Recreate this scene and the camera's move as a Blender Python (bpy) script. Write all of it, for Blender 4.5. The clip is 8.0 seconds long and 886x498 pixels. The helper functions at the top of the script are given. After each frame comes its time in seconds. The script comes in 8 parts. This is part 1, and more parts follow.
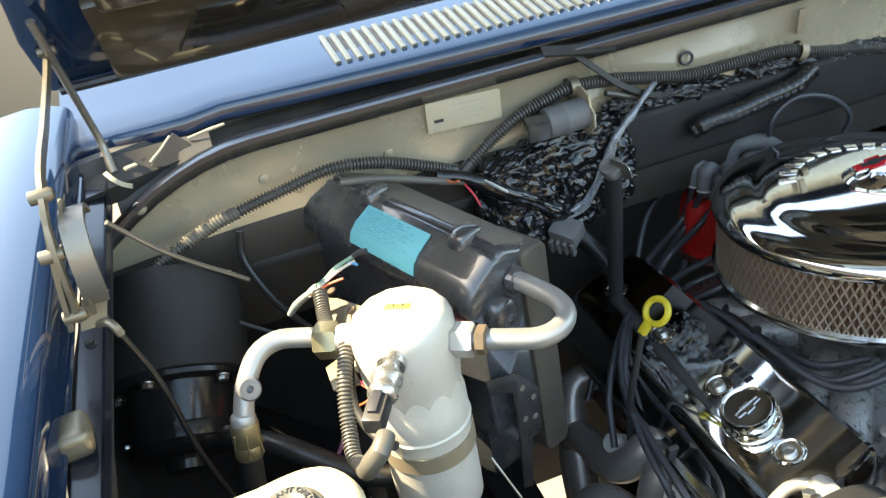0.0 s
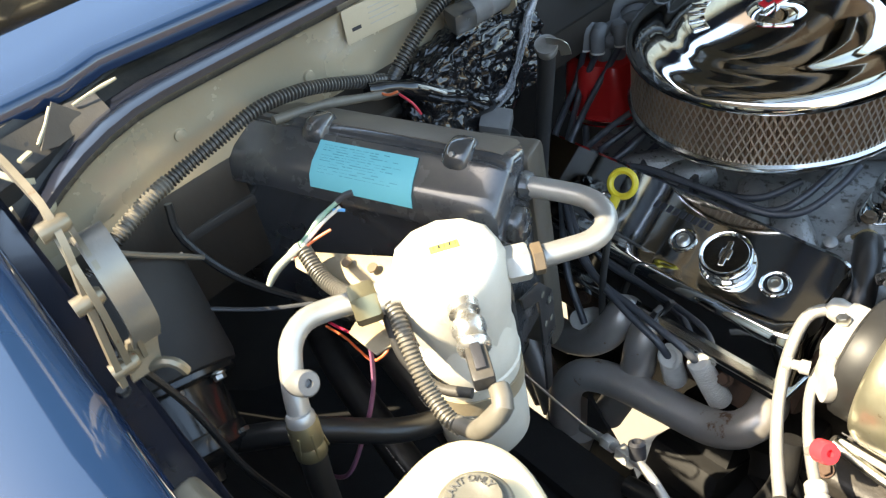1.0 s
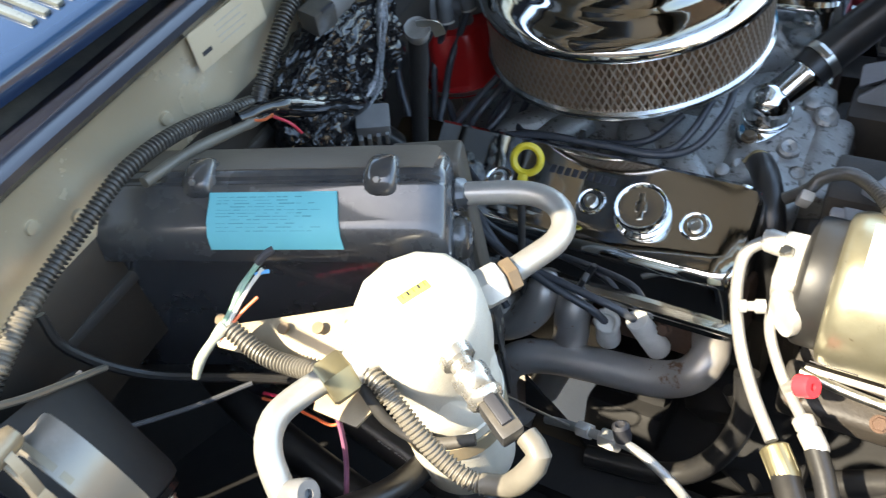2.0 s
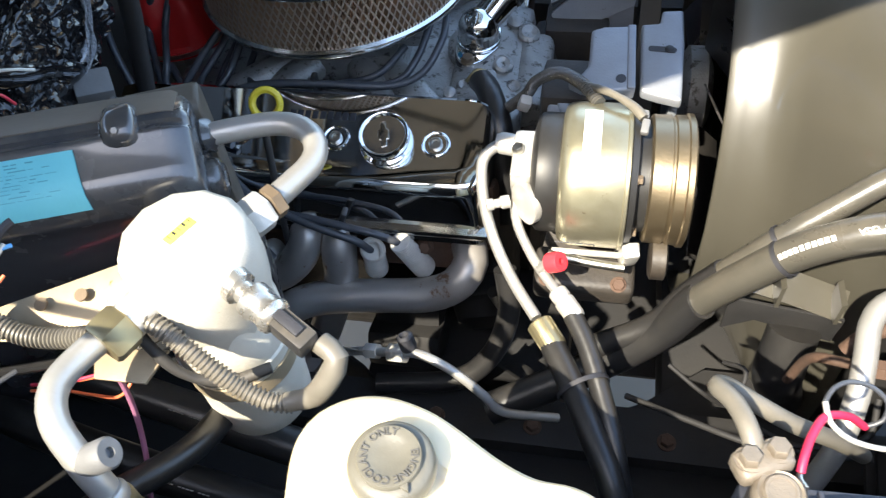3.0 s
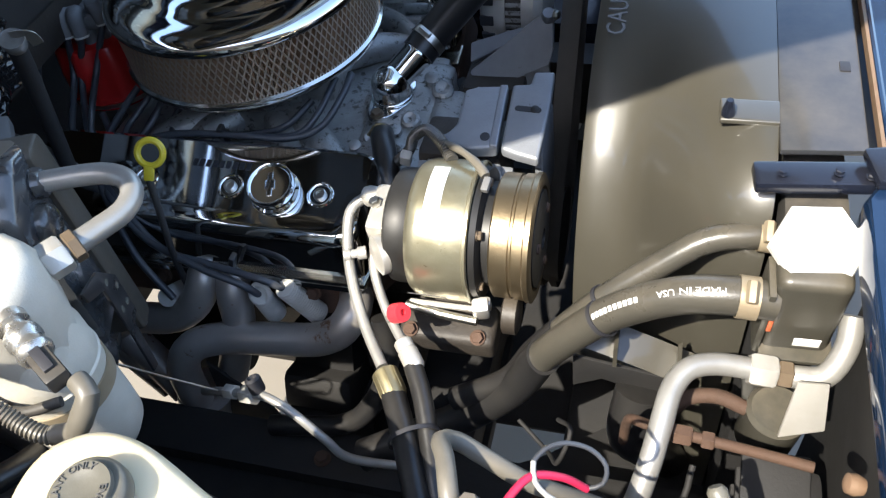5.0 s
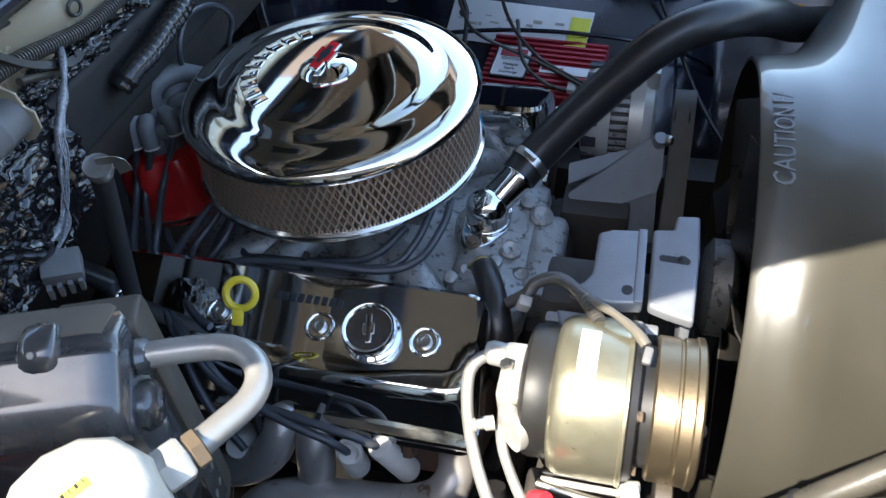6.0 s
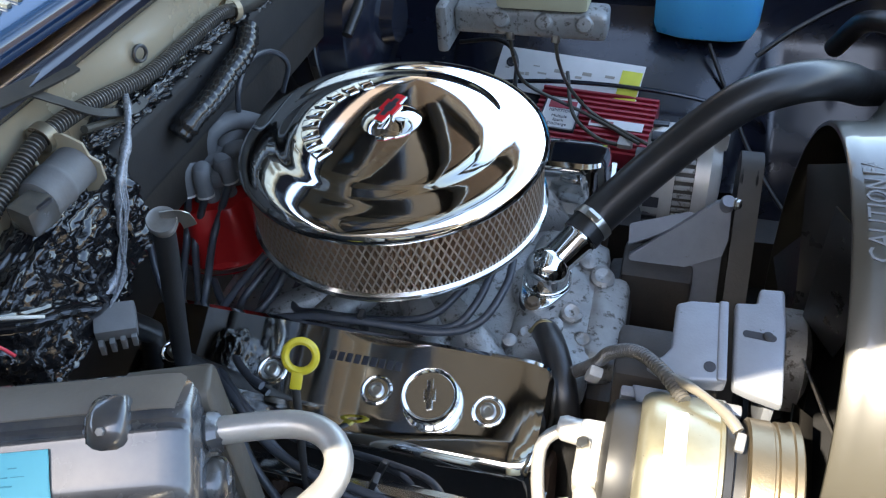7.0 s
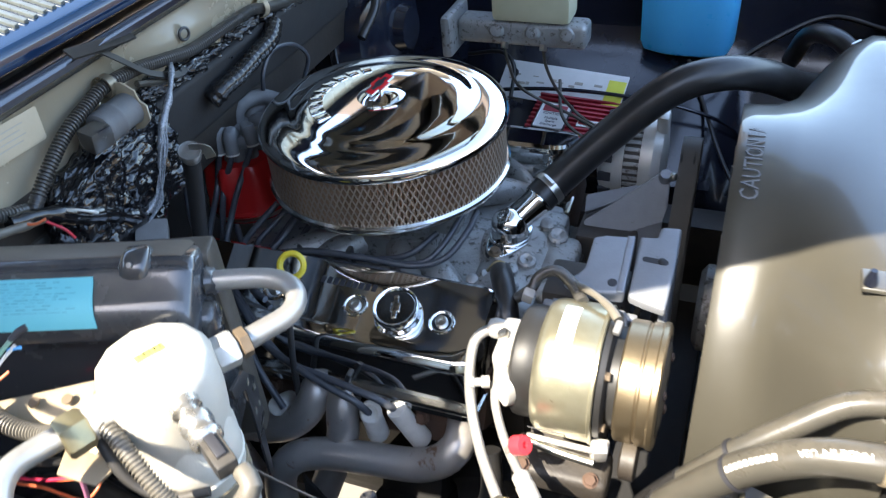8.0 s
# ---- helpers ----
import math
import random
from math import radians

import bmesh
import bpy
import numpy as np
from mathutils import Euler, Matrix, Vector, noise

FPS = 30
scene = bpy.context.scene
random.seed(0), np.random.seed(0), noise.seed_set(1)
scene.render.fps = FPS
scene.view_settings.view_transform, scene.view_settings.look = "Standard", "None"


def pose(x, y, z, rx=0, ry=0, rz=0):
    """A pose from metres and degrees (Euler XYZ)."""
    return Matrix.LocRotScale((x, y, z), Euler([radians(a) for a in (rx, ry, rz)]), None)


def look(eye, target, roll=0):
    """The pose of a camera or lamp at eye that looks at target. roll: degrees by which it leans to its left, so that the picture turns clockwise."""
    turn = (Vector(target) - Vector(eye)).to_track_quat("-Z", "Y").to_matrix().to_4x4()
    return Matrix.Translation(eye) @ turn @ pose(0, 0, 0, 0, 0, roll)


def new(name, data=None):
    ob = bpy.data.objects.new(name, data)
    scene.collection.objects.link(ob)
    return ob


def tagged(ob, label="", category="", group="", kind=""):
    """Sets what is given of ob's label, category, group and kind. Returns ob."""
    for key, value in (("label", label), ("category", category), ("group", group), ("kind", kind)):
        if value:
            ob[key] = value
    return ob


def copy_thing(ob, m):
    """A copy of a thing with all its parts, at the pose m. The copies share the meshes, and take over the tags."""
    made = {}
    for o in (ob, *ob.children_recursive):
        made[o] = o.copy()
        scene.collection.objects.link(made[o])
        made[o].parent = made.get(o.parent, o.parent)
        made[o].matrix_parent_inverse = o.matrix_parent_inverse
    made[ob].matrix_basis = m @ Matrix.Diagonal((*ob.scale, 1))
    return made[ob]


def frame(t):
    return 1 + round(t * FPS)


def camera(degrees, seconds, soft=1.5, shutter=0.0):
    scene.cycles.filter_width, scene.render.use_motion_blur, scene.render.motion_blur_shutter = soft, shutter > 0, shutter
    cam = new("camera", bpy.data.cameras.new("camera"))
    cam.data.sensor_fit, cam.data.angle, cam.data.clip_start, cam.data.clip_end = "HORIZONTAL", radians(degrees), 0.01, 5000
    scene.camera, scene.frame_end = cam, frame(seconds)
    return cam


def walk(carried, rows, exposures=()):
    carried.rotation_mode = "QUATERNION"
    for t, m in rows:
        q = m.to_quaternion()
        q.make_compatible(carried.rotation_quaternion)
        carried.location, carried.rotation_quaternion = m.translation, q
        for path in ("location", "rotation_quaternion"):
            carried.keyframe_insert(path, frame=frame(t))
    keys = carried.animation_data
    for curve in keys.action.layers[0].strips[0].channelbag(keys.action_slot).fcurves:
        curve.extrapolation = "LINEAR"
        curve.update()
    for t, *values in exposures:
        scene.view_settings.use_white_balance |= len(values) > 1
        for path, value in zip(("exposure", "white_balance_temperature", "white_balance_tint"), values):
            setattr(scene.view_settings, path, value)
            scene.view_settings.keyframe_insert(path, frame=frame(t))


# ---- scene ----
cam = camera(57.6, 8.0, soft=1.2, shutter=0.25)
PATH = [
    (0, (0.673, -0.666, 1.63), (-1.038, -0.279, 0.669), -11.2),
    (0.5, (0.568, -0.769, 1.632), (-0.946, -0.102, 0.508), -10.9),
    (1, (0.48, -0.839, 1.663), (-0.807, -0.033, 0.361), -13.8),
    (1.2, (0.451, -0.843, 1.678), (-0.801, -0.015, 0.357), -15.8),
    (2.3, (0.307, -0.834, 1.666), (-0.4, 0.27, 0.155), -13.5),
    (2.5, (0.306, -0.851, 1.664), (-0.278, 0.299, 0.135), -11.6),
    (3, (0.332, -0.884, 1.656), (0.012, 0.305, 0.08), -7.1),
    (3.5, (0.43, -0.89, 1.654), (0.061, 0.304, 0.092), -9.2),
    (4, (0.534, -0.915, 1.639), (0.077, 0.333, 0.145), -8.6),
    (4.2, (0.571, -0.891, 1.649), (0.069, 0.329, 0.146), -10.6),
    (5.3, (0.525, -0.83, 1.658), (0.039, 0.442, 0.194), -9.4),
    (5.5, (0.474, -0.802, 1.657), (-0.003, 0.506, 0.221), -8.3),
    (6, (0.37, -0.749, 1.657), (-0.094, 0.619, 0.274), -6.3),
    (6.5, (0.313, -0.723, 1.655), (-0.161, 0.692, 0.323), -4.8),
    (7, (0.301, -0.722, 1.656), (-0.197, 0.701, 0.343), -4.8),
    (7.5, (0.35, -0.776, 1.671), (-0.222, 0.662, 0.405), -6.1),
    (8, (0.477, -0.91, 1.681), (-0.17, 0.539, 0.463), -5.7),
]
walk(cam, [(t, look(eye, target, roll)) for t, eye, target, roll in PATH], exposures=[(0.0, 3.04, 8600, 4), (1.0, 3.04, 8100, 5), (2.5, 3.00, 7250, 7), (3.5, 2.37, 6850, 8), (4.2, 2.22, 7000, 9), (5.5, 2.38, 6500, 8), (6.5, 2.98, 6950, 9), (7.0, 3.18, 7200, 9), (7.5, 3.22, 7300, 9), (8.0, 3.01, 6850, 9)])

# ---- light: sun over the rear of the car, shaded by the raised hood ----
SUN_WAY = Vector((0.31, 0.73, -1.0)).normalized()
world = bpy.data.worlds.new("sky")
scene.world = world
world.use_nodes = True
wn = world.node_tree.nodes
sky = wn.new("ShaderNodeTexSky")
sky.sky_type = "NISHITA"
sky.sun_disc = False
sky.sun_elevation = math.asin(-SUN_WAY.z)
sky.sun_rotation = math.atan2(-SUN_WAY.x, -SUN_WAY.y) % (2 * math.pi)
sky.dust_density, sky.ozone_density = 0.8, 1.1
wn["Background"].inputs["Strength"].default_value = 0.15
world.node_tree.links.new(sky.outputs["Color"], wn["Background"].inputs["Color"])
sun_data = bpy.data.lights.new("sun", "SUN")
sun_data.energy, sun_data.angle, sun_data.color = 2.4, radians(0.55), (1.0, 0.94, 0.84)
sun = new("sun", sun_data)
sun.matrix_world = look((0, 0, 6), Vector((0, 0, 6)) + SUN_WAY)

# ---- tools ----
ORIGIN = {}


def finish(ob, bm, angle=38):
    bmesh.ops.recalc_face_normals(bm, faces=bm.faces)
    for face in bm.faces:
        face.smooth = True
    bm.to_mesh(ob.data)
    bm.free()
    ob.data.set_sharp_from_angle(angle=radians(angle))
    return ob


def thing(name, at, label, category, group="", kind=""):
    """An Empty at the base of a thing."""
    ob = new(name)
    ob.empty_display_size = 0.03
    ob.location = at
    ORIGIN[ob.name] = Vector(at)
    return tagged(ob, label, category, group, kind)


def part(name, bm, material, parent=None, label="", angle=38):
    """Links a bmesh, given in world metres, as one mesh under a thing or a part."""
    ob = new(name, bpy.data.meshes.new(name))
    if parent is not None:
        base = ORIGIN[parent.name]
        ob.parent = parent
        bmesh.ops.translate(bm, vec=-base, verts=bm.verts)
        ORIGIN[ob.name] = base
    ob.data.materials.append(material)
    finish(ob, bm, angle)
    if label:
        tagged(ob, label)
    return ob


def solo(name, bm, material, label, category, group="", kind="", angle=38):
    """A thing that is one mesh, with its origin at the middle of its foot."""
    lo = [min(v.co[i] for v in bm.verts) for i in range(3)]
    hi = [max(v.co[i] for v in bm.verts) for i in range(3)]
    base = Vector(((lo[0] + hi[0]) / 2, (lo[1] + hi[1]) / 2, lo[2]))
    ob = new(name, bpy.data.meshes.new(name))
    ob.location = base
    ORIGIN[ob.name] = base
    bmesh.ops.translate(bm, vec=-base, verts=bm.verts)
    ob.data.materials.append(material)
    finish(ob, bm, angle)
    return tagged(ob, label, category, group, kind)


def frame_of(axis, hint=(0, 0, 1)):
    """A turn whose z lies along the axis."""
    z = Vector(axis).normalized()
    x = Vector(hint).cross(z)
    if x.length < 1e-4:
        x = Vector((1, 0, 0)).cross(z)
    x.normalize()
    return Matrix((x, z.cross(x), z)).transposed().to_4x4()


def rings_mesh(bm, rings, closed=True, caps=True):
    """Faces between rings of places; caps close the first and the last."""
    made = [[bm.verts.new(p) for p in ring] for ring in rings]
    n = len(made[0])
    for a, b in zip(made, made[1:]):
        for i in range(n if closed else n - 1):
            j = (i + 1) % n
            bm.faces.new((a[i], a[j], b[j], b[i]))
    if caps and closed:
        bm.faces.new(made[0][::-1])
        bm.faces.new(made[-1])
    return made


def lathe(profile, at=(0, 0, 0), axis=(0, 0, 1), seg=48, bm=None, caps=True):
    """A turned body from (radius, height) pairs along the axis."""
    bm = bm or bmesh.new()
    m = Matrix.Translation(at) @ frame_of(axis)
    rings = []
    for r, z in profile:
        r = max(r, 1e-4)
        rings.append([m @ Vector((r * math.cos(2 * math.pi * i / seg), r * math.sin(2 * math.pi * i / seg), z)) for i in range(seg)])
    rings_mesh(bm, rings, caps=caps)
    return bm


def spline(points, step):
    """Catmull-Rom places along the points, about step apart."""
    p = [Vector(q) for q in points]
    p = [2 * p[0] - p[1]] + p + [2 * p[-1] - p[-2]]
    out = []
    for i in range(1, len(p) - 2):
        n = max(2, int((p[i + 1] - p[i]).length / step))
        for k in range(n):
            t = k / n
            a, b, c, d = p[i - 1], p[i], p[i + 1], p[i + 2]
            out.append(0.5 * ((2 * b) + (c - a) * t + (2 * a - 5 * b + 4 * c - d) * t * t + (3 * b - a - 3 * c + d) * t**3))
    out.append(p[-2].copy())
    return out


def tube(points, r, seg=12, step=0.008, ribs=None, taper=None, bm=None, wobble=0.0):
    """A hose, pipe or wire through the points. ribs: (pitch, depth) of a corrugated one."""
    bm = bm or bmesh.new()
    if ribs:
        step = ribs[0] / 4
    path = spline(points, step)
    if ribs:
        even, left = [path[0]], 0.0
        for a, b in zip(path, path[1:]):
            d = (b - a).length
            while left + d >= step and d > 1e-9:
                a = a + (b - a) * ((step - left) / d)
                even.append(a)
                d, left = (b - a).length, 0.0
            left += d
        path = even
    side = None
    rings = []
    for i, c in enumerate(path):
        way = (path[min(i + 1, len(path) - 1)] - path[max(i - 1, 0)]).normalized()
        if side is None:
            side = way.orthogonal().normalized()
        side = (side - way * side.dot(way)).normalized()
        up = way.cross(side)
        rr = r if taper is None else r + (taper - r) * i / max(1, len(path) - 1)
        if ribs:
            rr += ribs[1] * (0, 1, 1, 0)[i % 4] - ribs[1] / 2
        if wobble:
            rr *= 1 + wobble * noise.noise(c * 60)
        rings.append([c + rr * (math.cos(2 * math.pi * k / seg) * side + math.sin(2 * math.pi * k / seg) * up) for k in range(seg)])
    rings_mesh(bm, rings)
    return bm


def rbox(at, size, bevel=0.002, turn=(0, 0, 0), seg=2, bm=None):
    """A box with rounded edges, turned by Euler degrees."""
    own = bmesh.new()
    bmesh.ops.create_cube(own, size=1)
    bmesh.ops.scale(own, vec=size, verts=own.verts)
    if bevel:
        bmesh.ops.bevel(own, geom=own.edges[:], offset=bevel, segments=seg, profile=0.6, affect="EDGES")
    m = turn if isinstance(turn, Matrix) else pose(0, 0, 0, *turn)
    bmesh.ops.transform(own, matrix=Matrix.Translation(at) @ m, verts=own.verts)
    return join(bm, own)


def join(bm, own):
    """Adds own to bm, if there is one."""
    if bm is None:
        return own
    data = bpy.data.meshes.new("join")
    own.to_mesh(data)
    own.free()
    bm.from_mesh(data)
    bpy.data.meshes.remove(data)
    return bm


def plate(outline, thick, m=Matrix(), bevel=0.0, seg=2, bm=None):
    """A plate from an outline in its own x, y, raised by thick along z, then set by m."""
    own = bmesh.new()
    face = own.faces.new([own.verts.new((x, y, 0)) for x, y in outline])
    up = bmesh.ops.extrude_face_region(own, geom=[face])
    bmesh.ops.translate(own, vec=(0, 0, thick), verts=[v for v in up["geom"] if isinstance(v, bmesh.types.BMVert)])
    bmesh.ops.recalc_face_normals(own, faces=own.faces)
    if bevel:
        bmesh.ops.bevel(own, geom=own.edges[:], offset=bevel, segments=seg, profile=0.6, affect="EDGES")
    bmesh.ops.transform(own, matrix=m, verts=own.verts)
    return join(bm, own)


def nut(at, axis, across, height, sides=6, bm=None, chamfer=0.12):
    """A hexagon along the axis, standing on at."""
    r = across / math.sqrt(3)
    c = chamfer * height
    return lathe([(r * 0.88, 0), (r, c), (r, height - c), (r * 0.88, height)], at, axis, seg=sides, bm=bm)


def round_rect(w, h, r, n=5):
    """The outline of a rounded rectangle round 0, 0."""
    out = []
    for cx, cy, a in ((w / 2 - r, h / 2 - r, 0), (-w / 2 + r, h / 2 - r, 90), (-w / 2 + r, -h / 2 + r, 180), (w / 2 - r, -h / 2 + r, 270)):
        for k in range(n + 1):
            t = radians(a + 90 * k / n)
            out.append((cx + r * math.cos(t), cy + r * math.sin(t)))
    return out


def arc_outline(r0, r1, a0, a1, n=10):
    """The outline of a piece of a ring, in degrees."""
    turns = [radians(a0 + (a1 - a0) * k / n) for k in range(n + 1)]
    return [(r1 * math.cos(t), r1 * math.sin(t)) for t in turns] + [(r0 * math.cos(t), r0 * math.sin(t)) for t in reversed(turns)]


def letters(body, size, deep, m, bend=0.0):
    """Raised letters in the built-in font, centred on m. bend: the radius of an arc in its own plane."""
    data = bpy.data.curves.new("letters", "FONT")
    data.body, data.size, data.extrude, data.resolution_u = body, size, deep / 2, 2
    data.align_x, data.align_y = "CENTER", "CENTER"
    ob = bpy.data.objects.new("letters", data)
    mesh = bpy.data.meshes.new_from_object(ob)
    bm = bmesh.new()
    bm.from_mesh(mesh)
    if bend:
        for v in bm.verts:
            t, rr = v.co.x / bend, bend + v.co.y
            v.co.x, v.co.y = rr * math.sin(t), rr * math.cos(t)
    bmesh.ops.transform(bm, matrix=m, verts=bm.verts)
    bpy.data.objects.remove(ob)
    bpy.data.curves.remove(data)
    bpy.data.meshes.remove(mesh)
    return bm


def crumple(bm, amount, scale, seed=0.0):
    """Pushes the places of a mesh about along their normals."""
    bm.normal_update()
    for v in bm.verts:
        q = v.co * scale + Vector((seed, 0, seed))
        d = abs(noise.noise(q)) * 1.4 + 0.6 * abs(noise.noise(q * 2.7)) - 0.5
        v.co += v.normal * amount * d
    return bm


def bar(points, wide, thick, side=(0, 1, 0), bm=None):
    """A flat strap through places, thick along side."""
    bm = bm or bmesh.new()
    path = spline(points, 0.012)
    s = Vector(side)
    rings = []
    for i, c in enumerate(path):
        way = (path[min(i + 1, len(path) - 1)] - path[max(i - 1, 0)]).normalized()
        e = way.cross(s).normalized() * wide / 2
        t = s * thick / 2
        rings.append([c + e + t, c - e + t, c - e - t, c + e - t])
    rings_mesh(bm, rings)
    return bm


def screw(at, axis, r, parent, material, label=""):
    """A washer-faced bolt head."""
    bm = lathe([(r * 1.25, 0), (r * 1.25, r * 0.25), (r * 1.1, r * 0.3)], at, axis, seg=16)
    nut(Vector(at) + Vector(axis).normalized() * r * 0.3, axis, r * 1.7, r * 0.8, bm=bm)
    return part("bolt", bm, material, parent, label)

# ---- materials ----


def surface(name, colour, rough=0.5, metal=0.0, second=None, mix_scale=18.0, mix_amount=0.35, grain=0.0, grain_scale=400.0, rough_var=0.12,
            dust=None, dust_amount=0.0, spots=None, spot_amount=0.0, coat=0.0, transmission=0.0, subsurface=0.0, bump_scale=None):
    """A surface with stains at one scale, grain at another, and, where asked, dust on what faces up and spots of wear."""
    mat = bpy.data.materials.new(name)
    mat.use_nodes = True
    nodes, links = mat.node_tree.nodes, mat.node_tree.links
    bsdf = nodes["Principled BSDF"]
    coord = nodes.new("ShaderNodeTexCoord")

    def noise_node(scale, detail=4.0, rough_in=0.6):
        n = nodes.new("ShaderNodeTexNoise")
        n.inputs["Scale"].default_value, n.inputs["Detail"].default_value, n.inputs["Roughness"].default_value = scale, detail, rough_in
        links.new(coord.outputs["Object"], n.inputs["Vector"])
        return n

    def ramp(src, lo, hi):
        r = nodes.new("ShaderNodeMapRange")
        r.inputs["From Min"].default_value, r.inputs["From Max"].default_value = lo, hi
        links.new(src, r.inputs["Value"])
        return r

    def blend(factor, a, b):
        m = nodes.new("ShaderNodeMix")
        m.data_type = "RGBA"
        links.new(factor, m.inputs["Factor"])
        for value, socket in ((a, m.inputs["A"]), (b, m.inputs["B"])):
            if isinstance(value, tuple):
                socket.default_value = (*value, 1)
            else:
                links.new(value, socket)
        return m.outputs["Result"]

    second = second or tuple(c * 0.62 for c in colour)
    large = noise_node(mix_scale)
    fine = noise_node(grain_scale * 0.5, 3.0)
    spread = ramp(large.outputs["Fac"], 0.62 - mix_amount * 0.5, 0.62 + mix_amount * 0.5)
    col = blend(spread.outputs["Result"], colour, second)
    if spots:
        s = noise_node(mix_scale * 3.1, 6.0, 0.7)
        col = blend(ramp(s.outputs["Fac"], 0.70 - spot_amount * 0.3, 0.74 - spot_amount * 0.22).outputs["Result"], col, spots)
    if dust:
        geo = nodes.new("ShaderNodeNewGeometry")
        split = nodes.new("ShaderNodeSeparateXYZ")
        links.new(geo.outputs["Normal"], split.inputs["Vector"])
        mul = nodes.new("ShaderNodeMath")
        mul.operation = "MULTIPLY"
        links.new(ramp(split.outputs["Z"], 0.05, 1.0).outputs["Result"], mul.inputs[0])
        d = noise_node(mix_scale * 1.7, 5.0, 0.65)
        links.new(ramp(d.outputs["Fac"], 0.30, 0.75).outputs["Result"], mul.inputs[1])
        amount = nodes.new("ShaderNodeMath")
        amount.operation = "MULTIPLY"
        amount.inputs[1].default_value = dust_amount
        links.new(mul.outputs["Value"], amount.inputs[0])
        col = blend(amount.outputs["Value"], col, dust)
    links.new(col, bsdf.inputs["Base Color"])
    rr = nodes.new("ShaderNodeMapRange")
    rr.inputs["To Min"].default_value, rr.inputs["To Max"].default_value = max(0.02, rough - rough_var), min(1.0, rough + rough_var)
    links.new(noise_node(mix_scale * 2.3, 5.0).outputs["Fac"], rr.inputs["Value"])
    links.new(rr.outputs["Result"], bsdf.inputs["Roughness"])
    bsdf.inputs["Metallic"].default_value = metal
    bsdf.inputs["Coat Weight"].default_value = coat
    bsdf.inputs["Coat Roughness"].default_value = 0.06
    bsdf.inputs["Transmission Weight"].default_value = transmission
    if subsurface:
        bsdf.inputs["Subsurface Weight"].default_value = subsurface
        bsdf.inputs["Subsurface Radius"].default_value = (0.02, 0.018, 0.014)
        bsdf.inputs["Subsurface Scale"].default_value = 0.6
    if grain:
        bump = nodes.new("ShaderNodeBump")
        bump.inputs["Strength"].default_value = min(1.0, grain)
        bump.inputs["Distance"].default_value = 0.0012
        if bump_scale:
            fine = noise_node(bump_scale, 5.0)
        links.new(fine.outputs["Fac"], bump.inputs["Height"])
        links.new(bump.outputs["Normal"], bsdf.inputs["Normal"])
    return mat


DUST = (0.30, 0.25, 0.18)
dark_glass = surface("tinted_glass", (0.012, 0.016, 0.022), 0.04, 0.0, (0.016, 0.02, 0.026), 3, 0.6, rough_var=0.02)
chrome = surface("chrome", (0.80, 0.80, 0.79), 0.05, 1.0, (0.70, 0.69, 0.67), 9, 0.5, rough_var=0.03)
worn_chrome = surface("worn_chrome", (0.72, 0.72, 0.70), 0.16, 1.0, (0.55, 0.53, 0.49), 40, 0.5, rough_var=0.1)
dull_steel = surface("dull_grey_steel", (0.30, 0.295, 0.28), 0.42, 0.6, (0.09, 0.086, 0.08), 45, 0.8, 0.15)
steel = surface("zinc_steel", (0.62, 0.61, 0.57), 0.33, 1.0, (0.45, 0.42, 0.36), 60, 0.6, 0.1)
switch_zinc = surface("bright_zinc", (0.60, 0.585, 0.55), 0.28, 0.85, (0.45, 0.42, 0.37), 60, 0.6, 0.1)
cast_aluminium = surface("cast_aluminium", (0.42, 0.42, 0.405), 0.48, 0.55, (0.20, 0.192, 0.178), 26, 0.8, 0.8, 420, spots=(0.11, 0.10, 0.085), spot_amount=0.5)
bright_aluminium = surface("machined_aluminium", (0.62, 0.60, 0.56), 0.40, 0.55, (0.50, 0.47, 0.41), 30, 0.6, 0.12, 900)
sand_aluminium = surface("sand_cast_aluminium", (0.66, 0.625, 0.55), 0.52, 0.2, (0.52, 0.475, 0.38), 22, 0.8, 0.3, 900, spots=(0.42, 0.37, 0.28), spot_amount=0.12)
pipe_aluminium = surface("drawn_aluminium", (0.42, 0.41, 0.385), 0.40, 0.55, (0.32, 0.305, 0.28), 35, 0.6, 0.08, 900)
bracket_grey = surface("bracket_alloy", (0.30, 0.315, 0.34), 0.46, 0.45, (0.21, 0.22, 0.24), 20, 0.6, 0.25, 800, spots=(0.14, 0.13, 0.12), spot_amount=0.12)
header_grey = surface("header_coating", (0.48, 0.455, 0.43), 0.38, 0.6, (0.30, 0.255, 0.215), 10, 0.8, 0.15, 900, spots=(0.20, 0.11, 0.065), spot_amount=0.28)
rust_iron = surface("rusty_iron", (0.10, 0.055, 0.035), 0.8, 0.2, (0.05, 0.034, 0.026), 30, 0.8, 0.6, 500)
black_iron = surface("greasy_iron", (0.035, 0.032, 0.03), 0.55, 0.2, (0.075, 0.06, 0.045), 22, 0.7, 0.5, 500)
black_plastic = surface("black_plastic", (0.022, 0.023, 0.026), 0.36, 0.0, (0.036, 0.035, 0.034), 12, 0.7, 0.1, 1500, dust=DUST, dust_amount=0.28)
shroud_plastic = surface("shroud_plastic", (0.064, 0.059, 0.046), 0.36, 0.0, (0.051, 0.047, 0.037), 5, 0.9, 0.03, 900, rough_var=0.08, dust=DUST, dust_amount=0.06, coat=0.7)
shroud_plastic.node_tree.nodes["Principled BSDF"].inputs["Specular IOR Level"].default_value = 0.7
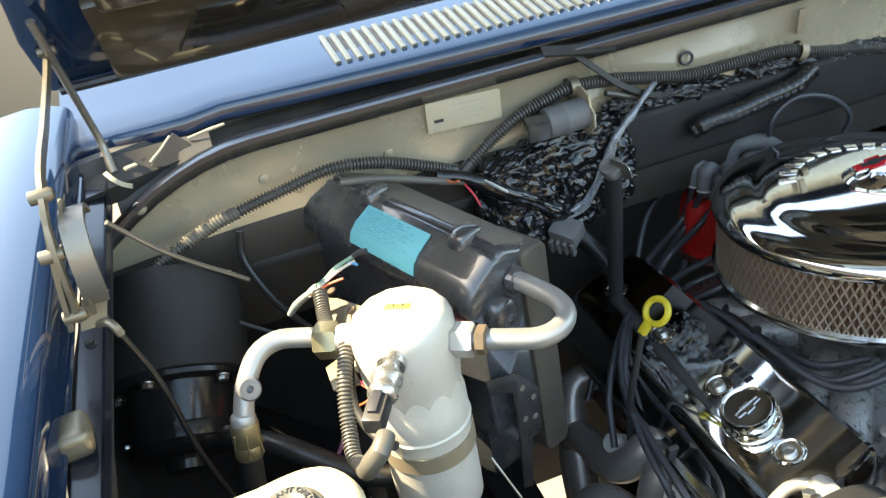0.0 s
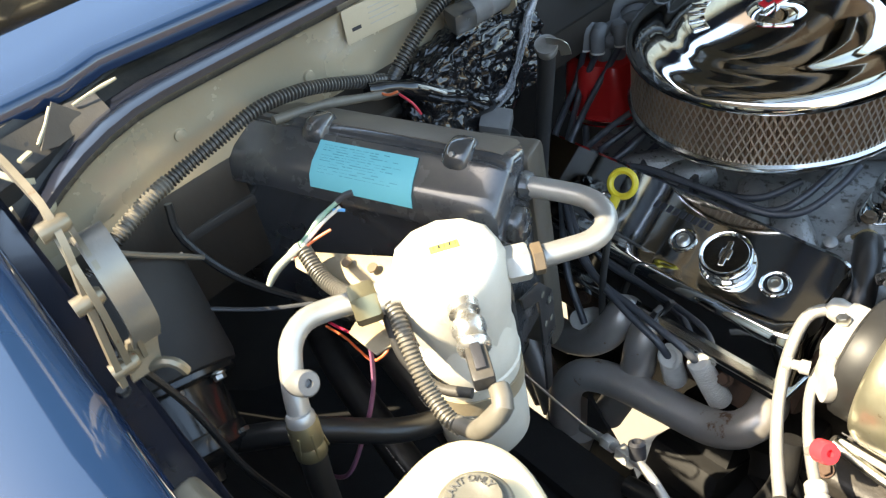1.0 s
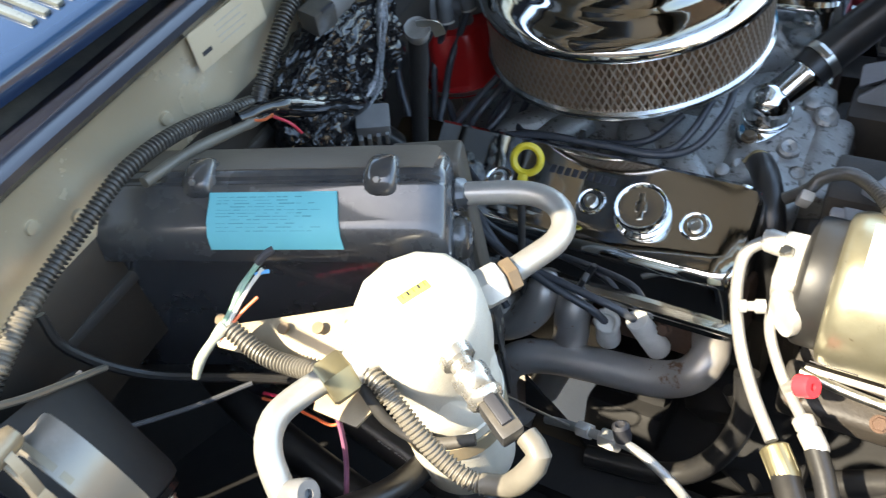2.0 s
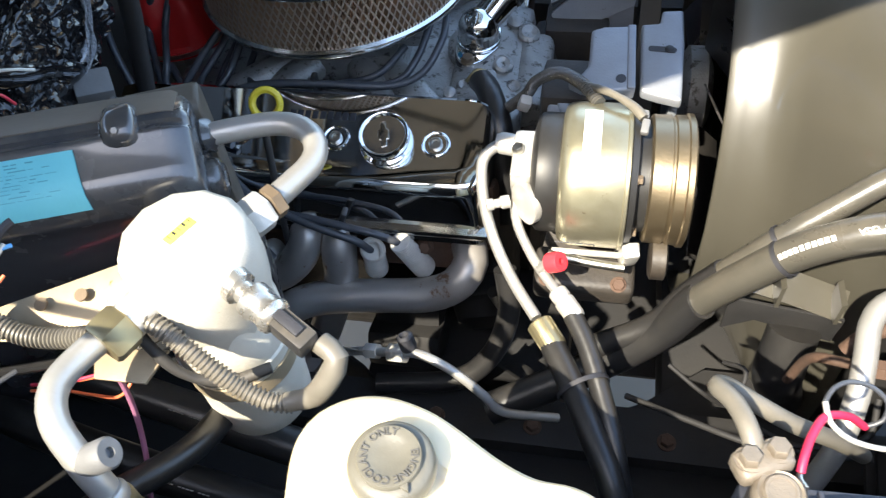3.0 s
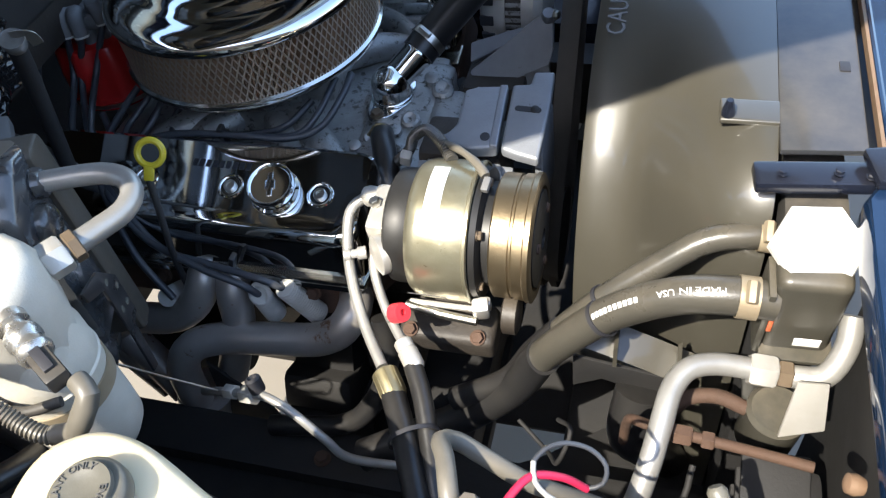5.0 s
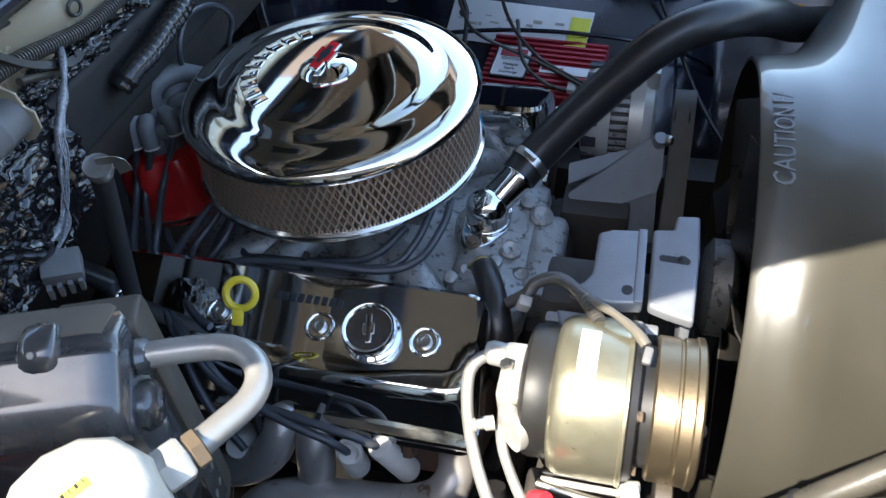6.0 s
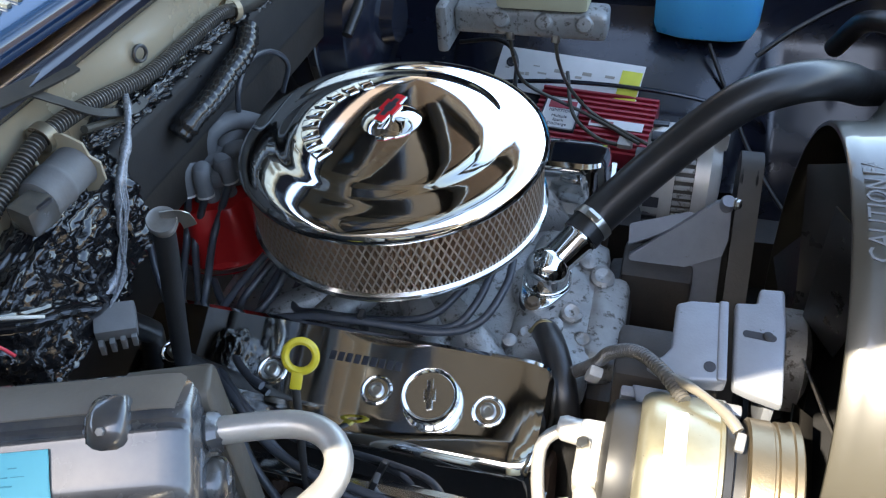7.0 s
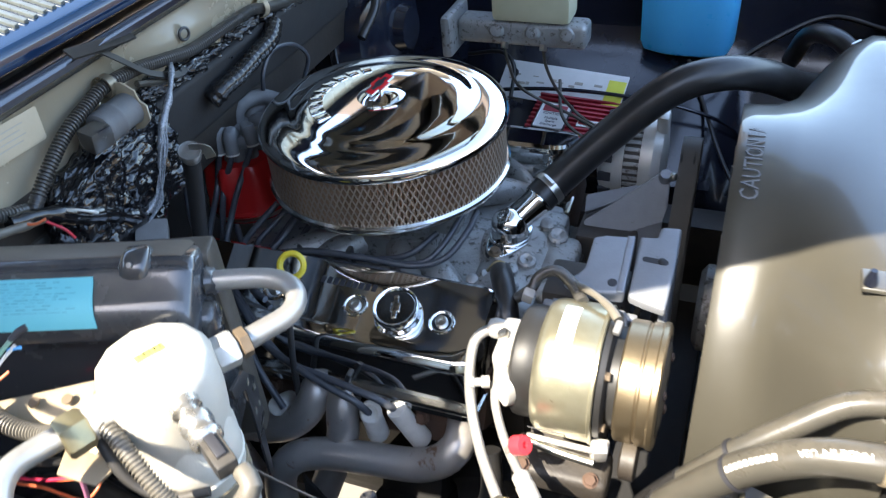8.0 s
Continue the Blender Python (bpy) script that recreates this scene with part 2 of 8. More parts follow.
gloss_inner = surface("gloss_black_panel", (0.008, 0.011, 0.022), 0.20, 0.0, (0.014, 0.015, 0.020), 5, 0.8, 0.02, 500, rough_var=0.08, dust=DUST, dust_amount=0.03, coat=0.15)
panel_black = surface("satin_black_cover", (0.030, 0.033, 0.040), 0.22, 0.0, (0.05, 0.05, 0.05), 8, 0.8, 0.05, 500, dust=DUST, dust_amount=0.2, coat=0.7)
roof_brown = surface("brown_shingle", (0.11, 0.075, 0.05), 0.9, 0.0, (0.07, 0.05, 0.035), 3, 0.9, 0.4, 60)
tank_plastic = surface("olive_black_tank", (0.060, 0.056, 0.044), 0.34, 0.0, (0.045, 0.042, 0.035), 14, 0.8, 0.08, 900, dust=DUST, dust_amount=0.3)
rust_edge = surface("rusty_tan_edge", (0.24, 0.17, 0.11), 0.7, 0.1, (0.16, 0.075, 0.04), 40, 0.9, 0.4, 300)
matte_black = surface("matte_black", (0.022, 0.022, 0.023), 0.6, 0.0, (0.045, 0.04, 0.034), 14, 0.8, 0.2, 700, dust=DUST, dust_amount=0.25)
# grime, and a stand-in for shade on deep parts the sun reaches
greasy_shade_black = surface("greasy_shade_black", (0.010, 0.010, 0.011), 0.72, 0.0, (0.020, 0.0175, 0.015), 14, 0.8, 0.2, 700)
satin_black = surface("satin_black_paint", (0.020, 0.020, 0.022), 0.3, 0.0, (0.034, 0.031, 0.028), 10, 0.7, 0.06, 900, dust=DUST, dust_amount=0.15)
deep_brown = surface("deep_brown_paint", (0.034, 0.026, 0.019), 0.55, 0.0, (0.014, 0.012, 0.011), 12, 0.9, 0.3, 300, dust=DUST, dust_amount=0.3)
hood_gloss = surface("glossy_black_inner_skin", (0.014, 0.013, 0.012), 0.10, 0.0, (0.030, 0.026, 0.020), 7, 0.7, 0.02, 300, rough_var=0.05, dust=DUST, dust_amount=0.10, coat=1.0)
letter_grey = surface("worn_letter_grey", (0.10, 0.097, 0.09), 0.5)
blower_black = surface("gloss_black_enamel", (0.011, 0.011, 0.012), 0.20, 0.0, (0.020, 0.018, 0.016), 12, 0.8, 0.06, 600)
hinge_steel = surface("tan_hinge_steel", (0.27, 0.23, 0.165), 0.40, 0.6, (0.16, 0.13, 0.09), 25, 0.8, 0.15, 600, spots=(0.20, 0.09, 0.04), spot_amount=0.2)
band_grey = surface("grey_spring_steel", (0.22, 0.215, 0.20), 0.34, 0.6, (0.30, 0.25, 0.18), 18, 0.8, 0.1, 600)
belt_rubber = surface("dusty_belt", (0.075, 0.068, 0.058), 0.6, 0.0, (0.05, 0.046, 0.04), 30, 0.8, 0.2, 700)
firewall_paint = surface("dusty_tan_paint", (0.52, 0.44, 0.31), 0.26, 0.30, (0.31, 0.265, 0.19), 5, 0.9, 0.1, 500, coat=0.4, dust=DUST, dust_amount=0.4, spots=(0.05, 0.045, 0.04), spot_amount=0.12)
gloss_paint = surface("gloss_navy_paint", (0.008, 0.022, 0.056), 0.06, 0.0, (0.010, 0.026, 0.062), 6, 0.6, rough_var=0.03, coat=0.5)
rubber = surface("black_rubber", (0.014, 0.014, 0.015), 0.33, 0.0, (0.024, 0.023, 0.022), 25, 0.7, 0.12, 900, dust=DUST, dust_amount=0.06)
hose_rubber = surface("weathered_rubber", (0.058, 0.054, 0.044), 0.30, 0.0, (0.050, 0.046, 0.038), 16, 0.8, 0.15, 900, dust=DUST, dust_amount=0.24)
hood_brace_paint = surface("dusty_black_brace", (0.045, 0.038, 0.028), 0.16, 0.1, (0.11, 0.088, 0.056), 9, 0.7, 0.05, 500, dust=DUST, dust_amount=0.25, coat=0.8)
case_plastic = surface("dusty_case_plastic", (0.046, 0.049, 0.054), 0.26, 0.0, (0.034, 0.034, 0.036), 9, 0.8, 0.05, 1500, dust=DUST, dust_amount=0.30, coat=0.9)
case_end = surface("dusty_dark_shell", (0.080, 0.069, 0.054), 0.5, 0.0, (0.050, 0.044, 0.036), 16, 0.9, 0.2, 500)
case_dust = surface("dusty_brown_plastic", (0.155, 0.130, 0.102), 0.50, 0.0, (0.105, 0.088, 0.070), 14, 0.9, 0.2, 500)
wire_jacket = surface("grey_black_jacket", (0.050, 0.056, 0.068), 0.34, 0.0, (0.036, 0.038, 0.043), 50, 0.6, dust=DUST, dust_amount=0.08)
loom_plastic = surface("loom_plastic", (0.065, 0.063, 0.060), 0.24, 0.0, (0.070, 0.066, 0.058), 20, 0.8, dust=DUST, dust_amount=0.25)
loom_grey = surface("sun_bleached_loom", (0.145, 0.132, 0.108), 0.42, 0.0, (0.09, 0.082, 0.068), 40, 0.8, dust=DUST, dust_amount=0.2)
silver_tape = surface("silvery_shrivelled_tape", (0.34, 0.36, 0.39), 0.28, 0.3, (0.10, 0.105, 0.115), 120, 0.9, 0.4, 700)
crumpled_plastic = surface("glossy_black_wrap", (0.006, 0.006, 0.007), 0.09, 0.0, (0.012, 0.011, 0.011), 30, 0.6, rough_var=0.03, coat=0.2)
filter_paper = surface("filter_paper", (0.46, 0.31, 0.20), 0.85, 0.0, (0.34, 0.225, 0.145), 14, 0.8, 0.2, 700)
screen_metal = surface("screen_metal", (0.50, 0.40, 0.31), 0.42, 0.65, (0.37, 0.29, 0.22), 20, 0.7)
red_plastic = surface("red_cap_plastic", (0.50, 0.018, 0.016), 0.34, 0.0, (0.36, 0.012, 0.012), 20, 0.7, 0.05)
red_anodised = surface("red_anodised", (0.42, 0.035, 0.055), 0.34, 0.3, (0.30, 0.025, 0.04), 14, 0.7, 0.05, dust=DUST, dust_amount=0.15)
red_rubber = surface("red_cap_rubber", (0.72, 0.04, 0.055), 0.4, 0.0, (0.55, 0.03, 0.04), 40, 0.7)
emblem_red = surface("red_enamel", (0.70, 0.02, 0.03), 0.2, 0.0, (0.6, 0.02, 0.025), 40, 0.5, coat=0.6)
yellow_plastic = surface("yellow_plastic", (0.66, 0.52, 0.03), 0.38, 0.0, (0.50, 0.38, 0.03), 60, 0.8)
yellow_ink = surface("yellow_sticker", (0.80, 0.78, 0.10), 0.5, 0.0, (0.72, 0.68, 0.08), 60, 0.6)
orange_wire = surface("orange_jacket", (0.72, 0.16, 0.06), 0.45)
red_wire = surface("red_jacket", (0.66, 0.05, 0.07), 0.42)
purple_wire = surface("purple_jacket", (0.30, 0.12, 0.20), 0.45)
green_wire = surface("green_jacket", (0.12, 0.30, 0.20), 0.45, 0.0, (0.45, 0.50, 0.42), 60, 0.8)
grey_lead = surface("pale_grey_jacket", (0.36, 0.35, 0.32), 0.5, 0.0, (0.28, 0.27, 0.25), 50, 0.8)
crimson_lead = surface("crimson_jacket", (0.50, 0.02, 0.07), 0.42, 0.0, (0.36, 0.02, 0.05), 40, 0.7)
frayed = surface("frayed_grey_jacket", (0.20, 0.23, 0.19), 0.7, 0.0, (0.42, 0.42, 0.36), 90, 0.9, 0.5, 600)
blue_wire = surface("blue_jacket", (0.08, 0.32, 0.62), 0.45)
white_wire = surface("white_jacket", (0.66, 0.64, 0.58), 0.45, 0.0, (0.50, 0.47, 0.40), 50, 0.8)
boot_grey = surface("grey_boot_rubber", (0.165, 0.165, 0.165), 0.6, 0.0, (0.11, 0.11, 0.11), 40, 0.7, 0.2, 500)
boot_white = surface("fibreglass_sleeve", (0.52, 0.50, 0.46), 0.85, 0.0, (0.38, 0.36, 0.32), 60, 0.7, 0.7, 900)
bottle_plastic = surface("aged_white_plastic", (0.74, 0.65, 0.46), 0.34, 0.0, (0.64, 0.53, 0.34), 12, 0.9, 0.04, 500, subsurface=0.6)
cap_grey = surface("grey_cap_plastic", (0.155, 0.145, 0.115), 0.38, 0.0, (0.09, 0.085, 0.07), 45, 0.8, 0.15, 700)
teal_paper = surface("teal_tape", (0.15, 0.53, 0.57), 0.55, 0.0, (0.12, 0.47, 0.52), 20, 0.6, 0.1, 700)
teal_ink = surface("dark_teal_ink", (0.10, 0.38, 0.43), 0.6)
torn_cream = surface("cream_metal", (0.42, 0.38, 0.27), 0.5, 0.0, (0.26, 0.23, 0.16), 60, 0.9)
paper = surface("cream_paper", (0.52, 0.44, 0.315), 0.6, 0.0, (0.42, 0.345, 0.235), 24, 0.9, 0.2, 300)
white_paint = surface("white_print", (0.78, 0.77, 0.74), 0.5, 0.0, (0.68, 0.66, 0.62), 30, 0.7)
ink = surface("dark_ink", (0.03, 0.03, 0.035), 0.5)
grey_ink = surface("grey_ink", (0.44, 0.40, 0.33), 0.6)
zinc_yellow = surface("yellow_zinc", (0.38, 0.325, 0.18), 0.38, 0.8, (0.27, 0.24, 0.17), 60, 0.8)
rusty_clamp = surface("rusty_clamp", (0.125, 0.090, 0.058), 0.55, 0.35, (0.20, 0.15, 0.10), 60, 0.9)
bare_bracket = surface("bare_bracket", (0.40, 0.335, 0.235), 0.5, 0.4, (0.28, 0.21, 0.13), 25, 0.8, 0.15, 600, spots=(0.35, 0.14, 0.05), spot_amount=0.12)
pulley_steel = surface("tarnished_pulley", (0.33, 0.26, 0.165), 0.36, 0.9, (0.21, 0.160, 0.10), 18, 0.8, 0.12, 700)
clutch_dark = surface("clutch_black", (0.03, 0.029, 0.028), 0.45, 0.3)
compressor_alloy = surface("compressor_alloy", (0.48, 0.45, 0.33), 0.32, 0.80, (0.31, 0.275, 0.175), 30, 0.9, 0.10, 700, spots=(0.17, 0.14, 0.08), spot_amount=0.16)
blue_fluid = surface("blue_fluid_jug", (0.10, 0.58, 0.95), 0.3, 0.0, (0.05, 0.42, 0.85), 8, 0.8, subsurface=0.3)
reservoir_plastic = surface("reservoir_plastic", (0.52, 0.50, 0.34), 0.45, 0.0, (0.42, 0.40, 0.26), 20, 0.7)
amber = surface("amber_lens", (0.80, 0.32, 0.02), 0.2)
lead = surface("oxidised_lead", (0.17, 0.145, 0.115), 0.55, 0.4, (0.27, 0.22, 0.165), 60, 0.9, 0.5, 500)
battery_blue = surface("battery_case", (0.014, 0.020, 0.038), 0.38, 0.0, (0.03, 0.033, 0.04), 16, 0.8, 0.12, 700, dust=DUST, dust_amount=0.12)
concrete = surface("driveway_concrete", (0.22, 0.195, 0.155), 0.9, 0.0, (0.17, 0.148, 0.12), 1.3, 0.9, 0.4, 120)
stucco = surface("tan_stucco", (0.46, 0.36, 0.25), 0.9, 0.0, (0.40, 0.31, 0.21), 2.0, 0.9, 0.6, 160)
louvre_metal = surface("louvre_enamel", (0.15, 0.17, 0.16), 0.3, 0.3, (0.10, 0.11, 0.105), 60, 0.7)
gusset_grey = surface("dusty_grey_sheet", (0.032, 0.030, 0.027), 0.5, 0.2, (0.036, 0.033, 0.029), 12, 0.8, 0.15, 600, dust=DUST, dust_amount=0.12)

# ---- ground, and unseen walls added to close the yard ----
bm = bmesh.new()
bmesh.ops.create_grid(bm, x_segments=40, y_segments=40, size=60)
solo("ground", bm, concrete, "sunlit tan concrete driveway under the car", "ground", kind="structure")
# added dark wall: keeps bright reflections off the shroud
solo("wall_north", rbox((0, 7, 1.1), (20, 0.2, 2.2), 0.01), roof_brown, "unseen dark brown wall added to darken reflections", "wall", kind="structure")
solo("wall_east", rbox((8, 0, 1.3), (0.2, 14, 2.6), 0.01), stucco, "unseen plain tan wall added to close the yard", "wall", kind="structure")

# stand-in houses out of view, added to block sky mirrored in the chrome
house = thing("house", (0, -4.3, 0), "unseen tan house with a brown roof, added for the chrome reflections", "house", group="houses")
far_house = thing("house", (-5.6, 4.7, 0), "unseen tan house on the far side, added for the chrome reflections", "house", group="houses")
part("wall", rbox((0, -4.3, 1.4), (13, 0.3, 2.8), 0.02), stucco, house)
part("wing_wall", rbox((-6.3, -2.3, 1.5), (0.3, 3.7, 3.0), 0.02), stucco, house)
part("roof", plate([(-3.7, 2.65), (-7.4, 7.0), (-7.6, 7.0), (-3.7, 2.5)], 16, Matrix.Translation((-8, 0, 0)) @ Matrix(((0, 0, 1, 0), (1, 0, 0, 0), (0, 1, 0, 0), (0, 0, 0, 1))), 0.01), roof_brown, house)
part("far_roof", plate([(4.3, 3.0), (8.2, 6.6), (8.2, 6.8), (4.2, 3.15)], 9, Matrix.Translation((-10.2, 0, 0)) @ Matrix(((0, 0, 1, 0), (1, 0, 0, 0), (0, 1, 0, 0), (0, 0, 0, 1))), 0.01), roof_brown, far_house)
part("wall", rbox((-5.6, 4.75, 1.5), (8.6, 0.3, 3.0), 0.02), stucco, far_house)
for x in (-3.5, 2.6):
    part("window", rbox((x, -4.14, 1.55), (1.5, 0.06, 1.1), 0.02), ink, house)
part("garage_door", rbox((-0.4, -4.14, 1.1), (2.6, 0.06, 2.2), 0.02), paper, house)

# ---- firewall: upper panel, gutter ledge, recess and floor board ----
firewall = thing("firewall", (-0.30, 0, 0.5), "dusty black painted firewall with a rolled top flange", "firewall")


def panel_line(y):
    """How far ahead the upper panel stands at y: its ends sweep forward."""
    side = max(0.0, abs(y) - 0.60)
    return -0.226 + 0.45 * side * side


def panel_fall(y):
    """How far the panel's rolled top edge curves down towards its ends."""
    side = max(0.0, abs(y) - 0.66)
    return 1.9 * side * side


ys = [-0.86 + 1.72 * k / 60 for k in range(61)]
section = [(0.0, 1.238), (-0.002, 1.25), (-0.004, 1.265), (-0.001, 1.316), (0.003, 1.322), (-0.010, 1.322), (-0.014, 1.31), (-0.012, 1.238)]
flange_section = [(0.004, 1.323), (0.010, 1.330), (0.016, 1.334), (0.020, 1.337), (0.019, 1.343), (0.008, 1.345), (-0.012, 1.341), (-0.034, 1.334), (-0.050, 1.331), (-0.050, 1.324), (-0.010, 1.323)]
bm = bmesh.new()
rings_mesh(bm, [[(panel_line(y) + dx, y, z - panel_fall(y) * (z > 1.25)) for dx, z in section] for y in ys])
part("upper_panel", bm, firewall_paint, firewall)
bm = bmesh.new()
rings_mesh(bm, [[(panel_line(y) + dx, y, z - panel_fall(y)) for dx, z in flange_section] for y in ys])
part("top_flange", bm, gloss_inner, firewall, "rolled glossy black flange")
bm = rbox((-0.30, 0, 1.182), (0.16, 1.72, 0.012), 0.003)
part("shelf", bm, matte_black, firewall)
# strip below the upper panel, in a darker brown
bm = bmesh.new()
rings_mesh(bm, [[(panel_line(y) + dx, y, z) for dx, z in ((-0.002, 1.10), (0.001, 1.18), (0.002, 1.225), (-0.001, 1.2375), (-0.012, 1.2375), (-0.014, 1.10))] for y in ys])
part("brown_panel", bm, deep_brown, firewall, "brown-black lower panel")
bm = rbox((-0.375, 0, 0.85), (0.02, 1.72, 0.68), 0.004)
part("lower_panel", bm, matte_black, firewall)
# swaged ribs and plugs on the upper panel
for y, z in ((-0.62, 1.262), (-0.655, 1.285), (-0.30, 1.27), (-0.505, 1.272)):
    part("plug", lathe([(0.007, 0), (0.006, 0.003), (0.001, 0.004)], (panel_line(y) - 0.003, y, z), (1, 0, 0), 16), firewall_paint, firewall)

# gutter behind the flange, with a raised seal channel
gutter = thing("cowl_gutter", (-0.27, 0, 1.30), "dusty black sheet metal gutter below the cowl", "gutter")
bm = bmesh.new()
gsec = [(-0.040, 1.331), (-0.048, 1.322), (-0.085, 1.336), (-0.092, 1.352), (-0.105, 1.354), (-0.112, 1.338), (-0.150, 1.345), (-0.150, 1.325), (-0.05, 1.310)]
rings_mesh(bm, [[(-0.226 + dx + 0.4 * max(0, abs(y) - 0.66), y, z) for dx, z in gsec] for y in ys])
part("channel", bm, matte_black, gutter)
part("seal", tube([(-0.296, y, 1.357) for y in (-0.60, -0.3, 0, 0.3, 0.6)], 0.005, 8, 0.03, wobble=0.15), rubber, gutter)

# ---- cowl panel with its louvres ----
cowl = thing("cowl", (-0.40, 0, 1.35), "glossy navy cowl panel with a row of air louvres", "cowl")


def cowl_front(y):
    """The cowl's front edge steps back where the louvred middle begins."""
    s = min(1.0, max(0.0, (abs(y) - 0.68) / 0.035))
    return -0.238 - 0.048 * min(1.0, abs(y) / 0.7) ** 2 + 0.012 * s * s * (3 - 2 * s), 1.364 + 0.003 * (1 - s)


rows = []
for k in range(87):
    y = -0.86 + 0.02 * k
    fx, fz = cowl_front(y)
    rows.append([(fx - 0.006, y, fz - 0.022), (fx, y, fz - 0.018), (fx + 0.001, y, fz - 0.004), (fx - 0.003, y, fz + 0.002), (fx - 0.012, y, fz + 0.006), (fx - 0.05, y, fz + 0.016),
                 (fx - 0.10, y, fz + 0.027), (-0.43, y, 1.408), (-0.60, y, 1.440), (-0.60, y, 1.42), (-0.43, y, 1.385)])
bm = bmesh.new()
rings_mesh(bm, rows)
part("panel", bm, gloss_paint, cowl)
slope = math.degrees(math.atan2(0.0235, 0.09))
for k in range(79):
    y = -0.530 + 0.0136 * k
    fx, fz = cowl_front(y)
    part("louvre_slot", rbox((fx - 0.060, y + 0.0045, fz + 0.0178), (0.074, 0.0052, 0.0016), 0.0005, (0, slope, 3)), ink, cowl)
    part("louvre", rbox((fx - 0.060, y - 0.002, fz + 0.0200), (0.076, 0.0078, 0.0060), 0.0026, (0, slope, 3)), louvre_metal, cowl)

# ---- windscreen behind the cowl ----
screen = thing("windscreen", (-0.62, 0, 1.44), "raked dark tinted windscreen behind the cowl", "windscreen")
part("glass", plate([(-0.72, 0.0), (0.72, 0.0), (0.60, 0.72), (-0.60, 0.72)], 0.006, Matrix.Translation((-0.612, 0, 1.446)) @ pose(0, 0, 0, 0, 0, 90) @ pose(0, 0, 0, 38, 0, 0), 0.002), dark_glass, screen)
for s in (-1, 1):
    part("pillar", bar([(-0.60, s * 0.735, 1.444), (-0.90, s * 0.685, 1.68), (-1.18, s * 0.625, 1.90)], 0.05, 0.03), gloss_paint, screen)

# ---- open hood with its inner brace ----
hood = thing("hood", (-0.16, 0, 1.44), "raised navy hood with a glossy black underside", "hood")
HOOD_TILT = 45.6
HOOD_BASE = Vector((-0.252, 0, 1.430))
up_way = Vector((math.cos(radians(HOOD_TILT)), 0, math.sin(radians(HOOD_TILT))))
out_way = Vector((-math.sin(radians(HOOD_TILT)), 0, math.cos(radians(HOOD_TILT))))
hood_m = Matrix((up_way, Vector((0, 1, 0)), -out_way)).transposed().to_4x4()
hood_m.translation = HOOD_BASE
HOOD_LONG = 1.60


def on_hood(u, v, w):
    """Along the hood from the hinge, across it, and below its skin."""
    return hood_m @ Vector((u, v, w))


edge = [(0, 0.84), (0.09, 0.84), (0.22, 0.822), (0.27, 0.812), (0.32, 0.785), (0.50, 0.770), (0.62, 0.777), (0.74, 0.790), (0.81, 0.808), (0.87, 0.822), (1.10, 0.832), (HOOD_LONG, 0.80)]
bm = plate([(u, -v) for u, v in edge] + [(u, v) for u, v in reversed(edge)], 0.008, hood_m @ Matrix.Translation((0, 0, -0.012)), 0.003)
part("skin", bm, gloss_paint, hood)
bm = plate([(0.06, -0.74), (HOOD_LONG - 0.06, -0.74), (HOOD_LONG - 0.06, 0.74), (0.06, 0.74)], 0.003, hood_m @ Matrix.Translation((0, 0, -0.003)), 0.001)
part("inner_skin", bm, hood_gloss, hood, "dark inner skin")
for u0, u1, v0, v1 in ((1.47, 1.59, -0.76, 0.76), (0.14, 1.47, -0.755, -0.66), (0.14, 1.47, 0.66, 0.755), (0.13, 1.47, -0.06, 0.06), (0.50, 0.58, -0.67, 0.67), (1.0, 1.08, -0.67, 0.67)):
    bm = rbox(on_hood((u0 + u1) / 2, (v0 + v1) / 2, 0.012), (u1 - u0, v1 - v0, 0.026), 0.008, hood_m.to_3x3().to_4x4())
    part("brace", bm, hood_brace_paint, hood)
part("rear_brace", rbox(on_hood(0.078, 0, 0.006), (0.125, 1.54, 0.014), 0.005, hood_m.to_3x3().to_4x4()), hood_brace_paint, hood)
for side in (-1, 1):
    a, b = on_hood(0.13, 0.60 * side, 0.022), on_hood(0.60, 0.06 * side, 0.022)
    bm = tube([a, a.lerp(b, 0.5), b], 0.020, 12, 0.05)
    part("diagonal_brace", bm, hood_brace_paint, hood)
for v0, v1 in ((-0.70, -0.52), (-0.47, -0.12), (0.12, 0.47), (0.52, 0.70)):
    bm = plate([(0.045, v0), (0.105, v0 + 0.03), (0.105, v1 - 0.03), (0.045, v1)], 0.004, hood_m @ Matrix.Translation((0, 0, 0.0125)), 0.0012)
    part("stamped_pad", bm, hood_gloss, hood)
part("rear_lip", tube([on_hood(0.008, v, 0.002) for v in (-0.83, -0.4, 0, 0.4, 0.83)], 0.005, 8, 0.05), satin_black, hood)

# ---- hood hinge at the near corner ----
hinge = thing("spring_hinge", (0.02, -0.80, 1.25), "worn tan and grey steel hood hinge with linked arms", "hinge")


part("long_arm", bar([(-0.26, -0.820, 1.530), (-0.20, -0.820, 1.483), (-0.06, -0.817, 1.455), (0.030, -0.813, 1.447), (0.071, -0.813, 1.433), (0.083, -0.822, 1.385), (0.085, -0.830, 1.330)], 0.010, 0.004), hinge_steel, hinge)
part("side_plate", bar([(0.055, -0.812, 1.440), (0.076, -0.816, 1.420), (0.088, -0.818, 1.385), (0.084, -0.822, 1.335)], 0.009, 0.004), hinge_steel, hinge)
part("inner_plate", bar([(0.056, -0.806, 1.420), (0.078, -0.807, 1.406), (0.086, -0.808, 1.375), (0.080, -0.811, 1.336)], 0.007, 0.003), hinge_steel, hinge)
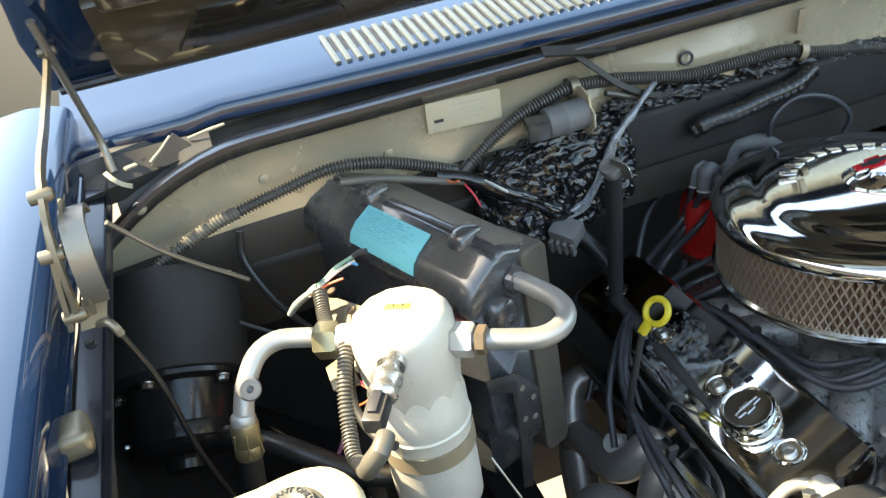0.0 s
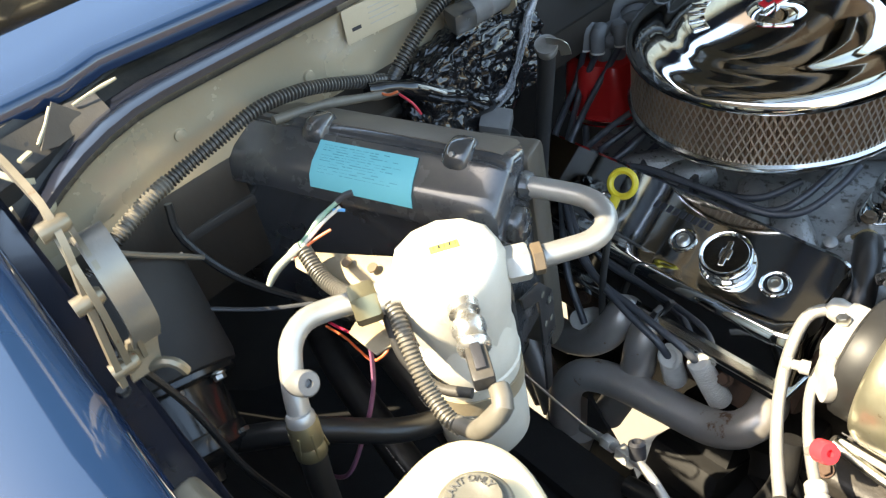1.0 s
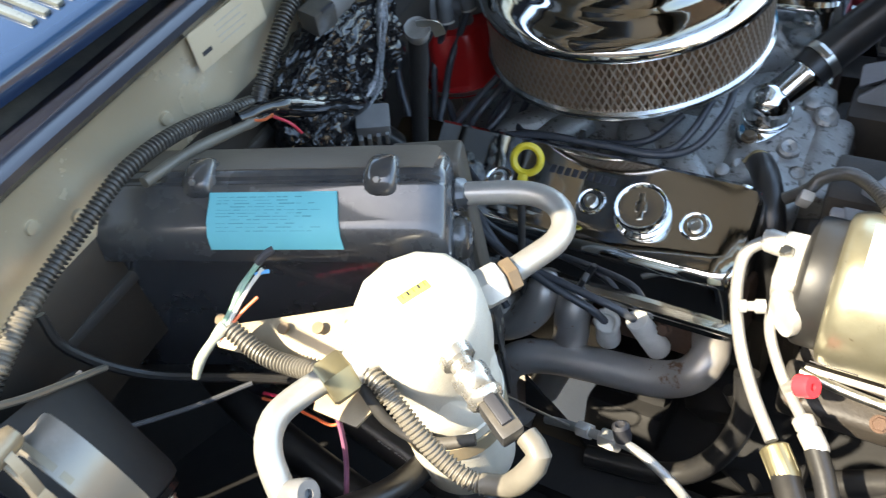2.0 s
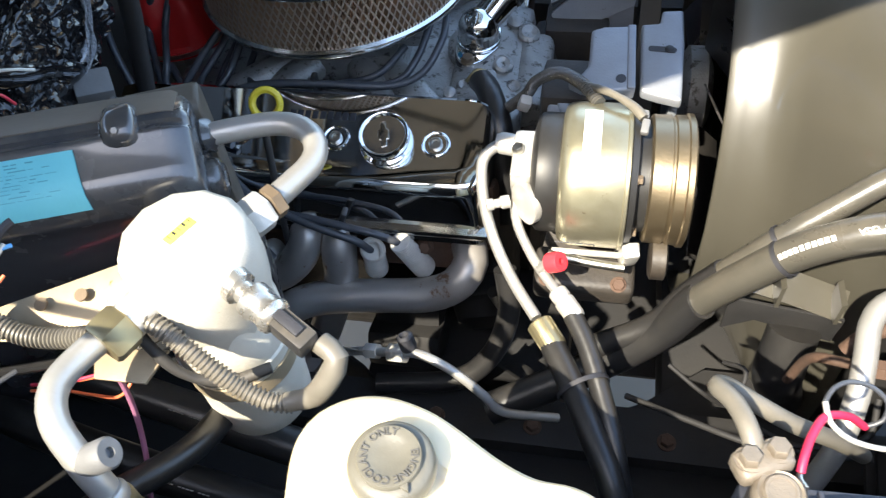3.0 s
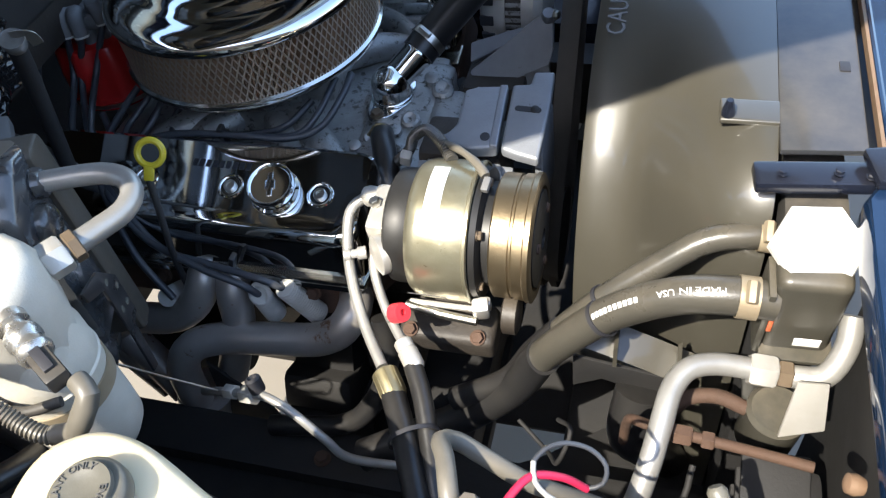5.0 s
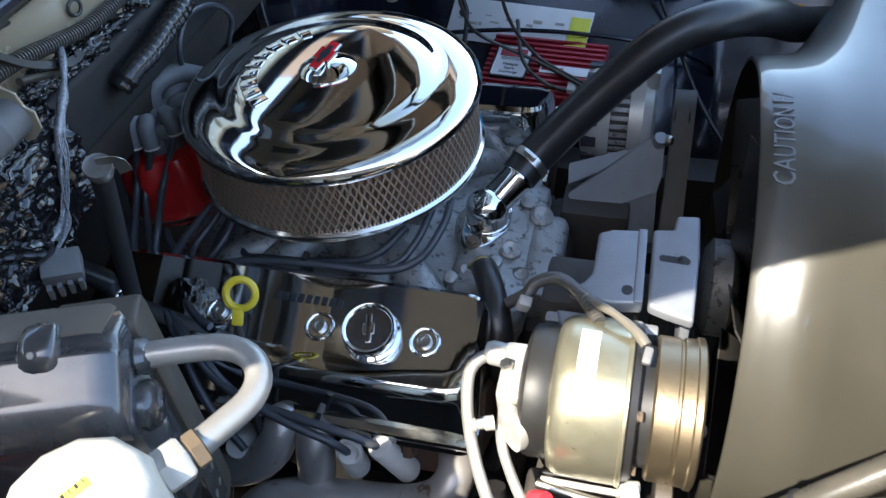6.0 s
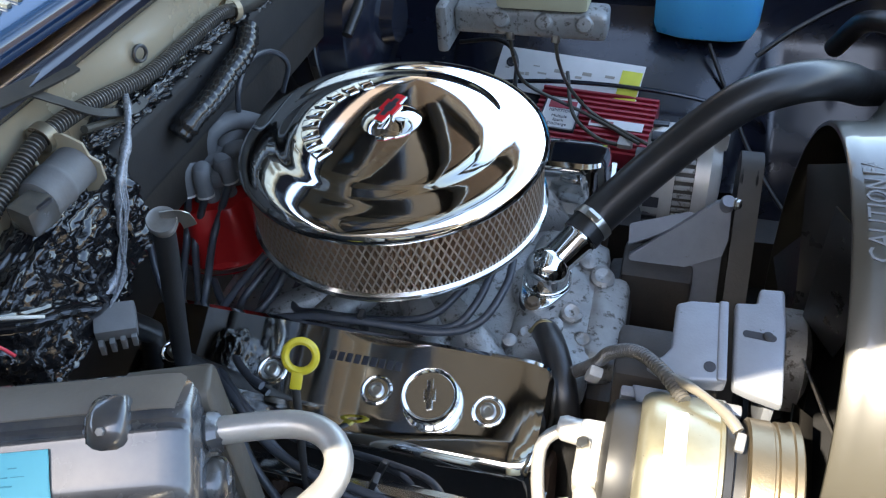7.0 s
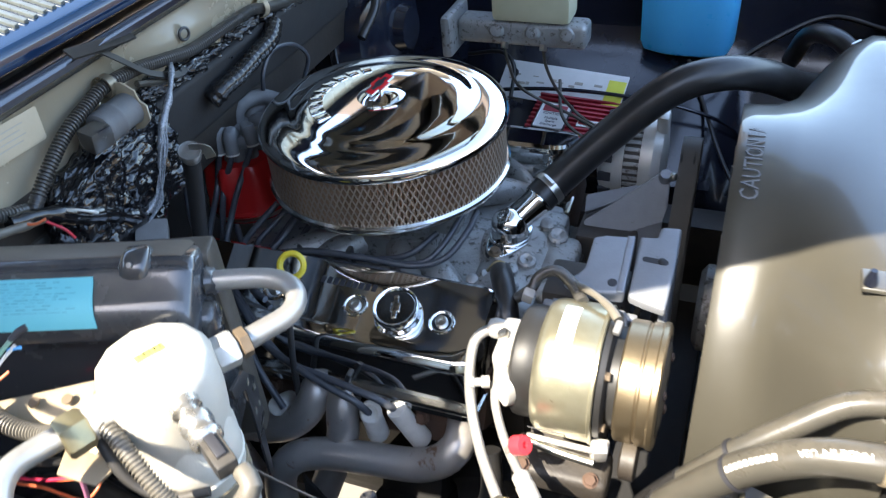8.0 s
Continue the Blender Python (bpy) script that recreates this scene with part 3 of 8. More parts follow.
part("spring_band", bar([(0.048, -0.800, 1.405), (0.062, -0.800, 1.415), (0.078, -0.801, 1.408), (0.088, -0.802, 1.385), (0.089, -0.803, 1.362), (0.080, -0.806, 1.344)], 0.004, 0.018), band_grey, hinge, "grey steel spring band")
part("foot", bar([(0.080, -0.806, 1.350), (0.080, -0.811, 1.338), (0.083, -0.815, 1.325)], 0.004, 0.020), hinge_steel, hinge)
part("hook", tube([(0.082, -0.812, 1.326), (0.089, -0.804, 1.329), (0.094, -0.799, 1.326), (0.094, -0.797, 1.318)], 0.0035, 8, 0.004), hinge_steel, hinge)
for p in ((-0.20, -0.828, 1.484), (0.071, -0.822, 1.433), (0.085, -0.829, 1.392), (0.085, -0.832, 1.340)):
    part("rivet", lathe([(0.0055, 0), (0.0055, 0.014), (0.004, 0.017)], p, (0, 1, 0), 14), hinge_steel, hinge)
part("stay_rod", tube([(-0.155, -0.815, 1.520), (-0.194, -0.815, 1.466), (-0.235, -0.815, 1.412), (-0.248, -0.812, 1.370), (-0.232, -0.808, 1.338)], 0.0042, 10, 0.01), band_grey, hinge)

# bent sheet bracket and gusset at the corner of the gutter
gusset = thing("corner_gusset", (-0.18, -0.76, 1.30), "grey sheet metal gusset with a torn cream edge", "bracket")
rows = []
for y, front, back in ((-0.815, 1.296, 1.352), (-0.79, 1.304, 1.352), (-0.76, 1.316, 1.350), (-0.73, 1.325, 1.347), (-0.70, 1.330, 1.344)):
    x0, x1 = panel_line(y) - 0.004, -0.268 + 0.30 * max(0, -0.72 - y)
    rows.append([(x0, y, front), (0.5 * (x0 + x1), y, 0.5 * (front + back) + 0.002), (x1, y, back), (x1, y, back - 0.004), (0.5 * (x0 + x1), y, 0.5 * (front + back) - 0.002), (x0, y, front - 0.004)])
bm = bmesh.new()
rings_mesh(bm, rows)
part("web", bm, gusset_grey, gusset)
bm = bmesh.new()
rings_mesh(bm, [[(x + d, y, z) for x, y, z in ((-0.262, -0.738, 1.356), (-0.252, -0.722, 1.340), (-0.236, -0.722, 1.322), (-0.232, -0.770, 1.334))] for d in (0.0, 0.003)])
part("fin", bm, gusset_grey, gusset)
part("torn_edge", bar([(-0.196, -0.812, 1.352), (-0.188, -0.806, 1.346), (-0.186, -0.798, 1.338), (-0.192, -0.790, 1.331)], 0.005, 0.003, (0.8, 0.2, 0.4)), torn_cream, gusset, "torn cream edge")
part("torn_corner", bar([(-0.196, -0.792, 1.350), (-0.200, -0.786, 1.350), (-0.205, -0.780, 1.349)], 0.004, 0.0025, (0.3, 0.2, 0.9)), torn_cream, gusset, "torn cream edge")
part("fin_edge", tube([(-0.258, -0.742, 1.3535), (-0.246, -0.755, 1.345), (-0.236, -0.769, 1.337)], 0.0016, 8, 0.005, wobble=0.5), torn_cream, gusset, "cream edge")
part("rim", tube([(-0.257, -0.724, 1.346), (-0.256, -0.706, 1.349), (-0.254, -0.693, 1.351), (-0.250, -0.680, 1.3535)], 0.0018, 8, 0.005, wobble=0.5), torn_cream, gusset, "cream edge")
part("end_knob", lathe([(0.006, -0.003), (0.008, 0.002), (0.006, 0.007), (0.002, 0.009)], (panel_line(-0.792) + 0.010, -0.792, 1.302), (0.8, -0.2, 0.5), 18), torn_cream, gusset)

# ---- near fender and inner fender ----
FALL = 0.125  # how far the fender line drops for each metre towards the front
fender = thing("fender", (0.25, -0.92, 0.6), "glossy navy front fender mirroring the sky", "fender", group="front fenders")


def fender_parts(owner, sign):
    """Outer skin, drip lip and flange of a front fender."""
    rows = []
    for k in range(36):
        x = -0.33 + 0.035 * k
        lift = 1.392 - FALL * (x + 0.3)
        prof = [(0.836, -0.050), (0.834, -0.006), (0.838, 0.001), (0.850, 0.006), (0.880, 0.010), (0.925, 0.006), (0.965, -0.010), (0.990, -0.045), (1.000, -0.10), (1.003, -0.30), (1.0, -0.60),
                (0.992, -0.60), (0.990, -0.12), (0.94, -0.012), (0.848, -0.006), (0.842, -0.05)]
        rows.append([(x, sign * (y + 0.008), lift + z) for y, z in prof])
    b = bmesh.new()
    rings_mesh(b, rows)
    part("skin", b, gloss_paint, owner)
    rows = []
    for k in range(36):
        x = -0.33 + 0.035 * k
        lift = 1.392 - FALL * (x + 0.3)
        rows.append([(x, sign * y, lift + z) for y, z in ((0.842, -0.052), (0.823, -0.056), (0.819, -0.052), (0.819, -0.070), (0.825, -0.075), (0.846, -0.062))])
    b = bmesh.new()
    rings_mesh(b, rows)
    part("flange", b, gloss_inner, owner)


fender_parts(fender, -1)
for x in (0.05, 0.29, 0.46, 0.64):
    screw((x, -0.832, 1.3365 - FALL * (x + 0.3)), (0, 0, 1), 0.0042, fender, satin_black)
part("drip_bead", tube([(x, -0.8445, 1.348 - FALL * (x + 0.3)) for x in (-0.30, 0.0, 0.3, 0.6, 0.88)], 0.004, 8, 0.04), gloss_paint, fender)

far_fender = thing("fender", (0.25, 0.92, 0.6), "glossy navy front fender on the far side", "fender", group="front fenders")
fender_parts(far_fender, 1)

apron = thing("inner_fender", (0.2, -0.72, 0.5), "dull black inner fender panel", "inner fender", group="inner fenders")
rows = []
for k in range(30):
    x = -0.37 + 0.038 * k
    bulge = 0.09 / (1 + math.exp(-(x - 0.16) / 0.05))
    rows.append([(x, y, z) for y, z in ((-0.825, 1.335 - FALL * (x + 0.3)), (-0.818, 1.325 - FALL * (x + 0.3)), (-0.890 + 0.9 * bulge, 1.20), (-0.880 + bulge, 1.05), (-0.80 + bulge, 0.92), (-0.68 + bulge, 0.80), (-0.50, 0.72), (-0.44, 0.70), (-0.44, 0.69), (-0.52, 0.70), (-0.70 + bulge, 0.80), (-0.82 + bulge, 0.93), (-0.90 + bulge, 1.06), (-0.905 + 0.9 * bulge, 1.18), (-0.83, 1.33 - FALL * (x + 0.3)))])
bm = bmesh.new()
rings_mesh(bm, rows)
part("panel", bm, greasy_shade_black, apron)
for x in (-0.05, 0.20, 0.45):
    screw((x, -0.60, 0.765), (0, 0.6, 0.8), 0.007, apron, rust_iron)

far_apron = thing("inner_fender", (0.2, 0.72, 0.5), "black inner fender with a rounded wheel arch", "inner fender", group="inner fenders")
rows = []
for k in range(60):
    x = -0.37 + 0.0187 * k
    arch = 0.13 * max(0.0, 1 - ((x - 0.16) / 0.30) ** 2) ** 0.5
    rows.append([(x, y, z) for y, z in ((0.832, 1.335 - FALL * (x + 0.3)), (0.818, 1.325 - FALL * (x + 0.3)), (0.810, 1.12), (0.800, 0.96), (0.77 - 0.15 * arch, 0.90 + 0.10 * arch), (0.68 - 0.3 * arch, 0.82 + 0.55 * arch), (0.56 - 0.5 * arch, 0.72 + 0.3 * arch), (0.50, 0.55), (0.52, 0.55), (0.72, 0.80), (0.82, 0.95), (0.84, 1.33 - FALL * (x + 0.3)))])
bm = bmesh.new()
rings_mesh(bm, rows)
part("panel", bm, gloss_inner, far_apron)
part("arch_bead", tube([(0.16 + 0.31 * math.cos(a), 0.645 - 0.05 * math.sin(a), 0.80 + 0.10 * math.sin(a)) for a in [math.pi * k / 12 for k in range(13)]], 0.004, 8, 0.02), gloss_inner, far_apron)
for x in (-0.12, 0.12, 0.30, 0.46):
    screw((x, 0.812, 1.20), (0, -1, 0), 0.007, far_apron, satin_black)

# ---- chassis rail, crossmember below the engine ----
rail = thing("frame_rail", (0.2, -0.44, 0.55), "greasy black steel chassis rail", "frame rail", group="frame rails")
part("rail", rbox((0.2, -0.44, 0.66), (1.3, 0.07, 0.15), 0.012), greasy_shade_black, rail)
for x in (0.18, 0.30, 0.46):
    screw((x, -0.45, 0.735), (0, 0, 1), 0.009, rail, rust_iron)
far_rail = thing("frame_rail", (0.2, 0.44, 0.55), "greasy black steel chassis rail", "frame rail", group="frame rails")
part("rail", rbox((0.2, 0.44, 0.66), (1.3, 0.07, 0.15), 0.012), black_iron, far_rail)
cross = thing("crossmember", (0.42, 0, 0.5), "black steel crossmember below the engine", "crossmember")
part("beam", rbox((0.19, 0, 0.55), (0.30, 0.84, 0.11), 0.02), greasy_shade_black, cross)
part("front_beam", rbox((0.56, 0, 0.60), (0.19, 0.84, 0.06), 0.015), greasy_shade_black, cross)
# added dark sheet and flange that hide the sunlit ground
part("added_dark_pan", rbox((0.415, 0.085, 0.53), (0.20, 0.67, 0.006), 0.002), greasy_shade_black, cross)
part("pan_flange", rbox((0.335, -0.25, 0.535), (0.03, 0.30, 0.03), 0.004), greasy_shade_black, cross)
for s in (-1, 1):
    part("mount_pad", rbox((0.10, s * 0.27, 0.625), (0.11, 0.10, 0.06), 0.012, (s * 25, 0, 0)), greasy_shade_black, cross)
    part("arm_pivot", lathe([(0.028, 0), (0.030, 0.004), (0.030, 0.06), (0.022, 0.066)], (0.26, s * 0.35, 0.60), (0.2, 0, 1), 24), greasy_shade_black, cross)
for at, tall in (((-0.02, -0.372, 0.60), 0.20), ((0.205, -0.368, 0.62), 0.14)):
    part("gusset", plate([(0, 0), (0.10, 0), (0.08, tall * 0.4), (0.02, tall)], 0.006, Matrix.Translation(at) @ pose(0, 0, 0, 90, 0, 8), 0.002), greasy_shade_black, cross)

# front wheels under the aprons
wheel = thing("front_wheel", (0.16, -0.80, 0.0), "black tyre on a plain steel wheel under the fender", "wheel", group="front wheels")
wy = -0.91
tyre = part("tyre", lathe([(0.20, 0.02), (0.30, 0.0), (0.345, 0.02), (0.355, 0.06), (0.355, 0.14), (0.345, 0.18), (0.30, 0.20), (0.20, 0.18)], (0.16, wy, 0.355), (0, 1, 0), 48, caps=False), rubber, wheel)
part("rim", lathe([(0.20, 0.03), (0.19, 0.05), (0.12, 0.06), (0.06, 0.04), (0.001, 0.04)], (0.16, wy, 0.355), (0, 1, 0), 40), steel, wheel)
copy_thing(wheel, Matrix.Translation((0.16, 0.82, 0)))

# added dark plate: makes the gaps read as shade, not lit ground
shield = thing("added_dark_plate", (0.45, -0.55, 0.60), "black plate added below the radiator in place of shaded ground", "splash shield")
part("pan", plate([(0.10, -0.86), (0.76, -0.86), (0.76, -0.30), (0.52, -0.30), (0.44, -0.36), (0.36, -0.40), (0.24, -0.41), (0.10, -0.41)], 0.004, Matrix.Translation((0, 0, 0.655)), 0.001), greasy_shade_black, shield)
part("lip", rbox((0.43, -0.41, 0.668), (0.62, 0.006, 0.03), 0.002), greasy_shade_black, shield)
bumper = thing("hood_bumper", (0.18, -0.835, 1.28), "tan weathered rubber hood bumper on the flange", "hood bumper")
part("block", rbox((0.165, -0.838, 1.290), (0.036, 0.026, 0.022), 0.008, (0, 0, 8), 3), hinge_steel, bumper)
part("stud", lathe([(0.006, 0), (0.006, 0.03), (0.004, 0.032)], (0.165, -0.838, 1.268), (0, 0, 1), 14), rusty_clamp, bumper)

# ---- engine: block, heads, intake ----
engine = thing("engine_block", (0, 0, 0.45), "greasy iron engine block with cast heads", "engine")
part("block", rbox((0.0, 0, 0.68), (0.50, 0.34, 0.40), 0.02), black_iron, engine)
for s in (-1, 1):
    head = rbox((-0.01, s * 0.222, 0.880), (0.49, 0.125, 0.085), 0.012, (s * 32, 0, 0))
    part("cylinder_head", head, rust_iron, engine, "rusty cast iron cylinder head")
part("front_cover", rbox((0.265, 0, 0.76), (0.04, 0.26, 0.30), 0.02), black_iron, engine)

part("oil_pan", rbox((-0.05, 0, 0.44), (0.42, 0.24, 0.12), 0.03), black_iron, engine)
part("mount", rbox((0.10, -0.215, 0.66), (0.10, 0.11, 0.09), 0.014, (-25, 0, 0)), greasy_shade_black, engine)
part("mount", rbox((0.10, 0.215, 0.66), (0.10, 0.11, 0.09), 0.014, (25, 0, 0)), greasy_shade_black, engine)
part("core_plug", lathe([(0.026, 0), (0.026, 0.003), (0.020, 0.004), (0.017, 0.001), (0.0001, 0.001)], (0.06, -0.171, 0.72), (0, -1, 0), 28), black_iron, engine)
pump = thing("fuel_pump", (0.20, -0.19, 0.66), "greasy dark fuel pump on the side of the engine", "fuel pump")
part("body", lathe([(0.020, -0.03), (0.045, 0.0), (0.052, 0.012), (0.052, 0.020), (0.046, 0.026), (0.040, 0.05), (0.020, 0.062), (0.001, 0.064)], (0.205, -0.215, 0.69), (0.15, -0.75, -0.4), 32), greasy_shade_black, pump)
part("arm", rbox((0.20, -0.19, 0.705), (0.06, 0.06, 0.05), 0.012), black_iron, pump)
part("outlet", tube([(0.225, -0.25, 0.68), (0.245, -0.275, 0.70), (0.25, -0.29, 0.74), (0.235, -0.30, 0.80)], 0.009, 12, 0.008), rubber, pump)
solo("starter_motor", lathe([(0.030, -0.14), (0.050, -0.13), (0.052, -0.02), (0.058, -0.015), (0.058, 0.02), (0.036, 0.03), (0.03, 0.07), (0.001, 0.072)], (-0.15, -0.21, 0.56), (1, 0, 0), 32), greasy_shade_black, "greasy black starter motor beside the engine block", "starter motor")
solo("shade_hose", tube([(0.255, -0.335, 0.90), (0.262, -0.360, 0.85), (0.245, -0.390, 0.80), (0.20, -0.41, 0.76), (0.10, -0.42, 0.745)], 0.0135, 16, 0.01), rubber, "black hose hanging in the shade below the compressor", "hose", group="coolant hoses")

intake = thing("intake_manifold", (0, 0, 0.87), "dull cast aluminium intake manifold", "intake manifold")
part("valley", rbox((0.0, 0, 0.905), (0.47, 0.26, 0.07), 0.014), cast_aluminium, intake)
part("plenum", rbox((0.0, 0, 0.955), (0.17, 0.16, 0.07), 0.015), cast_aluminium, intake)
for x0, x1 in ((-0.17, -0.05), (-0.09, -0.03), (0.09, 0.03), (0.17, 0.05)):
    for s in (-1, 1):
        bm = tube([(x0, s * 0.165, 0.915), (0.6 * x0 + 0.4 * x1, s * 0.12, 0.955), (x1, s * 0.06, 0.965)], 0.024, 12, 0.02, wobble=0.04)
        part("runner", bm, cast_aluminium, intake)
part("water_crossover", crumple(rbox((0.200, -0.02, 0.925), (0.100, 0.25, 0.060), 0.022, (0, 6, 0), 8), 0.005, 48), cast_aluminium, intake)
for k, (p, r, h) in enumerate((((0.218, -0.045, 0.952), 0.013, 0.014), ((0.236, -0.075, 0.942), 0.011, 0.012), ((0.228, -0.112, 0.938), 0.012, 0.010), ((0.172, -0.085, 0.950), 0.010, 0.010), ((0.245, 0.03, 0.945), 0.015, 0.016))):
    lump = crumple(lathe([(r * 1.15, -0.02), (r * 1.05, 0), (r, h * 0.8), (r * 0.7, h * 1.02), (r * 0.4, h * 0.92), (0.0005, h * 0.9)], p, (0.15, -0.3, 1), 22), 0.0022, 90, k)
    part("casting_boss", lump, cast_aluminium, intake)
part("front_neck", crumple(rbox((0.25, -0.03, 0.90), (0.05, 0.15, 0.10), 0.02, (0, 15, 0), 4), 0.004, 60), cast_aluminium, intake)
part("thermostat_pad", lathe([(0.050, 0), (0.048, 0.028), (0.040, 0.032)], (0.185, 0.005, 0.925), (0, 0, 1), 20), cast_aluminium, intake)
for p, r in (((0.203, -0.068, 0.951), 0.010), ((0.214, -0.098, 0.947), 0.009), ((0.155, -0.10, 0.947), 0.009), ((0.225, 0.05, 0.95), 0.012), ((0.13, -0.135, 0.94), 0.011), ((0.19, -0.125, 0.94), 0.012)):
    part("boss", lathe([(r, 0), (r * 0.95, 0.012), (r * 0.6, 0.014)], p, (0.1, -0.25, 1), 16), cast_aluminium, intake)
for p in ((0.115, -0.158, 0.947), (0.20, -0.15, 0.945), (-0.04, -0.16, 0.945), (0.10, 0.15, 0.945)):
    screw(p, (0, -0.35, 1), 0.0075, intake, steel)

carb = thing("carburettor", (0, 0, 0.98), "dull silver carburettor below the air cleaner", "carburettor")
part("body", rbox((0.0, 0.0, 1.000), (0.15, 0.125, 0.05), 0.012), cast_aluminium, carb)
part("bowl", rbox((0.095, 0.0, 1.005), (0.045, 0.10, 0.045), 0.01), cast_aluminium, carb)
part("rear_bowl", rbox((-0.095, 0.0, 1.005), (0.045, 0.10, 0.045), 0.01), cast_aluminium, carb)
part("horn", lathe([(0.066, 0), (0.064, 0.035), (0.060, 0.04)], (0, 0, 1.02), (0, 0, 1), 32), cast_aluminium, carb)
part("throttle_lever", plate([(-0.02, -0.01), (0.03, -0.012), (0.035, 0.0), (0.0, 0.02)], 0.003, Matrix.Translation((-0.01, -0.075, 0.985)) @ pose(0, 0, 0, 90, 0, 0), 0.001), steel, carb)

# ---- chrome air cleaner ----
RIM = 1.150
cleaner = thing("air_cleaner", (0, 0, 1.02), "round chrome air cleaner with an open tan filter", "air cleaner")
lid = part("lid", lathe([(0.001, 0.0236), (0.030, 0.0235), (0.060, 0.0230), (0.085, 0.0220), (0.104, 0.0206), (0.116, 0.0188), (0.1235, 0.0160), (0.1285, 0.0132), (0.1335, 0.0120), (0.141, 0.0116), (0.150, 0.0111),
                         (0.160, 0.0101), (0.1675, 0.0080), (0.1735, 0.0040), (0.1770, -0.0010), (0.178, -0.006), (0.1765, -0.010), (0.174, -0.0095), (0.1735, -0.004), (0.165, 0.001), (0.001, 0.010)], (0, 0, RIM), (0, 0, 1), 128), chrome, cleaner)
part("base_pan", lathe([(0.174, -0.078), (0.1775, -0.081), (0.178, -0.085), (0.176, -0.089), (0.166, -0.091), (0.150, -0.094), (0.132, -0.101), (0.126, -0.112), (0.122, -0.128), (0.112, -0.136), (0.066, -0.137), (0.066, -0.128), (0.11, -0.127), (0.16, -0.084)], (0, 0, RIM), (0, 0, 1), 96), worn_chrome, cleaner)
bm = bmesh.new()
n = 220
rings = []
for z in (RIM - 0.082, RIM - 0.007):
    rings.append([((0.1655 + (0.004 if i % 2 else -0.004)) * math.cos(math.pi * i / n), (0.1655 + (0.004 if i % 2 else -0.004)) * math.sin(math.pi * i / n), z) for i in range(2 * n)])
rings_mesh(bm, rings)
part("filter_element", bm, filter_paper, cleaner, "pleated tan filter paper", angle=10)
bm = bmesh.new()
cols, levels = 122, 9
z_lo, z_hi = RIM - 0.082, RIM - 0.008
for fam in (1, -1):
    for i in range(cols):
        pts = []
        for k in range(levels):
            a = 2 * math.pi * (i + (0.5 * fam if k % 2 else 0.0)) / cols
            pts.append((a, z_lo + (z_hi - z_lo) * k / (levels - 1)))
        prev = None
        for a, z in pts:
            w = 0.0011 / 0.172
            quad = [bm.verts.new((r * math.cos(a + da), r * math.sin(a + da), z)) for r, da in ((0.1710, -w), (0.1722, -w), (0.1722, w), (0.1710, w))]
            if prev:
                for q in range(4):
                    bm.faces.new((prev[q], prev[(q + 1) % 4], quad[(q + 1) % 4], quad[q]))
            prev = quad
tagged(part("screen", bm, screen_metal, cleaner, "diamond mesh guard of the filter", angle=60), kind="stuff")
for z in (RIM - 0.083, RIM - 0.0085):
    part("element_rim", lathe([(0.167, -0.003), (0.1735, -0.003), (0.1738, 0.003), (0.167, 0.003)], (0, 0, z), (0, 0, 1), 96), worn_chrome, cleaner)
# embossed marks on the lid, an arc of plain raised blocks
for k in range(9):
    a = 128 + 13.2 * k
    out = arc_outline(0.082, 0.102, a - 4.6, a + 4.6, 4)
    part("embossed_block", plate(out, 0.0035, Matrix.Translation((0, 0, RIM + 0.0200)), 0.0012), chrome, lid)
wing = part("wing_nut", lathe([(0.0001, 0.0165), (0.0050, 0.0160), (0.0085, 0.0140), (0.0105, 0.0110), (0.0135, 0.0085), (0.0200, 0.0062), (0.0270, 0.0036), (0.0325, 0.0010), (0.0345, -0.0005), (0.0350, -0.003)], (0, 0, RIM + 0.0235), (0, 0, 1), 56), chrome, cleaner, "domed chrome centre nut")
face = Vector((0.12, -0.38, 0.92)).normalized()
along = (Vector((0.42, 0.86, 0.30)) - face * face.dot(Vector((0.42, 0.86, 0.30)))).normalized()
m = Matrix((along, face.cross(along), face)).transposed().to_4x4()
m.translation = (0.002, -0.004, RIM + 0.0430)
m = m @ Matrix.Scale(0.84, 4)
TIE = [(-0.0235, -0.0062), (-0.0085, -0.0062), (-0.0085, -0.0108), (0.0110, -0.0108), (0.0110, -0.0062), (0.0250, -0.0062), (0.0225, 0.0058), (0.0090, 0.0058), (0.0090, 0.0108), (-0.0105, 0.0108), (-0.0105, 0.0058), (-0.0265, 0.0058)]
part("emblem_back", plate([(1.08 * x, 1.12 * y) for x, y in TIE], 0.0045, m @ Matrix.Translation((0, 0, -0.0046)), 0.0008), chrome, wing, "bright metal back of the emblem")
part("emblem", plate(TIE, 0.0014, m, 0.0004), emblem_red, wing, "red enamel emblem")
part("emblem_core", plate([(0.66 * x, 0.48 * y) for x, y in TIE], 0.0008, m @ Matrix.Translation((0, 0, 0.0016))), ink, wing, "black centre of the emblem")

# ---- chrome valve covers ----


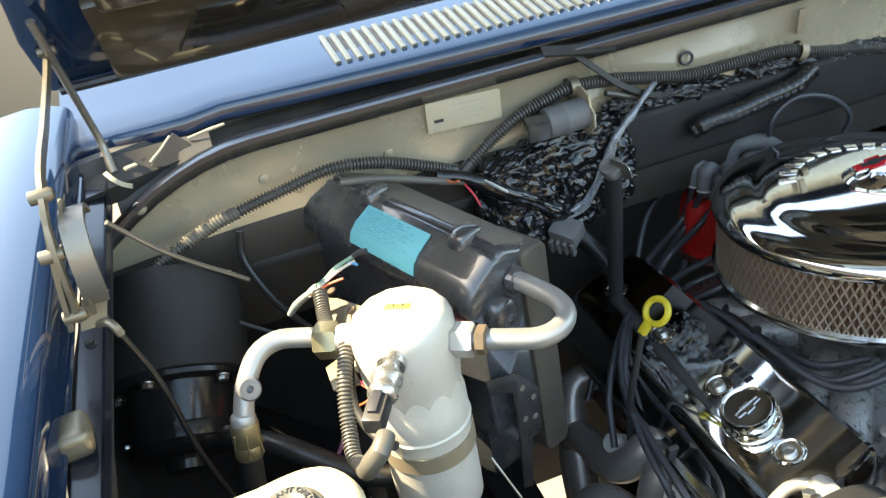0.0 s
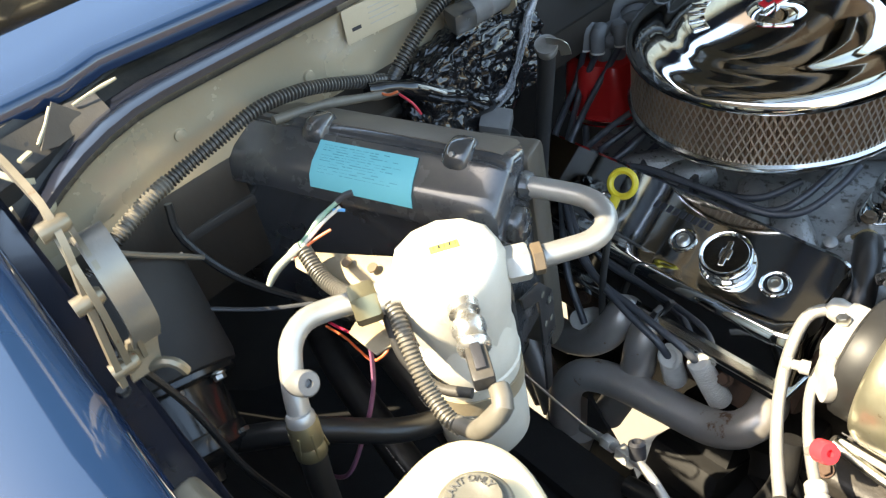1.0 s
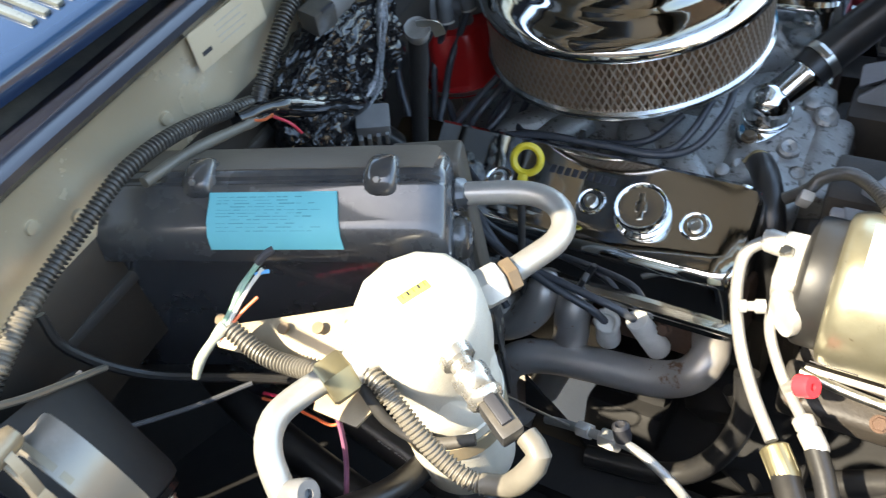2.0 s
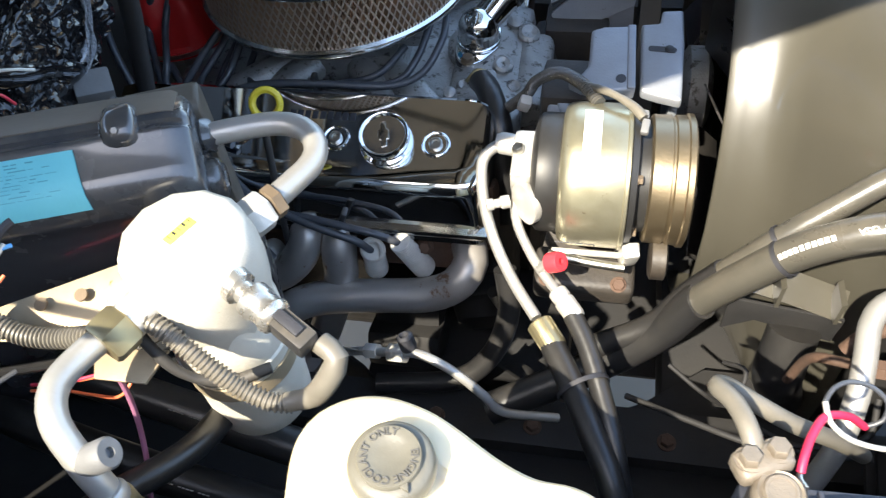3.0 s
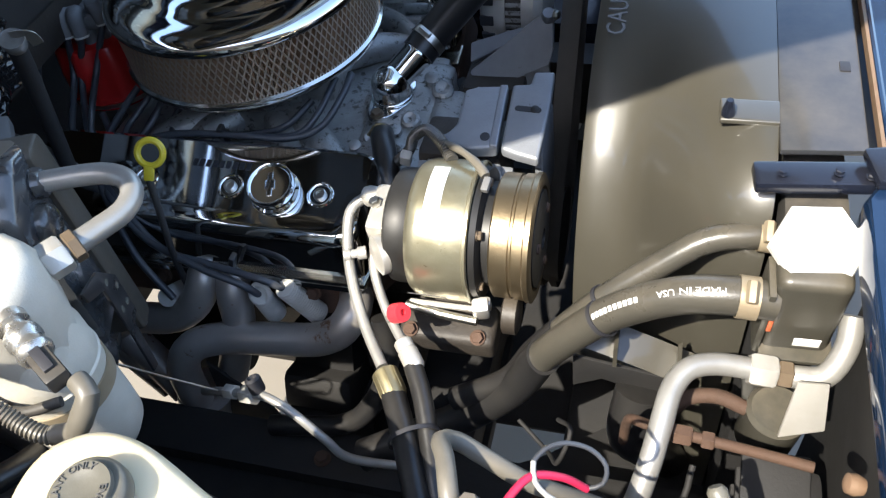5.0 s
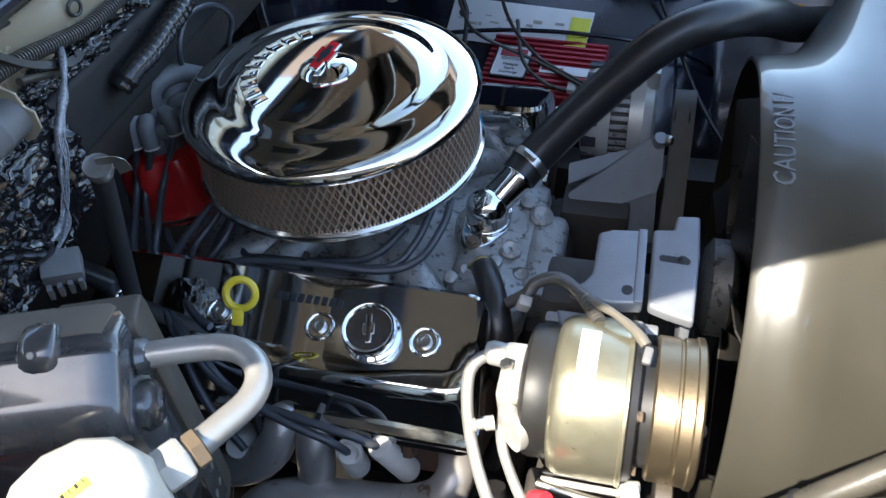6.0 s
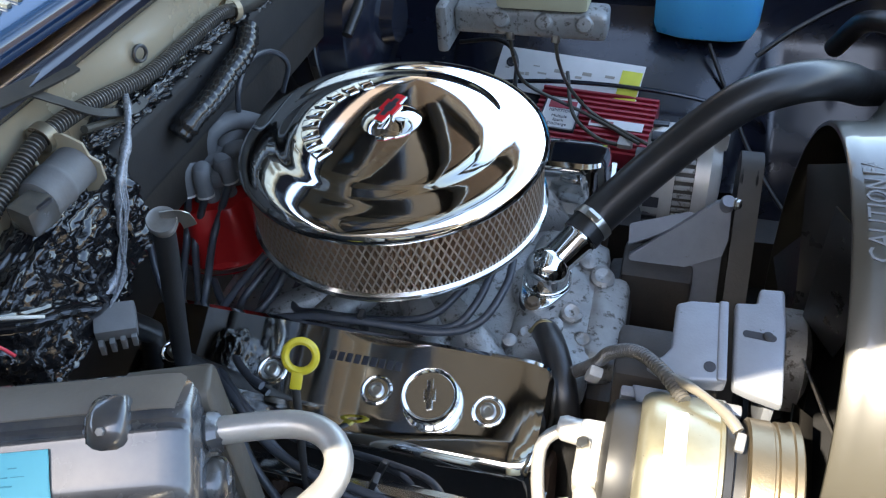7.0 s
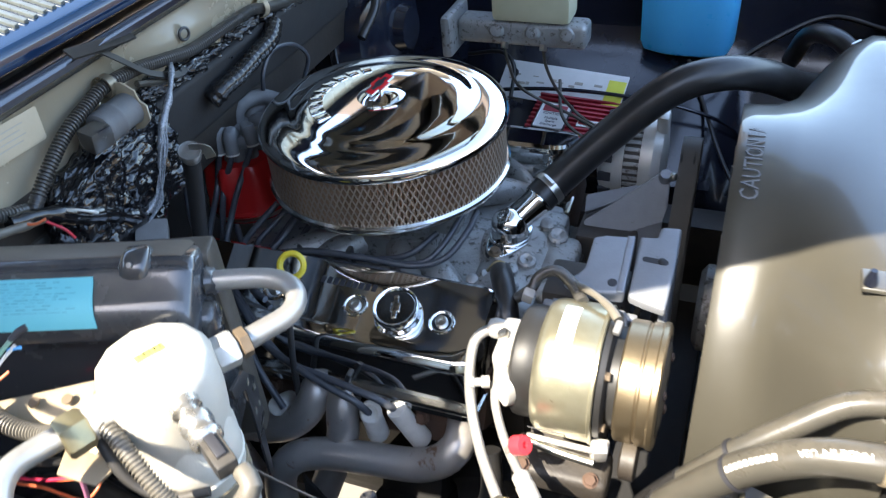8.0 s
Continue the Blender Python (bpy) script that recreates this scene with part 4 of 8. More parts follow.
def valve_cover(sign, full):
    """A ribbed-edge chrome cover; full: with bolts, filler cap and raised marks."""
    own = thing("valve_cover", (-0.01, sign * 0.24, 0.90), "mirror chrome valve cover with recessed bolts" if full else "chrome valve cover on the far cylinder head", "valve cover", group="valve covers")
    x0, x1 = -0.250, 0.229
    prof = [(0.158, 0.930), (0.160, 0.936), (0.166, 0.955), (0.169, 1.002), (0.1725, 1.0110), (0.1800, 1.0145), (0.215, 1.0035), (0.262, 0.9895), (0.282, 0.984), (0.289, 0.978), (0.293, 0.968), (0.302, 0.932), (0.304, 0.926), (0.314, 0.921), (0.316, 0.916), (0.313, 0.912)]
    ends = [0.0, 0.0012, 0.003, 0.006, 0.010, 0.014, 0.019, 0.025, 0.031, 0.037]
    stations = [x0 + d for d in ends] + [x0 + 0.06 + 0.06 * k for k in range(6)] + [x1 - d for d in reversed(ends)]
    bolts = (-0.195, -0.075, 0.045, 0.165) if full else ()
    cy, cz = 0.235, 0.93

    b = bmesh.new()
    rows = []
    for x in stations:
        d = min(x - x0, x1 - x)
        k = math.sqrt(max(0.0, 1 - (1 - min(1.0, d / 0.010)) ** 2))
        wide, foot = (1 - (r - math.sqrt(max(0.0, r * r - max(0.0, r - d) ** 2))) / 0.078 for r in (0.036, 0.014))
        rows.append([(x, sign * (cy + (y - cy) * (wide if z > 0.95 else foot)), cz + (z - cz) * k if z > cz else z) for y, z in prof])
    rings_mesh(b, rows)
    body = part("cover", b, chrome, own)
    part("gasket_rail", rbox((-0.01, sign * 0.236, 0.914), (0.485, 0.160, 0.008), 0.003, (sign * 9, 0, 0)), worn_chrome, own)
    if not full:
        return own
    tilt = Vector((0, sign * 0.30, 1)).normalized()
    for x in bolts:
        at = Vector((x, sign * 0.237, 0.9962))
        cup = part("bolt_cup", lathe([(0.0172, 0.0006), (0.0165, 0.0026), (0.0150, 0.0032), (0.0135, 0.0026), (0.0125, 0.0016), (0.0001, 0.0014)], at, tilt, 40), chrome, own)
        part("bolt", lathe([(0.0080, 0), (0.0080, 0.0035), (0.0068, 0.0045), (0.0044, 0.0045), (0.0038, 0.0022), (0.0001, 0.0022)], at + tilt * 0.0012, tilt, 24), steel, cup)
    at = Vector((0.107, sign * 0.2385, 0.9950))
    cap = part("filler_cap", lathe([(0.0315, 0), (0.0320, 0.003), (0.0310, 0.006), (0.0275, 0.0075), (0.0270, 0.013), (0.0295, 0.0145), (0.0295, 0.022), (0.0280, 0.0245), (0.0260, 0.0235), (0.0245, 0.0215), (0.001, 0.021)], at, tilt, 48), chrome, own)
    mm = Matrix.Translation(at + tilt * 0.0212) @ frame_of(tilt, (0, 1, 0)) @ pose(0, 0, 0, 0, 0, -78)
    part("cap_mark", plate([(-0.016, -0.003), (-0.006, -0.003), (-0.006, -0.006), (0.006, -0.006), (0.006, -0.003), (0.016, -0.003), (0.015, 0.003), (0.006, 0.003), (0.006, 0.006), (-0.006, 0.006), (-0.006, 0.003), (-0.017, 0.003)], 0.0016, mm, 0.0004), worn_chrome, cap)
    for k in range(9):
        x = -0.014 + 0.0093 * k
        at = Vector((x, sign * 0.2085, 1.0054))
        part("embossed_block", rbox(at, (0.0070, 0.0105, 0.0012), 0.0004, (-sign * math.degrees(math.atan2(0.31, 1)), 0, 0)), ink, own)
    return own


valve_cover(-1, True)
valve_cover(1, False)

# ---- dipstick with its yellow ring ----
dip = thing("dipstick", (-0.01, -0.30, 0.88), "yellow plastic ring handle on a black dipstick tube", "dipstick")
ring = bmesh.new()
RING_M = Matrix.Translation((-0.003, -0.284, 1.090)) @ pose(0, 0, 0, 52, 10, 12)
path = [RING_M @ Vector((0.0145 * math.cos(2 * math.pi * k / 32), 0.0145 * math.sin(2 * math.pi * k / 32), 0)) for k in range(33)]
tube(path, 0.0040, 8, 0.004, bm=ring)
part("ring", ring, yellow_plastic, dip)
neck = RING_M @ Vector((-0.001, -0.022, 0))
part("shank", rbox(neck, (0.011, 0.020, 0.007), 0.002, RING_M.to_3x3().to_4x4()), yellow_plastic, dip)
part("tube", tube([RING_M @ Vector((-0.001, -0.030, 0)), (-0.004, -0.312, 1.03), (-0.006, -0.325, 0.96), (-0.012, -0.325, 0.88)], 0.0042, 10, 0.01), matte_black, dip)

# ---- water neck, upper radiator hose, bypass hose ----
neck = thing("water_neck", (0.185, 0, 0.95), "chrome swivel water neck on the intake", "water neck")
flange_pts = [((0.0305 + 0.020 * abs(math.cos(t)) ** 5) * math.cos(t), (0.0305 + 0.020 * abs(math.cos(t)) ** 5) * math.sin(t)) for t in [2 * math.pi * k / 64 for k in range(64)]]
FLANGE = Matrix.Translation((0.181, -0.002, 0.956)) @ pose(0, 0, 0, 0, 0, 78)
part("flange", plate(flange_pts, 0.007, FLANGE, 0.0022, 3), chrome, neck)
part("gasket", plate([(1.05 * x, 1.05 * y) for x, y in flange_pts], 0.003, FLANGE @ Matrix.Translation((0, 0, -0.0032))), ink, neck)
part("swivel_ring", lathe([(0.0300, 0), (0.0305, 0.002), (0.0295, 0.004), (0.0285, 0.0045)], (0.181, -0.001, 0.963), (0, 0, 1), 48), chrome, neck)
NECK_A, NECK_B = Vector((0.181, -0.001, 0.983)), Vector((0.229, 0.058, 1.017))
part("dome", lathe([(0.0275, -0.018), (0.0275, 0.0), (0.0262, 0.0085), (0.0225, 0.0158), (0.0165, 0.0220), (0.0090, 0.0260), (0.001, 0.0275)], (0.181, -0.001, 0.983), (0, 0, 1), 56), chrome, neck)
way = (NECK_B - NECK_A).normalized()
part("spout", lathe([(0.0215, 0.0), (0.0215, 0.050), (0.0228, 0.053), (0.0228, 0.058), (0.0210, 0.061), (0.0195, 0.075)], NECK_A, way, 40), chrome, neck)
for p in ((0.172, -0.046, 0.963), (0.190, 0.042, 0.963)):
    screw(p, (0, 0, 1), 0.0078, neck, rusty_clamp)

hose = thing("radiator_hose", (0.40, 0.2, 0.98), "thick black rubber upper radiator hose", "hose")
part("hose", tube([(0.214, 0.040, 1.007), (0.235, 0.066, 1.026), (0.300, 0.112, 1.085), (0.375, 0.152, 1.145), (0.438, 0.188, 1.158), (0.495, 0.255, 1.128), (0.545, 0.345, 1.072), (0.590, 0.400, 1.045), (0.640, 0.41, 1.045)], 0.0245, 24, 0.012), rubber, hose)


def hose_clamp(at, axis, r, owner, material=steel, wide=0.011):
    """A worm-drive band with its screw housing."""
    axis = Vector(axis).normalized()
    band = part("hose_clamp", lathe([(r, -wide / 2), (r + 0.0012, -wide / 2), (r + 0.0012, wide / 2), (r, wide / 2)], at, axis, 32, caps=False), material, owner)
    side = axis.cross(Vector((0.2, -0.5, 1))).normalized()
    top = axis.cross(side).normalized()
    if top.z < 0:
        top = -top
    p = Vector(at) + top * (r + 0.004)
    part("worm_screw", nut(p - side * 0.009, side, 0.0085, 0.018), material, band)


hose_clamp((0.226, 0.056, 1.018), NECK_B - NECK_A, 0.0250, hose)

bypass = thing("heater_hose", (0.21, -0.15, 0.92), "short black rubber coolant hose beside the valve cover", "hose", group="coolant hoses")
part("hose", tube([(0.196, -0.094, 0.972), (0.203, -0.112, 0.984), (0.216, -0.142, 0.990), (0.232, -0.180, 0.975), (0.240, -0.205, 0.93), (0.243, -0.215, 0.85)], 0.0155, 18, 0.01), rubber, bypass)
part("spring_clamp", tube([(0.180, -0.104, 0.978), (0.193, -0.098, 0.992), (0.207, -0.100, 0.990), (0.214, -0.108, 0.982)], 0.0025, 8, 0.004), zinc_yellow, bypass)

# ---- distributor, its boots and the plug wires ----
dist = thing("distributor", (-0.225, -0.03, 0.90), "distributor with a red cap and grey wire boots", "distributor")
part("shaft_housing", lathe([(0.022, 0), (0.022, 0.07), (0.045, 0.085), (0.05, 0.09)], (-0.225, -0.03, 0.90), (0, 0, 1), 24), cast_aluminium, dist)
DC = Vector((-0.232, -0.034, 0.985))
bm = bmesh.new()
rings = []
for z, r, lob in ((0.0, 0.070, 0.0), (0.012, 0.070, 0.0), (0.015, 0.066, 0.04), (0.045, 0.064, 0.06), (0.078, 0.059, 0.08), (0.088, 0.053, 0.06), (0.092, 0.034, 0.0)):
    rings.append([DC + Vector((r * (1 + lob * math.cos(8 * t)) * math.cos(t), r * (1 + lob * math.cos(8 * t)) * math.sin(t), z)) for t in [2 * math.pi * k / 96 for k in range(96)]])
rings_mesh(bm, rings)
part("cap", bm, red_plastic, dist, "red plastic distributor cap")
part("cap_band", lathe([(0.071, 0.004), (0.0725, 0.004), (0.0725, 0.010), (0.071, 0.010)], DC, (0, 0, 1), 40, caps=False), steel, dist)
TIPS = ((-0.150, 0.000, 1.085), (-0.196, 0.046, 1.095), (-0.262, 0.044, 1.085), (-0.305, 0.000, 1.095), (-0.283, -0.068, 1.098), (-0.232, -0.087, 1.099), (-0.210, -0.085, 1.099), (-0.192, -0.056, 1.102))
for tip in TIPS:
    tip = Vector(tip)
    way = Vector((tip.x - DC.x, tip.y - DC.y, 0)).normalized()
    pts = [DC + way * 0.030 + Vector((0, 0, 0.080)), DC + way * 0.026 + Vector((0, 0, 0.118)), DC + way * 0.036 + Vector((0, 0, 0.138)), tip - way * 0.006 + Vector((0, 0, 0.026)), tip]
    boot = part("boot", tube(pts, 0.0118, 16, 0.005, taper=0.0098), boot_grey, dist)
    part("boot_cuff", lathe([(0.0082, -0.001), (0.0100, -0.0015), (0.0100, 0.0012), (0.0082, 0.001)], tip, (way.x * 0.2, way.y * 0.2, -1), 16, caps=False), white_wire, boot)
part("coil_boot", tube([DC + Vector((0, 0, 0.09)), DC + Vector((0.0, 0.012, 0.150)), DC + Vector((0.02, 0.045, 0.158)), DC + Vector((0.05, 0.06, 0.145))], 0.012, 14, 0.008), boot_grey, dist)
part("retainer", rbox(DC + Vector((0.0, 0.0, 0.124)), (0.090, 0.080, 0.026), 0.011, (6, 5, 30)), boot_grey, dist)

WIRES = (
    [(-0.232, -0.087, 1.101), (-0.247, -0.097, 1.04), (-0.218, -0.178, 1.005), (-0.187, -0.208, 0.985), (-0.150, -0.238, 0.985), (-0.10, -0.280, 0.990), (-0.05, -0.310, 0.965), (0.03, -0.330, 0.945), (0.080, -0.334, 0.928), (0.097, -0.331, 0.905)],
    [(-0.210, -0.085, 1.101), (-0.236, -0.098, 1.035), (-0.204, -0.162, 1.005), (-0.180, -0.200, 0.985), (-0.135, -0.245, 0.990), (-0.085, -0.285, 0.985), (-0.03, -0.314, 0.955), (0.04, -0.324, 0.948), (0.105, -0.328, 0.936), (0.130, -0.323, 0.915)],
    [(-0.192, -0.056, 1.104), (-0.210, -0.094, 1.045), (-0.194, -0.150, 1.025), (-0.195, -0.180, 0.990), (-0.160, -0.225, 0.990), (-0.115, -0.275, 0.985), (-0.07, -0.320, 0.94), (-0.03, -0.338, 0.885)],
    [(-0.283, -0.068, 1.100), (-0.265, -0.14, 1.06), (-0.230, -0.185, 1.00), (-0.205, -0.215, 0.97), (-0.17, -0.27, 0.955), (-0.12, -0.33, 0.89)],
    [(-0.126, -0.10, 1.05), (-0.160, -0.140, 1.015), (-0.178, -0.172, 0.988), (-0.150, -0.205, 0.990), (-0.100, -0.250, 1.000), (-0.075, -0.262, 1.00)],
    [(-0.150, 0.000, 1.087), (-0.140, -0.07, 1.02), (-0.165, -0.140, 0.985), (-0.130, -0.170, 0.996), (-0.060, -0.166, 1.012), (0.020, -0.158, 1.010), (0.090, -0.150, 1.004), (0.130, -0.130, 1.010), (0.150, -0.090, 1.03), (0.150, -0.05, 1.035)],
    [(-0.196, 0.046, 1.097), (-0.150, 0.03, 1.05), (-0.138, -0.03, 1.00), (-0.150, -0.125, 0.970), (-0.110, -0.160, 0.990), (-0.050, -0.155, 1.004), (0.030, -0.148, 1.000), (0.095, -0.138, 1.000), (0.120, -0.110, 1.015), (0.132, -0.06, 1.035)],
    [(-0.262, 0.044, 1.087), (-0.24, 0.06, 1.03), (-0.130, 0.0, 0.99), (-0.11, -0.115, 0.975), (-0.06, -0.135, 0.985), (0.02, -0.128, 0.985), (0.07, -0.118, 0.995), (0.10, -0.08, 1.01)],
)
for pts in WIRES:
    solo("plug_wire", tube(pts, 0.0047, 10, 0.008), wire_jacket, "dark grey ignition wire strung from the distributor", "ignition wire", group="ignition wires")
for p, d in (((-0.115, -0.262, 0.958), (1, -0.9, 0)), ((0.0, -0.155, 1.003), (1, 0.05, 0)), ((0.06, -0.311, 0.938), (1, 0, -0.4))):
    solo("wire_separator", rbox(p, (0.007, 0.034, 0.013), 0.002, frame_of(d) @ pose(0, 0, 0, 0, 90, 0)), black_plastic, "black plastic clip holding the ignition wires", "wire clip", group="wire clips")

# coiled grey hose below the cleaner, and a split loom along the cover
solo("vacuum_hose", tube([(-0.215, -0.115, 0.99), (-0.185, -0.145, 0.975), (-0.150, -0.150, 0.975), (-0.13, -0.125, 0.99), (-0.12, -0.09, 1.01)], 0.005, 10, 0.006), wire_jacket, "thin grey vacuum hose looped beside the carburettor", "hose", group="vacuum hoses")
solo("wire_loom", tube([(-0.20, -0.165, 0.99), (-0.10, -0.163, 0.992), (0.0, -0.164, 0.993), (0.1, -0.167, 0.99), (0.17, -0.168, 0.985), (0.215, -0.165, 0.985)], 0.0055, 10, ribs=(0.0035, 0.0016)), loom_plastic, "thin black corrugated loom behind the valve cover", "wire loom", group="wire looms")
solo("thin_wire", tube([(-0.30, -0.10, 1.20), (-0.30, -0.06, 1.255), (-0.28, 0.0, 1.262), (-0.26, 0.04, 1.235), (-0.265, 0.03, 1.17)], 0.0022, 8, 0.008), wire_jacket, "thin grey wire arched over the firewall", "wire", group="thin wires")

# ---- exhaust header ----
header = thing("exhaust_header", (0.0, -0.33, 0.70), "grey coated tubular exhaust header", "exhaust header")
part("flange", rbox((-0.01, -0.284, 0.862), (0.46, 0.008, 0.050), 0.003, (-30, 0, 0)), rust_iron, header)
HEADERS = (
    [(0.205, -0.290, 0.882), (0.212, -0.318, 0.886), (0.200, -0.338, 0.870), (0.165, -0.346, 0.850), (0.100, -0.350, 0.842), (0.030, -0.358, 0.838), (-0.010, -0.372, 0.828), (-0.030, -0.385, 0.79), (-0.035, -0.39, 0.70)],
    [(0.048, -0.285, 0.905), (0.050, -0.312, 0.905), (0.051, -0.326, 0.885), (0.046, -0.334, 0.840), (0.01, -0.35, 0.74)],
    [(0.012, -0.285, 0.912), (0.012, -0.314, 0.910), (0.002, -0.330, 0.884), (-0.025, -0.338, 0.856), (-0.062, -0.340, 0.838), (-0.105, -0.340, 0.830), (-0.142, -0.342, 0.812), (-0.150, -0.348, 0.760), (-0.10, -0.36, 0.69)],
    [(-0.185, -0.282, 0.872), (-0.19, -0.315, 0.865), (-0.17, -0.335, 0.83), (-0.12, -0.35, 0.76), (-0.07, -0.37, 0.70)],
)
for pts in HEADERS:
    part("primary_tube", tube(pts, 0.0215, 20, 0.01), header_grey, header)
part("collector", tube([(-0.03, -0.375, 0.72), (-0.06, -0.38, 0.64), (-0.15, -0.385, 0.56)], 0.038, 20, 0.02), header_grey, header)
for p in ((0.155, -0.305, 0.892), (0.06, -0.303, 0.885), (-0.06, -0.303, 0.885)):
    screw(p, (0, -0.8, 0.5), 0.008, header, rust_iron)


def plug_boot(a, b):
    """A woven heat sleeve with an open end."""
    own = thing("plug_boot", b, "white woven heat sleeve over a spark plug boot", "boot", group="plug boots")
    a, b = Vector(a), Vector(b)
    bm = tube([a, a.lerp(b, 0.5), b], 0.0125, 18, ribs=(0.0042, 0.0012), taper=0.0145)
    part("sleeve", bm, boot_white, own)
    return own


plug_boot((0.098, -0.332, 0.910), (0.088, -0.308, 0.842))
plug_boot((0.130, -0.324, 0.920), (0.149, -0.304, 0.846))
plug_boot((-0.040, -0.338, 0.885), (-0.05, -0.30, 0.850))
ringp = [Vector((0.098, -0.332, 0.911)) + 0.0125 * Vector((math.cos(2 * math.pi * k / 20), 0.55 * math.sin(2 * math.pi * k / 20), 0.85 * math.sin(2 * math.pi * k / 20))) for k in range(21)]
solo("sleeve_cuff", tube(ringp, 0.0035, 8, 0.004), boot_white, "rolled end of a white heat sleeve", "boot", group="plug boots")

# ---- air conditioning box on the firewall ----
U, V = Vector((0.926, 0.377, 0)), Vector((0.377, -0.926, 0))


def on_box(u, v, z):
    """A place by the length, the width and the height of the box."""
    return U * u + V * v + Vector((0, 0, z))


box = thing("evaporator_case", on_box(-0.3, 0.45, 0.96), "black moulded plastic air conditioning case", "evaporator case")
low = [(0.392, 1.04), (0.392, 1.228), (0.395, 1.234), (0.402, 1.2375), (0.438, 1.2505), (0.4435, 1.2508), (0.4470, 1.2495), (0.4485, 1.2465), (0.4510, 1.2460), (0.4535, 1.2470), (0.4560, 1.2458), (0.4575, 1.2437), (0.4795, 1.2315), (0.4888, 1.2230),
       (0.4935, 1.2120), (0.4955, 1.2030), (0.4955, 1.1985), (0.4900, 1.1965), (0.4845, 1.1900), (0.4860, 1.04)]
bm = bmesh.new()
rows = []
for u, k in ((-0.52, 1.0), (-0.42, 1.0), (-0.30, 1.0), (-0.20, 1.0), (-0.168, 1.0), (-0.160, 0.996), (-0.153, 0.984), (-0.1485, 0.966), (-0.1465, 0.942)):
    rows.append([on_box(u, 0.44 + (v - 0.44) * k, 1.1 + (z - 1.1) * k + 0.05 * (-0.15 - u) * (z > 1.1)) for v, z in low])
rings_mesh(bm, rows)
case = part("case", bm, case_plastic, box)
bm = bmesh.new()
ring = [(0.4065 + v, 1.107 + z) for v, z in round_rect(0.036, 0.262, 0.010, 4)]
rings_mesh(bm, [[on_box(u, 0.4065 + (v - 0.4065) * k, 1.107 + (z - 1.107) * (1 - (1 - k) * 0.13)) for v, z in ring] for u, k in ((-0.20, 1.0), (-0.146, 1.0), (-0.1425, 0.96), (-0.1410, 0.86))])
part("rear_shell", bm, case_end, box, "dusty brown-grey end of the rear shell")
# dusty top of the case and its two bolted humps
bm = bmesh.new()
rings_mesh(bm, [[on_box(u, v, z + 0.05 * (-0.15 - u) - d) for v, z in ((0.399, 1.2345), (0.400, 1.2382), (0.404, 1.2400), (0.4375, 1.2522), (0.4405, 1.2518), (0.4410, 1.2480))] for u, d in [(-0.50 + 0.33 * k / 20, 0.0) for k in range(21)] + [(-0.162, 0.0008), (-0.157, 0.0025)]])
part("top_cover", bm, case_dust, box, "dusty brown top")
for c in (-0.197, -0.352):
    rows = []
    for v, half, top in ((0.430, 0.0115, 1.2560), (0.434, 0.0125, 1.2582), (0.445, 0.0130, 1.2585), (0.452, 0.0125, 1.2562), (0.4575, 0.0112, 1.2520), (0.4610, 0.0090, 1.2475), (0.4625, 0.0060, 1.2435)):
        ring = [(-half - 0.010, 1.2370), (-half - 0.003, top - 0.0075), (-half + 0.002, top - 0.0018), (-half + 0.006, top), (half - 0.005, top), (half - 0.0015, top - 0.0018), (half, top - 0.006), (half + 0.002, 1.2370)]
        rows.append([on_box(c + du, v, z + 0.05 * (-0.15 - c)) for du, z in ring])
    bm = bmesh.new()
    rings_mesh(bm, rows)
    part("boss", bm, case_plastic, box, angle=50)
    part("bolt", nut(on_box(c - 0.002, 0.4562, 1.2528 + 0.05 * (-0.15 - c)), V * 0.7 + Vector((0, 0, 0.7)), 0.005, 0.003), dull_steel, box)
part("port", lathe([(0.019, -0.006), (0.019, 0.006), (0.017, 0.011), (0.012, 0.014), (0.0001, 0.015)], on_box(-0.149, 0.456, 1.184), U, 28), case_plastic, box)
part("putty", crumple(lathe([(0.012, 0), (0.0145, 0.005), (0.013, 0.011), (0.010, 0.013)], on_box(-0.149, 0.433, 1.212), U, 24), 0.004, 220), case_plastic, box)
# lower drain housing
part("lower_case", rbox(on_box(-0.30, 0.436, 1.02), (0.25, 0.086, 0.14), 0.02, Matrix((U, -V, Vector((0, 0, 1)))).transposed().to_4x4()), case_plastic, box)

# black perforated strap beside the rear shell
strap = thing("perforated_strap", on_box(-0.128, 0.46, 0.97), "black perforated steel strap beside the air conditioning case", "bracket")
side = Matrix((V, Vector((0, 0, 1)), -U)).transposed().to_4x4()
part("strap", plate([(0.502, 1.135), (0.500, 1.120), (0.469, 1.100), (0.471, 1.044), (0.477, 0.972), (0.464, 0.966), (0.455, 1.030), (0.440, 1.032), (0.436, 1.085), (0.462, 1.120)], 0.003, Matrix.Translation(U * -0.128) @ side, 0.001), satin_black, strap)
for v, z in ((0.459, 1.100), (0.446, 1.080), (0.447, 1.055), (0.461, 1.060)):
    part("hole", lathe([(0.0036, 0), (0.0036, 0.0008), (0.0001, 0.0008)], on_box(-0.1282, v, z), U, 14), cap_grey, strap)

# teal tape laid over the sloping front, with faint lines of print
tape = thing("tape_label", on_box(-0.285, 0.49, 1.21), "teal paper tape label with faint printed lines", "label")
bm = bmesh.new()
sec = [(0.4590, 1.2436), (0.4640, 1.2408), (0.4795, 1.2320), (0.4890, 1.2235), (0.4937, 1.2125)]


def tape_rows(u, lift):
    return [on_box(u + (0.006 * (u > -0.29) * (v - 0.47) * 20 + 0.002 * noise.noise(Vector((v * 90, u * 30, 0)))), v + lift, z + 0.05 * (-0.15 - u) + lift) for v, z in sec]


